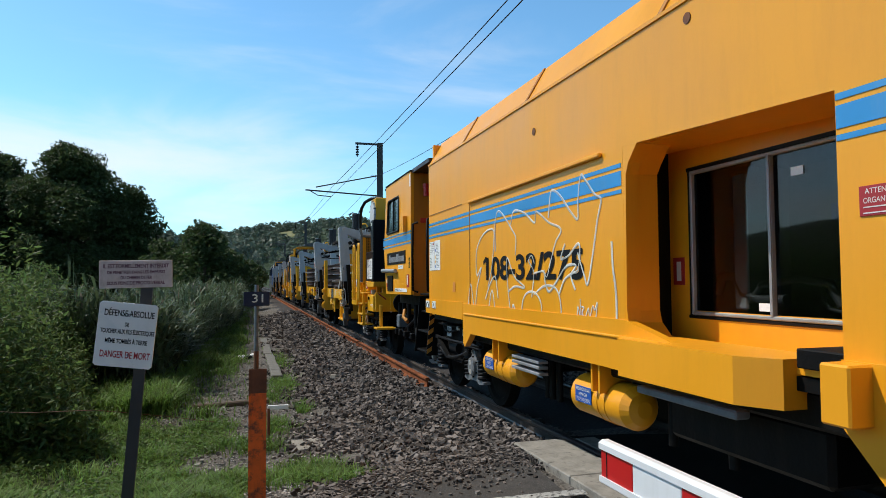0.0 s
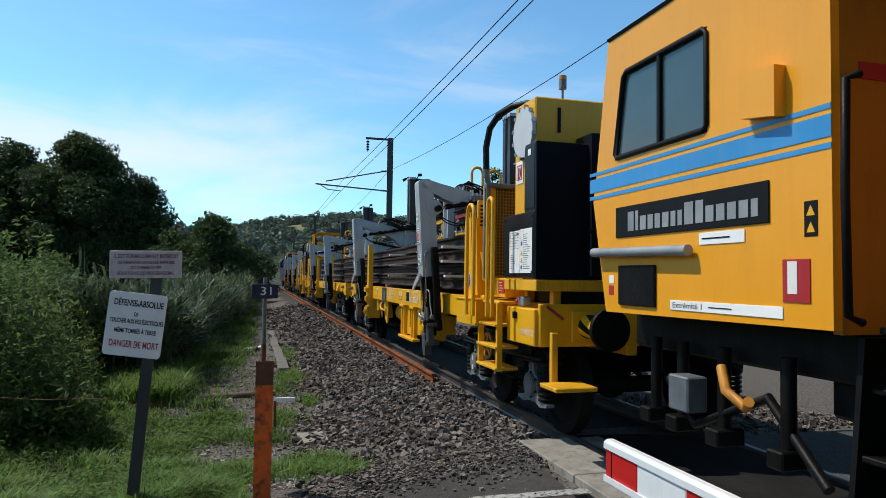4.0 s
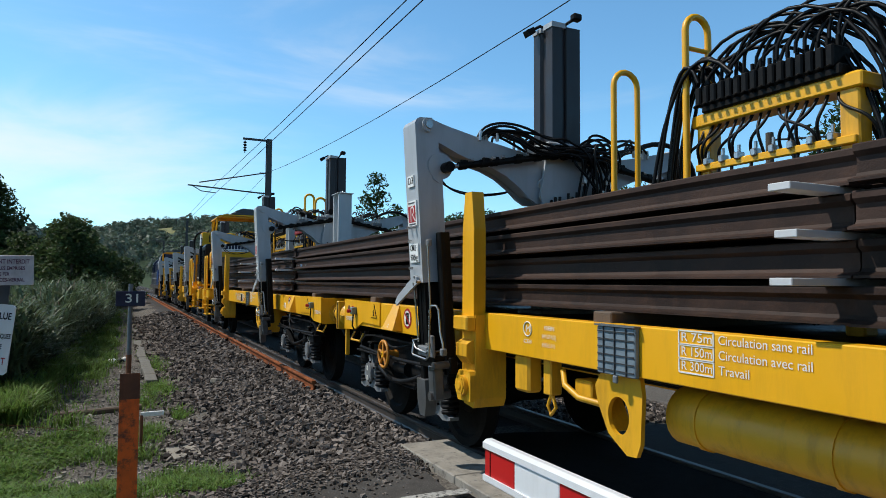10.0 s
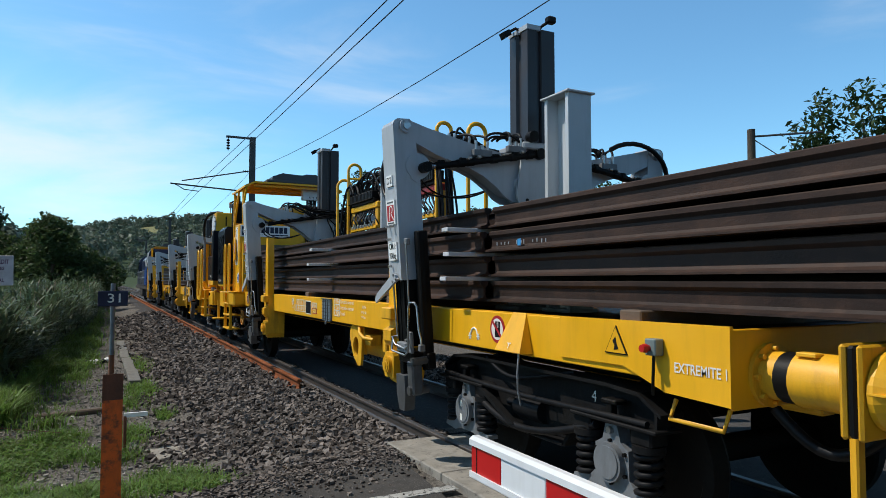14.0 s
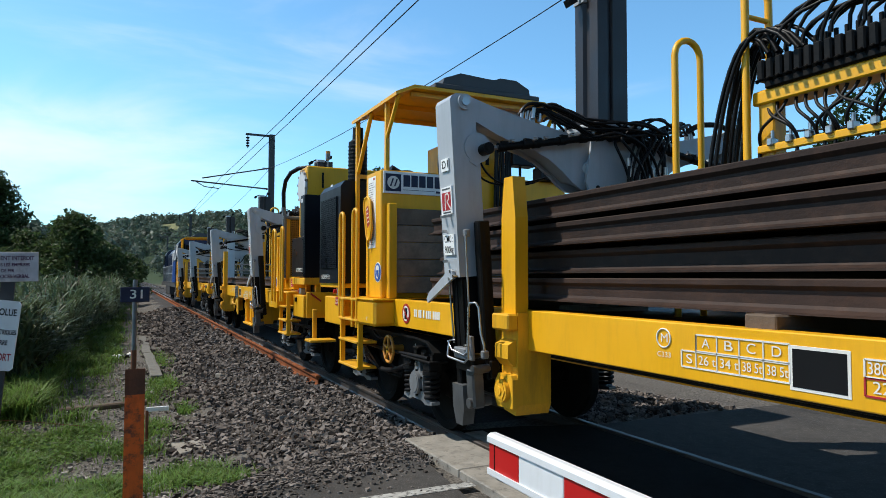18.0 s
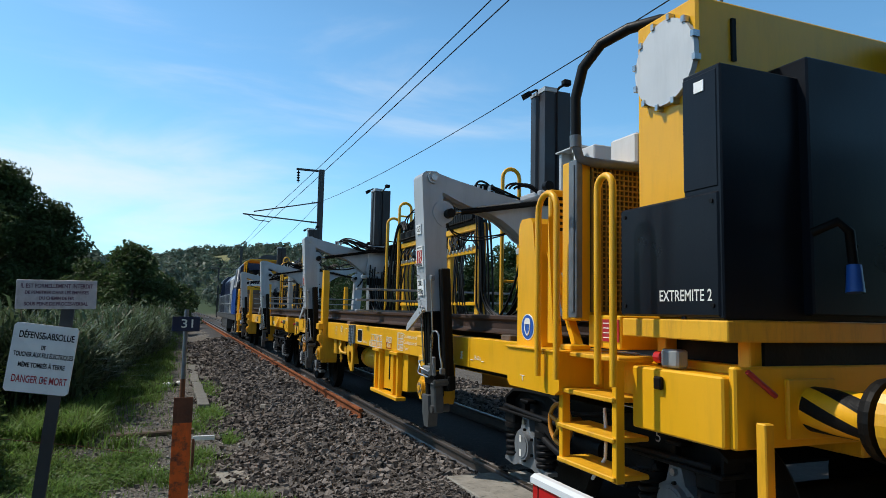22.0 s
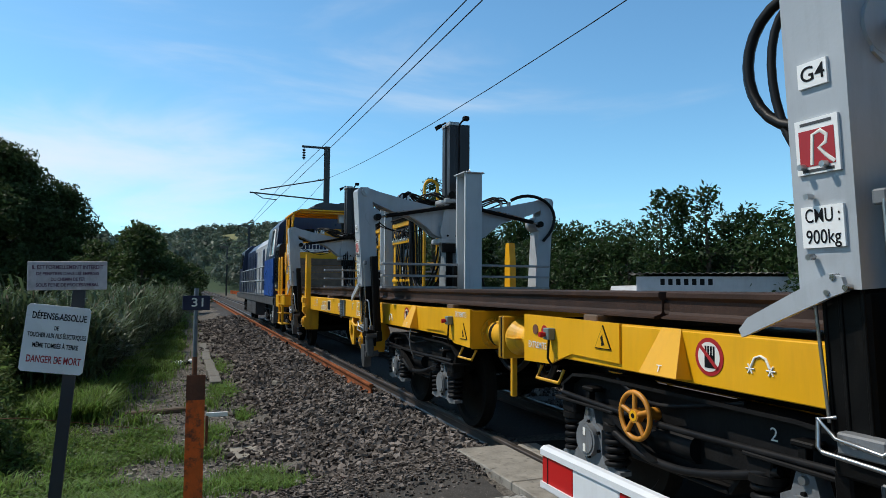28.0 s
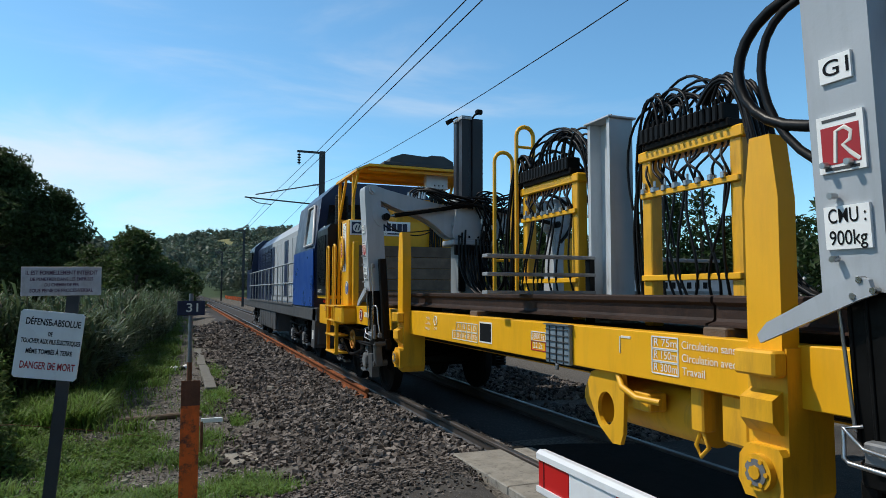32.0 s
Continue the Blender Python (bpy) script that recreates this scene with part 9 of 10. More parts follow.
# ---- the track machine at the head ----
def build_machine():
    r = Ride("track_machine", 3.0, "orange-yellow track maintenance machine with blue stripes and white graffiti", "rail vehicle")
    X = -1.36
    a, b = -9.0, 9.36
    # body shell round the window recess, which spans 2.35 to 4.1
    def wall(u0, u1, z0, z1, name="side_panel"):
        return r.put(Shape().box(X, X + .06, u0, u1, z0, z1), name, ORANGE)
    wall(4.1, b, 1.32, 3.30)
    r.put(Shape().prism([(4.1, 2.545), (4.1, 3.30), (2.33, 3.30), (2.33, 2.45)], "x", X, X + .06), "side_panel", ORANGE)
    wall(a, 2.33, 1.22, 3.30)
    r.put(Shape().prism([(7.76, 1.32), (7.74, .84), (7.68, .80), (7.45, 0.97), (4.32, .96), (3.05, .93), (3.05, 1.16), (3.4, 1.17), (4.1, 1.32)], "x", X - .012, X + .06), "skirt", ORANGE, "lower skirt panel")
    r.put(Shape().prism([(9.36, 1.335), (9.53, 1.335), (9.53, 1.15), (9.50, 1.135), (7.77, 1.12), (7.77, 1.335)], "x", X - .01, X + .06), "low_panel", ORANGE)
    r.put(Shape().prism([(X - .012, 4.12), (X - .14, 3.98), (X - .14, 2.87), (X - .02, 2.66), (X + .3, 2.66), (X + .3, 4.12)], "z", .955, 1.205), "recess_shelf", ORANGE, "protruding shelf under the window recess")
    r.put(Shape().box(X - .14, X + .05, 2.18, 2.335, .97, 1.235, .01), "step_panel", ORANGE)
    r.put(Shape().prism([(2.335, 1.24), (2.335, .94), (1.85, .45), (-1.0, .45), (-1.0, 1.24)], "x", X - .012, X + .05), "front_skirt", ORANGE)
    # roof with its slanted edge
    prof = [(X, 3.30), (X + .20, 3.64), (X + .6, 3.68), (0, 3.71), (1.0, 3.68), (1.36, 3.30)]
    r.put(Shape().prism(prof, "y", a, b), "roof", ORANGE, "bevelled orange-yellow roof")
    r.put(Shape().box(1.30, 1.36, a, b, 1.1, 3.3), "far_wall", ORANGE)
    r.put(Shape().box(X + .06, 1.3, b - .06, b, 1.1, 3.6), "end_wall", ORANGE)
    r.put(Shape().box(X + .06, 1.3, a, b - .06, 1.05, 1.12), "floor_plate", BLACKSTEEL)
    seam = Shape().box(X - .012, X, a, 9.36, 3.285, 3.31)
    r.put(seam, "gutter", ORANGE)
    s = Shape()
    for u in (7.7, 5.75, 3.6, 1.6):
        s.prism([(X - .008, 3.31), (X + .192, 3.65), (X + .20, 3.635), (X + .004, 3.30)], "y", u, u + .05)
    r.put(s, "roof_seam", ORANGESHADE)
    s = Shape().box(X - .006, X, 7.48, 7.50, 1.2, 2.55)
    s.box(X - .006, X, 4.55, 7.50, 2.545, 2.56)
    s.box(X - .006, X, 7.78, 9.35, 2.545, 2.557)
    r.put(s, "panel_seam", ORANGESHADE)
    r.put(Shape().box(X - .024, X, 4.1, 7.70, 1.185, 1.205, .005), "lower_moulding", ORANGE)
    r.put(Shape().box(X - .035, X, 4.38, 7.47, 2.52, 2.555, .008), "rain_strip", ORANGE)
    for u in (5.6, 3.35):
        h = Shape().cyl((X - .006, u, 2.98 if u > 5 else 3.18), (X + .01, u, 2.98 if u > 5 else 3.18), .035, 12)
        r.put(h, "vent_hole", RUST)
    # stripes
    for u0, u1 in ((7.505, 9.36), (4.12, 7.475), (a, 2.325)):
        for z0, z1 in ((2.40, 2.43), (2.27, 2.375), (2.215, 2.242)):
            r.put(Shape().box(X - .004, X, u0, u1, z0, z1), "blue_stripe", STRIPE)
    # recess: rounded jambs, back wall, sliding window
    rc = Shape()
    rc.prism([(4.1, 2.56), (4.1, 1.17), (3.90, 1.17), (4.06, 1.30), (4.08, 1.40), (4.065, 2.34), (4.03, 2.42), (3.92, 2.535), (3.88, 2.56)], "x", X + .001, X + .10)
    rc.box(X + .06, X + .27, 4.085, 4.115, 1.17, 2.56)
    rc.prism([(4.09, 1.17), (3.90, 1.17), (4.06, 1.30), (4.09, 1.40)], "x", X + .1, X + .27)
    rc.prism([(4.09, 2.34), (4.03, 2.42), (3.9, 2.56), (4.09, 2.56)], "x", X + .1, X + .27)
    r.put(rc, "recess_jamb", ORANGE, "chamfered jamb of the window recess")
    # black plates stand in for the shade inside the gap
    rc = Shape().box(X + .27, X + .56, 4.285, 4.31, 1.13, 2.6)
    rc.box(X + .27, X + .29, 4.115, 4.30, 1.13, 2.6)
    r.put(rc, "recess_gap_shade", BLACKSTEEL, "black plates painting the shaded gap beside the cab wall")
    r.put(Shape().box(X + .06, X + .30, 2.295, 2.329, 1.17, 2.46), "recess_return", ORANGE)
    # black box added in place of the shaded void above the step panel
    r.put(Shape().box(X + .02, X + .40, 2.34, 2.62, 1.168, 1.262, .006), "recess_void_shade", BLACKSTEEL)
    r.put(Shape().prism([(2.33, 2.453), (4.3, 2.55), (4.3, 2.58), (2.33, 2.483)], "x", X + .06, X + .56), "recess_head", ORANGE)
    r.put(Shape().box(X + .06, X + .56, 2.33, 4.3, 1.13, 1.165), "recess_floor", ORANGE)
    k = X + .50
    bw = Shape().box(k, k + .04, 4.02, 4.275, 1.17, 2.56)
    r.put(bw, "recess_wall", ORANGE)
    for z0, z1 in ((1.17, 1.38), (2.37, 2.56)):
        r.put(Shape().box(k, k + .04, 2.40, 4.02, z0, z1), "recess_wall", ORANGE)
    wf = Shape()
    for u0, u1, z0, z1 in ((2.6, 4.015, 1.35, 1.375), (2.6, 4.015, 2.345, 2.37), (3.99, 4.015, 1.36, 2.36), (3.25, 3.28, 1.36, 2.36), (2.6, 2.63, 1.36, 2.36)):
        wf.box(k - .02, k + .02, u0, u1, z0, z1, .006)
    win = r.put(wf, "sliding_window", GALVLIGHT, "aluminium framed sliding window")
    ga = Shape()
    for u0, u1, z0, z1 in ((2.5, 4.06, 1.325, 1.35), (2.5, 4.06, 2.37, 2.40), (4.015, 4.045, 1.34, 2.38)):
        ga.box(k - .012, k + .01, u0, u1, z0, z1, .006)
    r.put(ga, "rubber_seal", RUBBER, "black rubber window seal", win)
    r.put(Shape().box(k - .026, k - .02, 3.25, 3.27, 1.38, 2.35), "middle_bar", GALVLIGHT, "bare aluminium bar", win)
    gl = r.put(Shape().box(k + .008, k + .012, 2.6, 4.0, 1.37, 2.36), "pane", GLASS, under=win)
    gl.visible_shadow = False
    for pts, rad in (([(3.92, 1.5), (3.86, 1.62), (3.74, 1.62), (3.66, 1.50), (3.5, 1.46), (3.3, 1.47)], .034), ([(3.6, 1.44), (3.5, 1.56), (3.2, 1.60), (2.98, 1.57), (2.9, 1.44)], .026)):
        r.put(Shape().tube([(k + .13, u, z) for u, z in pts], rad, 10), "cab_hose", MASTGREY2, "grey hose behind the window")
    r.put(Shape().box(k + .10, k + .13, 3.60, 3.72, 1.4, 2.3, .01), "cab_post", WHITEGREY, "pale panel inside the cab")
    r.put(Shape().box(k + .40, k + .75, 2.5, 3.1, 1.2, 1.62, .05), "cab_seat", BLACKSTEEL)
    r.put(Shape().tube([(k + .22 + .05 * math.sin(q * .5236), 2.95 + .16 * math.cos(q * .5236), 1.52 + .11 * math.sin(q * .5236)) for q in range(13)], .014, 6), "steering_wheel", MASTGREY2)
    r.put(Shape().box(k + .30, k + .33, 2.98, 3.12, 1.95, 2.05, .004), "blue_display", SIGNBLUE, "small blue panel in the cab")
    r.put(Shape().box(k + .002, k + .005, 3.02, 3.11, 2.20, 2.25), "window_label", WHITE, under=win)
    r.put(Shape().box(k + .002, k + .005, 3.30, 3.39, 1.40, 1.45), "window_label", WHITE, under=win)
    r.put(Shape().box(k + 1.0, k + 1.05, 2.0, 4.2, 1.12, 2.6), "cab_partition", CABGREY)
    for u in (2.0, 4.16):
        r.put(Shape().box(k + .06, k + 1.0, u, u + .04, 1.12, 2.5), "cab_side", CABGREY)
    r.put(Shape().box(k + .05, k + 1.0, 2.0, 4.2, 1.12, 1.2), "cab_floor", DARK)
    r.put(Shape().box(k + .04, k + 1.0, 2.0, 4.2, 2.46, 2.5), "cab_ceiling", CABGREY)
    p = plate(r, k, 4.17, 1.66, .13, .2, SIGNRED, "extinguisher_sign", "red fire extinguisher sign")
    r.put(Shape().box(k - .009, k - .0065, 4.14, 4.19, 1.59, 1.73), "white_sign_mark", INKWHITE, under=p)
    p = plate(r, X, 2.1, 1.93, .24, .13, SIGNRED, "red_warning_plate", "red warning plate with white writing")
    r.text("ATTENTION", .034, INKWHITE, X - .0075, 2.19, 1.97, width=.18)
    r.text("ORGANES", .034, INKWHITE, X - .0075, 2.2, 1.93, width=.13)
    bars(r, p, X - .0075, 2.1, 1.89, .2, .05, 2, INKWHITE, 2)
    # machine number and graffiti
    r.text("108-32/275", .335, INK, X - .005, 7.01, 1.715, width=2.24, bold=.009)
    r.put(Shape().prism([(6.90, 1.862), (6.935, 1.862), (7.005, 1.815), (7.005, 1.78), (6.92, 1.812)], "x", X - .007, X - .004), "figure_flag", INK)

    def spray(rad, *pts):
        """A flat sprayed line through the given places."""
        p = [Vector((0, u + .05 if u < 6.9 else 6.95 + (u - 6.9) * .81, z)) for u, z in pts]
        p = [p[0]] + p + [p[-1]]
        line = []
        for a_, b_, c_, d_ in zip(p, p[1:], p[2:], p[3:]):
            for n in range(5):
                t = n / 5
                line.append(((b_ * 2) + (c_ - a_) * t + (a_ * 2 - b_ * 5 + c_ * 4 - d_) * t * t + (b_ * 3 - a_ - c_ * 3 + d_) * t ** 3) / 2)
        line.append(p[-1])
        g = Shape().tube(line, rad, 6)
        g.v = [(X - .004 + x * .12, y, z) for x, y, z in g.v]
        r.put(g, "graffiti_stroke", SPRAY, "white sprayed graffiti line")
    spray(.013, (6.90, 1.39), (6.75, 1.56), (6.59, 1.64), (6.51, 1.41))
    spray(.013, (7.68, 0.98), (7.65, 1.29), (7.53, 1.56), (7.36, 1.26), (7.24, 1.52), (7.06, 1.75), (7.25, 1.66), (7.25, 1.95), (6.96, 2.12), (6.64, 2.15), (6.63, 1.98), (6.70, 1.72), (6.82, 1.53))
    spray(.012, (6.58, 1.91), (6.58, 2.19), (6.50, 2.33), (6.33, 2.27), (6.11, 2.11), (6.01, 2.02), (6.03, 1.85))
    spray(.012, (6.14, 2.16), (6.05, 2.29), (5.78, 2.24), (5.56, 2.13), (5.52, 2.23), (5.26, 2.11), (5.02, 2.03), (5.13, 1.92), (5.24, 1.74), (5.31, 1.63), (5.39, 1.68), (5.59, 1.66))
    spray(.013, (5.26, 2.15), (5.22, 2.33), (5.17, 2.38), (5.02, 2.31), (4.84, 2.16), (4.72, 2.09), (4.71, 2.24), (4.66, 2.43), (4.58, 2.38), (4.44, 2.25), (4.35, 2.20), (4.41, 2.05), (4.47, 1.85), (4.57, 1.57), (4.63, 1.64), (4.73, 1.82))
    spray(.011, (6.90, 0.98), (6.69, 1.50), (6.55, 0.97))
    spray(.012, (6.23, 1.48), (6.04, 1.54), (5.80, 1.53), (6.06, 1.64), (6.25, 1.83), (6.23, 1.53), (6.14, 1.23), (6.10, 1.36), (5.99, 1.20), (5.98, 0.97))
    spray(.012, (5.59, 1.47), (5.35, 1.55), (5.14, 1.53), (5.05, 1.42), (5.04, 1.24), (5.08, 1.13), (5.01, 1.20), (4.92, 1.27), (4.87, 1.02))
    spray(.011, (5.64, 1.44), (5.59, 1.67), (5.70, 1.78), (5.63, 1.83), (5.57, 1.75))
    spray(.014, (5.37, 1.69), (5.33, 1.55), (5.26, 1.50), (5.13, 1.58), (4.94, 1.71), (4.76, 1.72), (4.85, 1.65), (4.97, 1.60), (5.07, 1.48))
    spray(.014, (4.95, 1.90), (5.03, 1.78), (4.87, 1.81), (4.73, 1.89), (4.69, 1.84), (4.73, 1.68), (4.85, 1.64), (4.78, 1.52))
    spray(.008, (4.75, 1.29), (4.74, 1.39), (4.69, 1.29), (4.70, 1.45))
    spray(.008, (4.68, 1.39), (4.64, 1.38), (4.67, 1.34), (4.62, 1.31), (4.57, 1.38), (4.55, 1.31), (4.50, 1.40), (4.47, 1.37), (4.43, 1.43), (4.47, 1.25))
    spray(.015, (4.21, 1.88), (4.20, 1.70), (4.16, 1.49), (4.16, 1.22))
    spray(.011, *[(5.65 + .225 * math.cos(a_ * .5236), 1.335 + .16 * math.sin(a_ * .5236)) for a_ in range(13)])
    data_sheets(r, X, 9.05, 1.955, .55, .42)
    for u, nm in ((9.40, "towing_plate"), (9.07, "weight_plate")):
        q = plate(r, X - .011, u, 1.262, .19, .1, WHITE, nm, "small white plate with black marks")
        if nm == "towing_plate":
            r.put(Shape().tube([(X - .019, u + g_, 1.262 + h_) for g_, h_ in ((-.055, -.01), (-.04, .015), (0, .024), (.04, .015), (.055, -.01))], .006, 5), "black_bow", INK, under=q)
            for g_ in (-.06, .06):
                for t_ in (0, 1.05, 2.1):
                    c_, s_ = .024 * math.cos(t_), .024 * math.sin(t_)
                    r.put(Shape().tube([(X - .019, u + g_ - c_, 1.245 - s_), (X - .019, u + g_ + c_, 1.245 + s_)], .004, 4), "black_star", INK, under=q)
        else:
            r.put(Shape().tube([(X - .019, u + g_, 1.255 + h_) for g_, h_ in ((.03, -.03), (.03, .02), (0, .024), (0, -.01), (0, .024), (-.03, .02), (-.03, -.03))], .003, 4), "black_sketch", INK, under=q)
            r.text("max.", .03, INK, X - .0185, u + .085, 1.293, width=.05, under=q)
            r.text("920mm", .03, INK, X - .0185, u - .005, 1.228, width=.075, under=q)
    for u, z, w_, h_, words in ((9.115, .885, .19, .155, ("920mm", "-1.80 m-")), (8.46, .90, .085, .085, ("M",))):
        q = plate(r, -1.13, u, z, w_, h_, WHITEGREY, "frame_plate", "grey plate with black figures on the dark frame", t=.004)
        for n_, line in enumerate(words):
            r.text(line, .045, INK, -1.1355, u + w_ * .4, z + (.03 - .07 * n_ if len(words) > 1 else 0), width=w_ * .8, under=q)
    r.put(Shape().cyl((-1.16, 8.66, .95), (-1.12, 8.66, .95), .03, 16), "round_lamp", WHITE, "small round pale lamp")
    plate(r, X, 8.13, 1.52, .1, .12, FADED, "faded_patch")
    # tanks and gear under the floor
    for u0, u1 in ((7.22, 6.33), (5.05, 4.22)):
        t = Shape().cyl((X + .22, u0, .655), (X + .22, u1 + .08, .655), .165, 24)
        t.lathe([(u1 + .08, .165), (u1 + .02, .12), (u1, .06), (u1, .001)], (X + .22, 0, .655), "y", 24)
        t.lathe([(u0, .165), (u0 + .05, .12), (u0 + .07, .001)], (X + .22, 0, .655), "y", 24)
        tk = r.put(t, "air_tank", ORANGE, "orange-yellow air tank under the frame")
        for u in (u0 - .42, u1 + .30):
            r.put(Shape().cyl((X + .22, u - .012, .655), (X + .22, u + .012, .655), .17, 24), "tank_strap", ORANGE, under=tk)
            r.put(Shape().box(X + .02, X + .3, u - .012, u + .012, .74, .96), "tank_bracket", ORANGE, under=tk)
        pl = plate(r, X + .056, u0 - .22, .68, .26, .13, SIGNBLUE, "blue_plate", "blue plate with white writing", tk)
        for n, line in enumerate(("RESERVOIR D'AIR", "A PURGER", "TOUS LES JOURS")):
            r.text(line, .038, INKWHITE, X + .0485, u0 - .11 - (.04 if n == 1 else 0), .72 - .04 * n, width=.22 if n != 1 else .14, under=tk)
    for z in (.83, .78, .72):
        r.put(Shape().box(X + .06, X + .16, 5.70, 6.36, z - .015, z + .015, .005), "step_tread", GALVLIGHT, "ribbed aluminium step tread")
    r.put(Shape().box(X - .02, X + .08, 3.0, 3.95, .84, .89, .01), "light_bar", GALV, "steel light bar under the shelf")
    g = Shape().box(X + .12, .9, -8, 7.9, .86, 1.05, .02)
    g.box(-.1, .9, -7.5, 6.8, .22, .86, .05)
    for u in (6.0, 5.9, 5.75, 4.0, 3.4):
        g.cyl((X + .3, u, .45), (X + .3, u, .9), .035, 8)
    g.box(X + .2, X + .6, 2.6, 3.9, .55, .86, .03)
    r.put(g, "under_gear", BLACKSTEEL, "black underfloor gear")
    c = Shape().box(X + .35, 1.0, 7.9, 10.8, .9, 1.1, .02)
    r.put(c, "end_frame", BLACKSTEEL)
    # steps and vestibule between body and cab
    v = Shape().box(X + .06, X + .34, 9.7, 10.38, .50, .53, .006)
    for z in (.83, 1.13):
        v.box(X + .08 + .06 * (z > 1), X + .42, 9.7, 10.38, z - .03, z, .006)
    v.box(X + .1, X + .5, 9.5, 10.3, 1.375, 1.405, .006)
    sd = r.put(v, "entry_step", BLACKSTEEL, "black grated entry steps")
    for u in (9.68, 10.4):
        r.put(Shape().prism([(X + .03, .48), (X + .12, 1.35), (X + .3, 1.35), (X + .42, .48)], "y", u - .015, u + .015), "step_side", BLACKSTEEL, under=sd)
    for i in range(6):
        hz = Shape().prism([(X + .034 + .013 * i, .50 + .14 * i), (X + .042 + .013 * i, .57 + .14 * i), (X + .12 + .013 * i, .62 + .14 * i), (X + .112 + .013 * i, .55 + .14 * i)], "y", 9.659, 9.663)
        r.put(hz, "hazard_mark", HANDWHEEL, under=sd)
    # the door's shade is painted in with the darker orange
    r.put(Shape().box(X + .5, X + .56, 9.35, 10.42, 1.12, 3.36), "vestibule_door", ORANGESHADE, "vestibule door in orange darkened for shade")
    r.put(Shape().box(X, 1.3, 9.37, 10.40, 3.36, 3.42), "vestibule_roof", MASTSTEEL, "dark roof plate over the vestibule")
    r.put(Shape().box(X + .2, X + .5, 9.35, 10.42, 1.10, 1.14), "vestibule_floor", BLACKSTEEL)
    for u, x in ((10.36, X + .03), (9.44, X + .03)):
        gr_ = Shape().tube([(x + .05, u, 2.55), (x - .03, u, 2.52), (x - .04, u, 2.0), (x - .03, u, 1.45), (x + .05, u, 1.42)], .02, 8)
        r.put(gr_, "grab_rail", BLACKSTEEL, "black bent grab rail")
    r.put(Shape().box(X + .52, X + .68, 10.32, 10.418, 2.33, 2.45, .01), "door_lamp", MIDGREY)
    # rear cab
    cw = X - .02
    cu0, cu1 = 10.42, 12.45
    # opening for the window is left between frame pieces
    body = Shape()
    body.prism([(cu0, 1.38), (cu1, 1.36), (cu1 + .2, 2.2), (cu1 + .14, 2.47), (cu0, 2.47)], "x", cw, cw + .05)
    body.prism([(cu0, 3.10), (cu1 + .03, 3.10), (cu1 - .03, 3.42), (cu0, 3.40)], "x", cw, cw + .05)
    body.prism([(cu0, 2.47), (11.29, 2.47), (11.29, 3.10), (cu0, 3.10)], "x", cw, cw + .05)
    body.prism([(12.33, 2.47), (cu1 + .14, 2.47), (cu1 + .03, 3.10), (12.2, 3.10)], "x", cw, cw + .05)
    cb = r.put(body, "cab_side", ORANGE)
    # darker orange paints the shade on the wall facing the vestibule
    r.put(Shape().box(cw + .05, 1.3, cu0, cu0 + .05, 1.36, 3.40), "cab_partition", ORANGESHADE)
    r.put(Shape().prism([(cu0, 3.40), (cu1 - .03, 3.42), (cu1 - .2, 3.50), (cu0, 3.52)], "x", cw + .45, 1.2), "cab_roof", ORANGE)
    r.put(Shape().prism([(cw - .02, 3.405), (cw + .45, 3.47), (cw + .47, 3.45), (cw, 3.385)], "y", cu0 - .02, cu1 - .03), "roof_edge", MASTSTEEL, "dark roof edge of the cab")
    r.put(Shape().prism([(cu1, 1.36), (cu1 + .2, 2.2), (cu1 - .03, 3.42), (cu1 - .07, 3.42), (cu1 + .16, 2.2), (cu1 - .04, 1.36)], "x", cw + .05, 1.3), "cab_end", GLASSDARK)
    wf = Shape()
    q = [(11.32, 2.485), (12.29, 2.485), (12.32, 2.51), (12.21, 3.06), (12.17, 3.09), (11.32, 3.09), (11.29, 3.06), (11.29, 2.51), (11.32, 2.485)]
    wf.tube([(cw - .002, u, z) for u, z in q], .02, 6)
    wf.box(cw - .014, cw + .02, 11.75, 11.785, 2.49, 3.09, .006)
    w = r.put(wf, "cab_window", INK, "black framed cab window")
    r.put(Shape().prism([(11.29, 2.48), (12.32, 2.48), (12.2, 3.09), (11.29, 3.09)], "x", cw + .012, cw + .018), "pane", GLASSTEAL, under=w)
    for u, z, w_, h_, m_ in ((12.37, 1.52, .07, .07, SIGNRED), (12.37, 1.60, .07, .06, WHITE), (10.54, 1.90, .08, .17, INK), (10.47, 3.25, .07, .2, WHITE)):
        plate(r, cw, u, z, w_, h_, m_, "small_label", "small safety label", t=.003)
    for z in (1.86, 1.94):
        r.put(Shape().prism([(10.515, z - .025), (10.565, z - .025), (10.54, z + .025)], "x", cw - .0045, cw - .003), "yellow_mark", YELLOW)
    r.put(Shape().box(X + .14, X + .32, 10.412, 10.42, 2.55, 2.63), "partition_label", SIGNRED, "dark red label on the vestibule wall")
    lm = Shape().cyl((X + .22, 10.34, 2.98), (X + .22, 10.34, 3.12), .045, 12)
    lm.cyl((X + .22, 10.34, 3.12), (X + .22, 10.34, 3.18), .055, 12)
    r.put(lm, "red_beacon", RED, "small red beacon in the vestibule")
    for z0, z1 in ((2.40, 2.425), (2.27, 2.375), (2.215, 2.242)):
        r.put(Shape().box(cw - .004, cw, cu0, 12.7, z0, z1), "blue_stripe", STRIPE)
    nb = r.put(Shape().box(cw - .01, cw, 10.8, 12.3, 1.90, 2.12, .004), "name_board", INK, "black board with pale lettering bars")
    u = 12.13
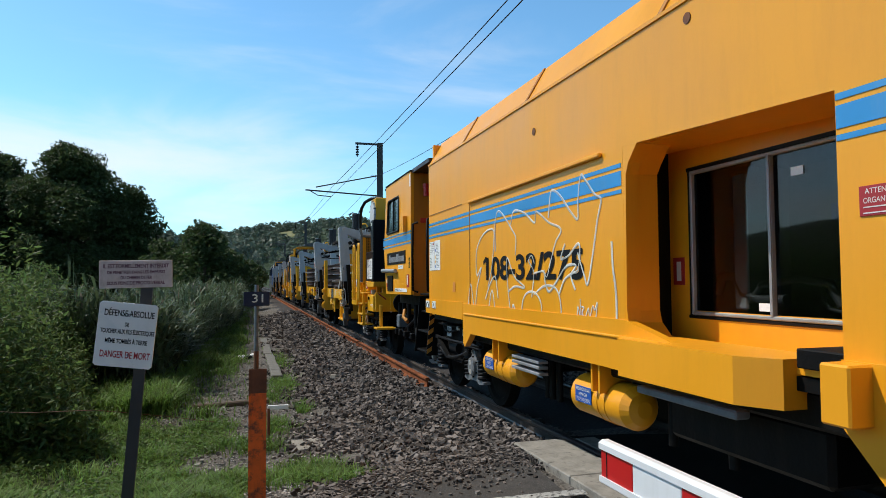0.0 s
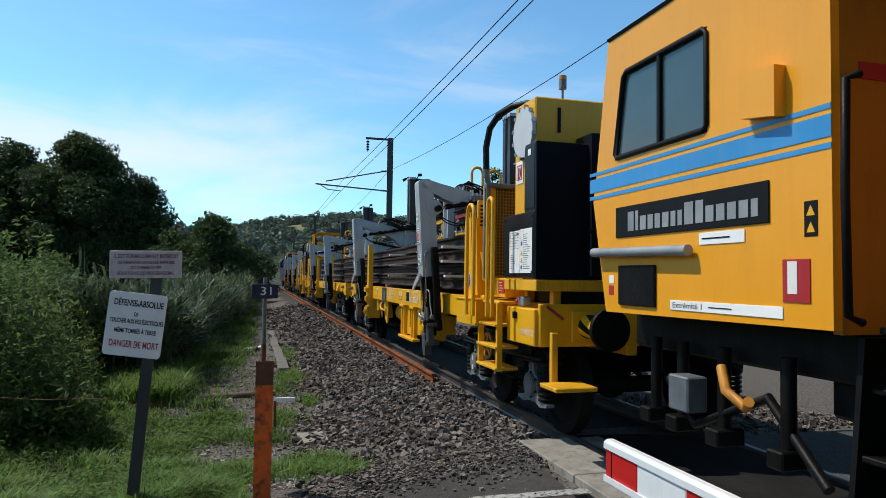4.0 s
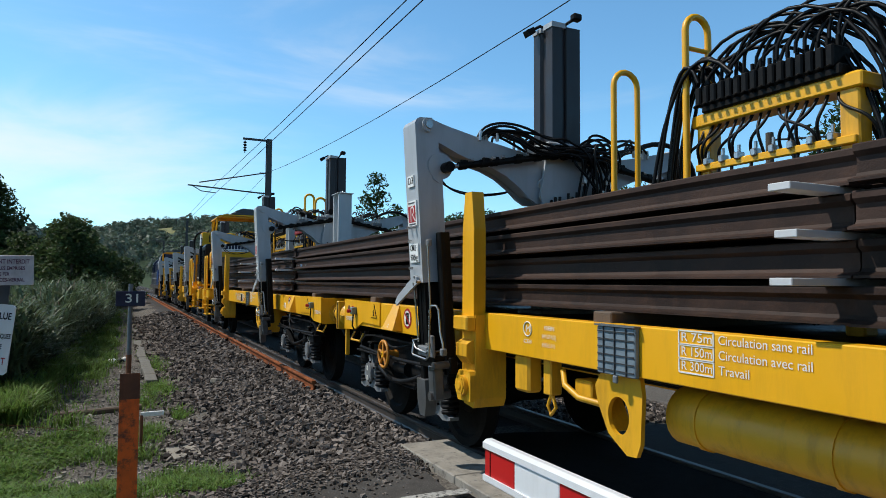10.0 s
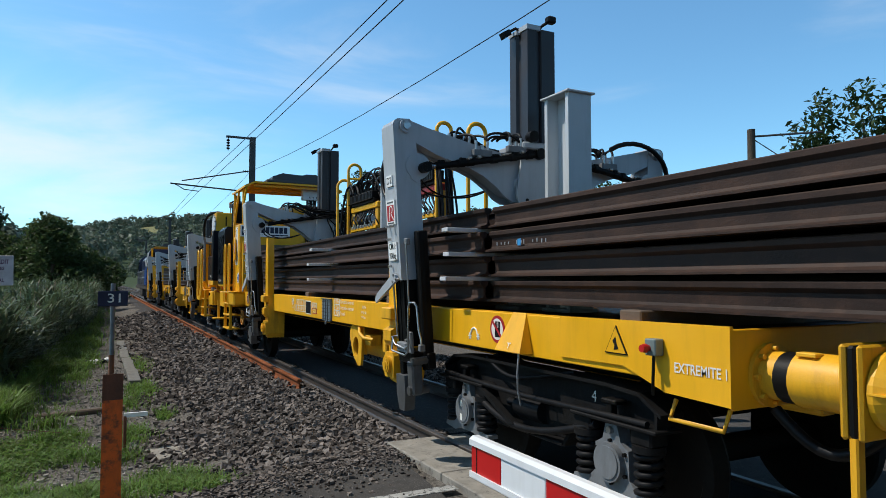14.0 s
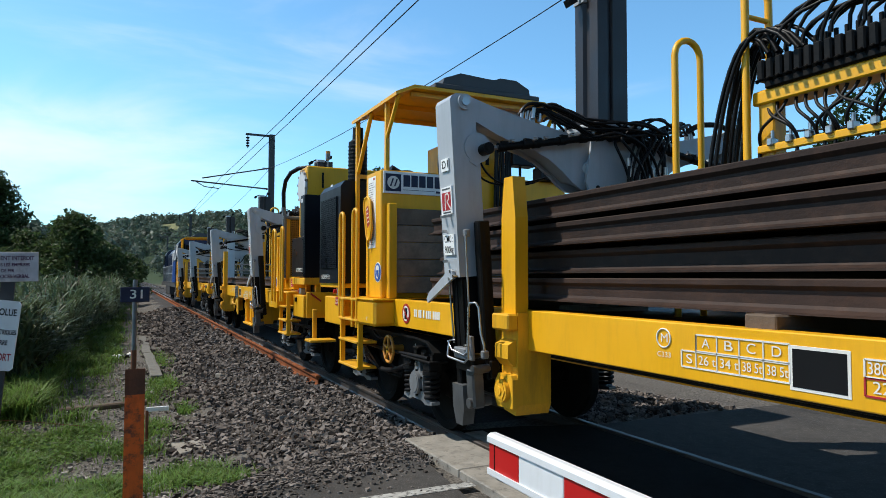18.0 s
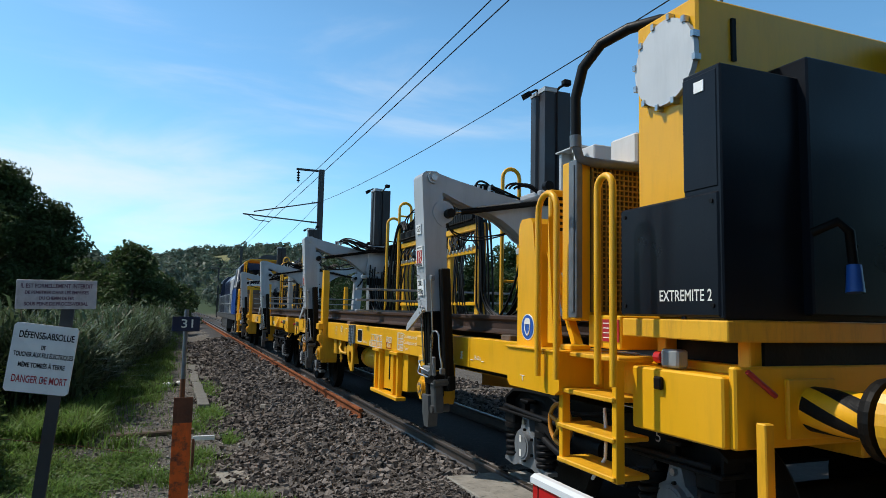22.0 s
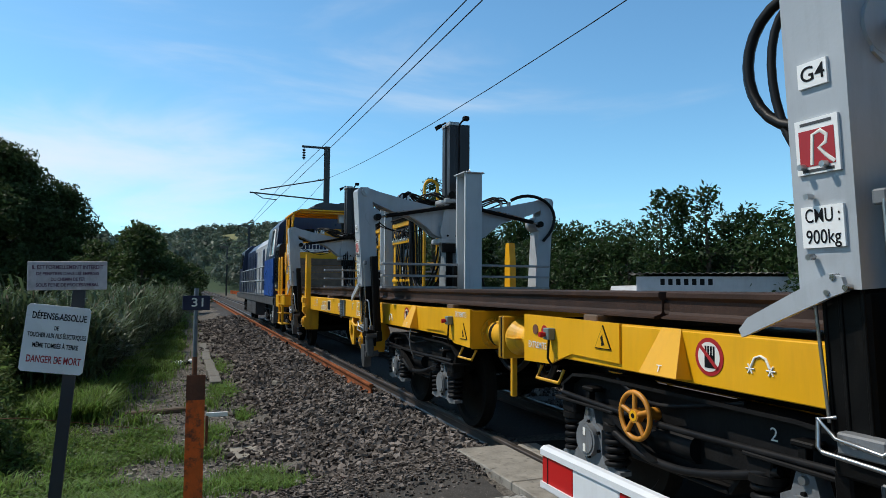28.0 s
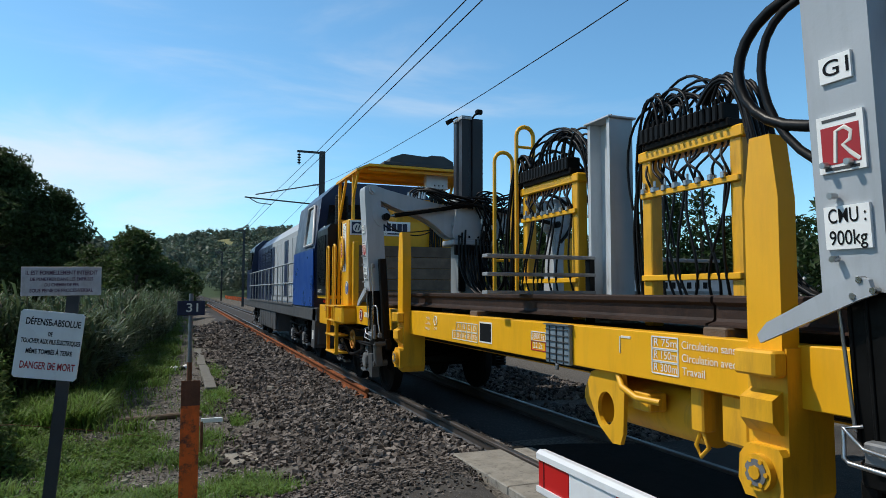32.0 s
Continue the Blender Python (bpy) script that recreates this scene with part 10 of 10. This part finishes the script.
    for w_, tall in ((.075, 1), (.035, 1), (.07, 0), (.06, 0), (.06, 0), (.07, 0), (.05, 0), (.045, 0), (.085, 1), (.07, 1), (.07, 0), (.07, 0), (.07, 0), (.07, 0), (.05, 0)):
        r.put(Shape().box(cw - .013, cw - .01, u - w_, u, 1.94, 2.075 if tall else 2.035), "lettering_bar", GALVLIGHT, under=nb)
        u -= w_ + .022
    q = plate(r, cw, 11.17, 1.845, .38, .07, WHITE, "number_plate", "small white plate with black bars")
    bars(r, q, cw - .0075, 11.17, 1.845, .32, .04, 1, INK, 12)
    r.put(Shape().prism([(10.69, 2.42), (10.69, 2.68), (10.94, 2.70), (10.94, 2.46)], "x", cw - .07, cw), "side_hood", ORANGE, "small orange hood")
    la = Shape().cyl((cw - .05, 11.4, 1.78), (cw - .05, 12.55, 1.80), .035, 10)
    r.put(la, "roller_cover", GALVLIGHT, "white roller cover")
    r.put(Shape().box(cw - .02, cw, 11.8, 12.25, 1.42, 1.70, .006), "socket_box", BLACKSTEEL, "black socket box and grille")
    q = plate(r, cw, 10.63, 1.605, .17, .21, SIGNRED, "extinguisher_sign", "red fire extinguisher sign")
    r.put(Shape().box(cw - .009, cw - .006, 10.62, 10.68, 1.54, 1.70), "white_sign_mark", INKWHITE, under=q)
    q = plate(r, cw, 11.18, 1.445, .93, .06, WHITE, "end_plate_label", "long white plate with black writing")
    r.text("Extrémité 1", .05, INK, cw - .0075, 11.62, 1.445, width=.28)
    bars(r, q, cw - .0075, 11.1, 1.445, .35, .03, 1, INK, 14)
    fr = Shape().box(-1.1, 1.1, 10.4, 12.5, 1.1, 1.36, .02)
    for u in (12.1, 11.8, 11.4, 10.9):
        fr.cyl((cw + .2, u, .7), (cw + .2, u, 1.2), .04, 8)
        fr.box(cw + .1, cw + .3, u - .06, u + .06, .62, .72, .01)
    fr.tube([(cw + .3, 12.2, 1.0), (cw + .15, 11.6, .7), (cw + .25, 11.1, .95), (cw + .15, 10.6, .6)], .03, 8)
    r.put(fr, "cab_underframe", BLACKSTEEL, "black hoses and valves under the cab")
    r.put(Shape().box(cw + .05, cw + .2, 11.55, 11.75, .78, 1.0, .01), "junction_box", GALV)
    br = Shape().tube([(cw + .1, 11.3, 1.1), (cw + .05, 11.2, .98), (cw + .1, 11.1, .9), (cw + .05, 11.02, .95)], .03, 8)
    r.put(br, "brass_cock", HANDWHEEL, "worn brass-coloured cock")
    r.put(Shape().cyl((0, 12.5, 1.06), (0, 13.4, 1.08), .09, 12), "drawbar", BLACKSTEEL)
    bogie(r, 8.9)
    bogie(r, -5.5)


build_machine()


# ---- the locomotive at the tail ----
def build_loco():
    r = Ride("locomotive", 84.0, "blue and grey diesel locomotive with side railings", "locomotive")
    e, f = 74.9, 92.0
    X = -1.42
    r.put(Shape().box(-1.40, 1.40, e, f, .98, 1.26, .02), "frame", LOCOGREY, "dark grey locomotive frame")
    # near cab
    cab = Shape().prism([(-1.38, 1.26), (-1.38, 2.5), (-1.25, 3.55), (-.9, 3.9), (.9, 3.9), (1.25, 3.55), (1.38, 2.5), (1.38, 1.26)], "y", e + .3, e + 3.0)
    c = r.put(cab, "cab", DEEPBLUE, "dark blue cab")
    r.put(Shape().prism([(e + .32, 1.28), (e + .32, 2.48), (e + 2.9, 2.48), (e + 2.9, 1.28)], "x", X, X + .03), "cab_side_panel", BLUEPAINT, "bright blue side panel", c)
    w = Shape()
    w.add([(-1.385, e + .5, 2.62), (-1.385, e + 1.5, 2.62), (-1.285, e + 1.5, 3.40), (-1.285, e + .9, 3.40)], [(0, 1, 2, 3)])
    r.put(w, "side_window", GLASSDARK, "dark cab window", c)
    fr = Shape()
    q = [(-1.392, e + .46, 2.58), (-1.392, e + 1.54, 2.58), (-1.288, e + 1.54, 3.44), (-1.288, e + .86, 3.44), (-1.392, e + .46, 2.58)]
    fr.tube(q, .035, 5)
    r.put(fr, "window_frame", LOCOSILVER, "pale window frame", c)
    r.put(Shape().prism([(-1.2, 2.55), (-1.1, 3.4), (-.15, 3.45), (-.15, 2.55)], "y", e + .26, e + .3), "front_window", GLASSDARK, under=c)
    r.put(Shape().prism([(.15, 2.55), (.15, 3.45), (1.1, 3.4), (1.2, 2.55)], "y", e + .26, e + .3), "front_window", GLASSDARK, under=c)
    nose = Shape().box(-1.34, 1.34, e + .05, e + .3, .5, 1.26, .03)
    nose.prism([(e + .0, 1.25), (e + .35, 1.25), (e + .5, .45), (e + .12, .45)], "x", -1.40, -1.02)
    nose.prism([(e + .0, 1.25), (e + .35, 1.25), (e + .5, .45), (e + .12, .45)], "x", 1.02, 1.40)
    r.put(nose, "nose_plate", LOCOGREY, "grey nose plate")
    r.put(Shape().box(-1.405, -1.40, e + .2, e + .32, .62, .80), "white_mark", INKWHITE)
    for x in (-.87, .87):
        bu = Shape().cyl((x, e + .05, 1.06), (x, e - .45, 1.06), .10, 12)
        bu.cyl((x, e - .45, 1.06), (x, e - .5, 1.06), .22, 16)
        r.put(bu, "buffer", BLACKSTEEL)
    # long hood
    hp = [(-1.05, 1.26), (-1.05, 3.25), (-.75, 3.6), (.75, 3.6), (1.05, 3.25), (1.05, 1.26)]
    h1 = r.put(Shape().prism(hp, "y", e + 3.0, e + 10.2), "engine_hood", LOCOSILVER, "pale grey engine hood with doors")
    h2 = r.put(Shape().prism(hp, "y", e + 10.2, f - 2.2), "rear_hood", DEEPBLUE, "dark blue hood")
    ec = Shape().prism([(-1.3, 1.26), (-1.3, 2.6), (-1.18, 3.4), (-.85, 3.7), (.85, 3.7), (1.18, 3.4), (1.3, 2.6), (1.3, 1.26)], "y", f - 2.2, f - .2)
    r.put(ec, "far_cab", DEEPBLUE, "dark blue far cab")
    r.put(Shape().prism([(f - 2.1, 2.5), (f - 2.1, 3.2), (f - .6, 3.2), (f - .4, 2.5)], "x", -1.31, -1.22), "far_side_window", GLASSDARK)
    for i in range(9):
        u = e + 3.15 + .78 * i
        d = r.put(Shape().box(-1.075, -1.05, u, u + .7, 1.45, 3.1, .01), "hood_door", LOCOSILVER if i % 4 else DEEPBLUE, "", h1)
    for i in range(5):
        u = e + 10.4 + .85 * i
        d = Shape()
        for j in range(14):
            d.box(-1.075, -1.05, u, u + .75, 1.5 + .115 * j, 1.57 + .115 * j)
        r.put(d, "louvre", DEEPBLUE, "", h2)
    r.put(Shape().box(-1.42, -1.05, e + 3.0, f - 2.2, 1.24, 1.28), "walkway", LOCOGREY)
    rl = Shape()
    for z in (1.8, 2.3):
        rl.tube([(-1.38, e + 3.0, z), (-1.38, f - 2.3, z)], .022, 6)
    r.put(rl, "side_railing", MIDGREY, "grey tube railing along the walkway")
    for i in range(12):
        u = e + 3.05 + 1.03 * i
        r.put(Shape().tube([(-1.38, u, 1.26), (-1.38, u, 2.3)], .02, 6), "railing_post", MIDGREY)
    sk = Shape()
    for i in range(7):
        sk.box(-1.36, -1.30, e + 6.6 + .62 * i, e + 7.16 + .62 * i, .45, 1.0, .02)
    sk.box(-1.32, 1.32, e + 6.6, e + 10.9, .42, 1.0, .03)
    r.put(sk, "fuel_tank", LOCOGREY, "grey ribbed fuel tank")
    for u in (e + 3.6, f - 3.4):
        bogie(r, u)
    r.put(Shape().box(-.5, .5, e + 5.0, e + 6.4, 3.6, 3.78, .04), "roof_fan", MIDGREY)


build_loco()


# ---- the train rolls ----
def motions():
    times = [t for t in range(33)]
    for ob, u in TRAIN:
        walk(ob, [(t, pose(XC, u - rolled(t), 0)) for t in times])
    steps = [i / 4 for i in range(129)]
    for ob, y, radius in WHEELS:
        walk(ob, [(t, pose(0, y, radius, math.degrees(rolled(t) / radius))) for t in steps])


motions()
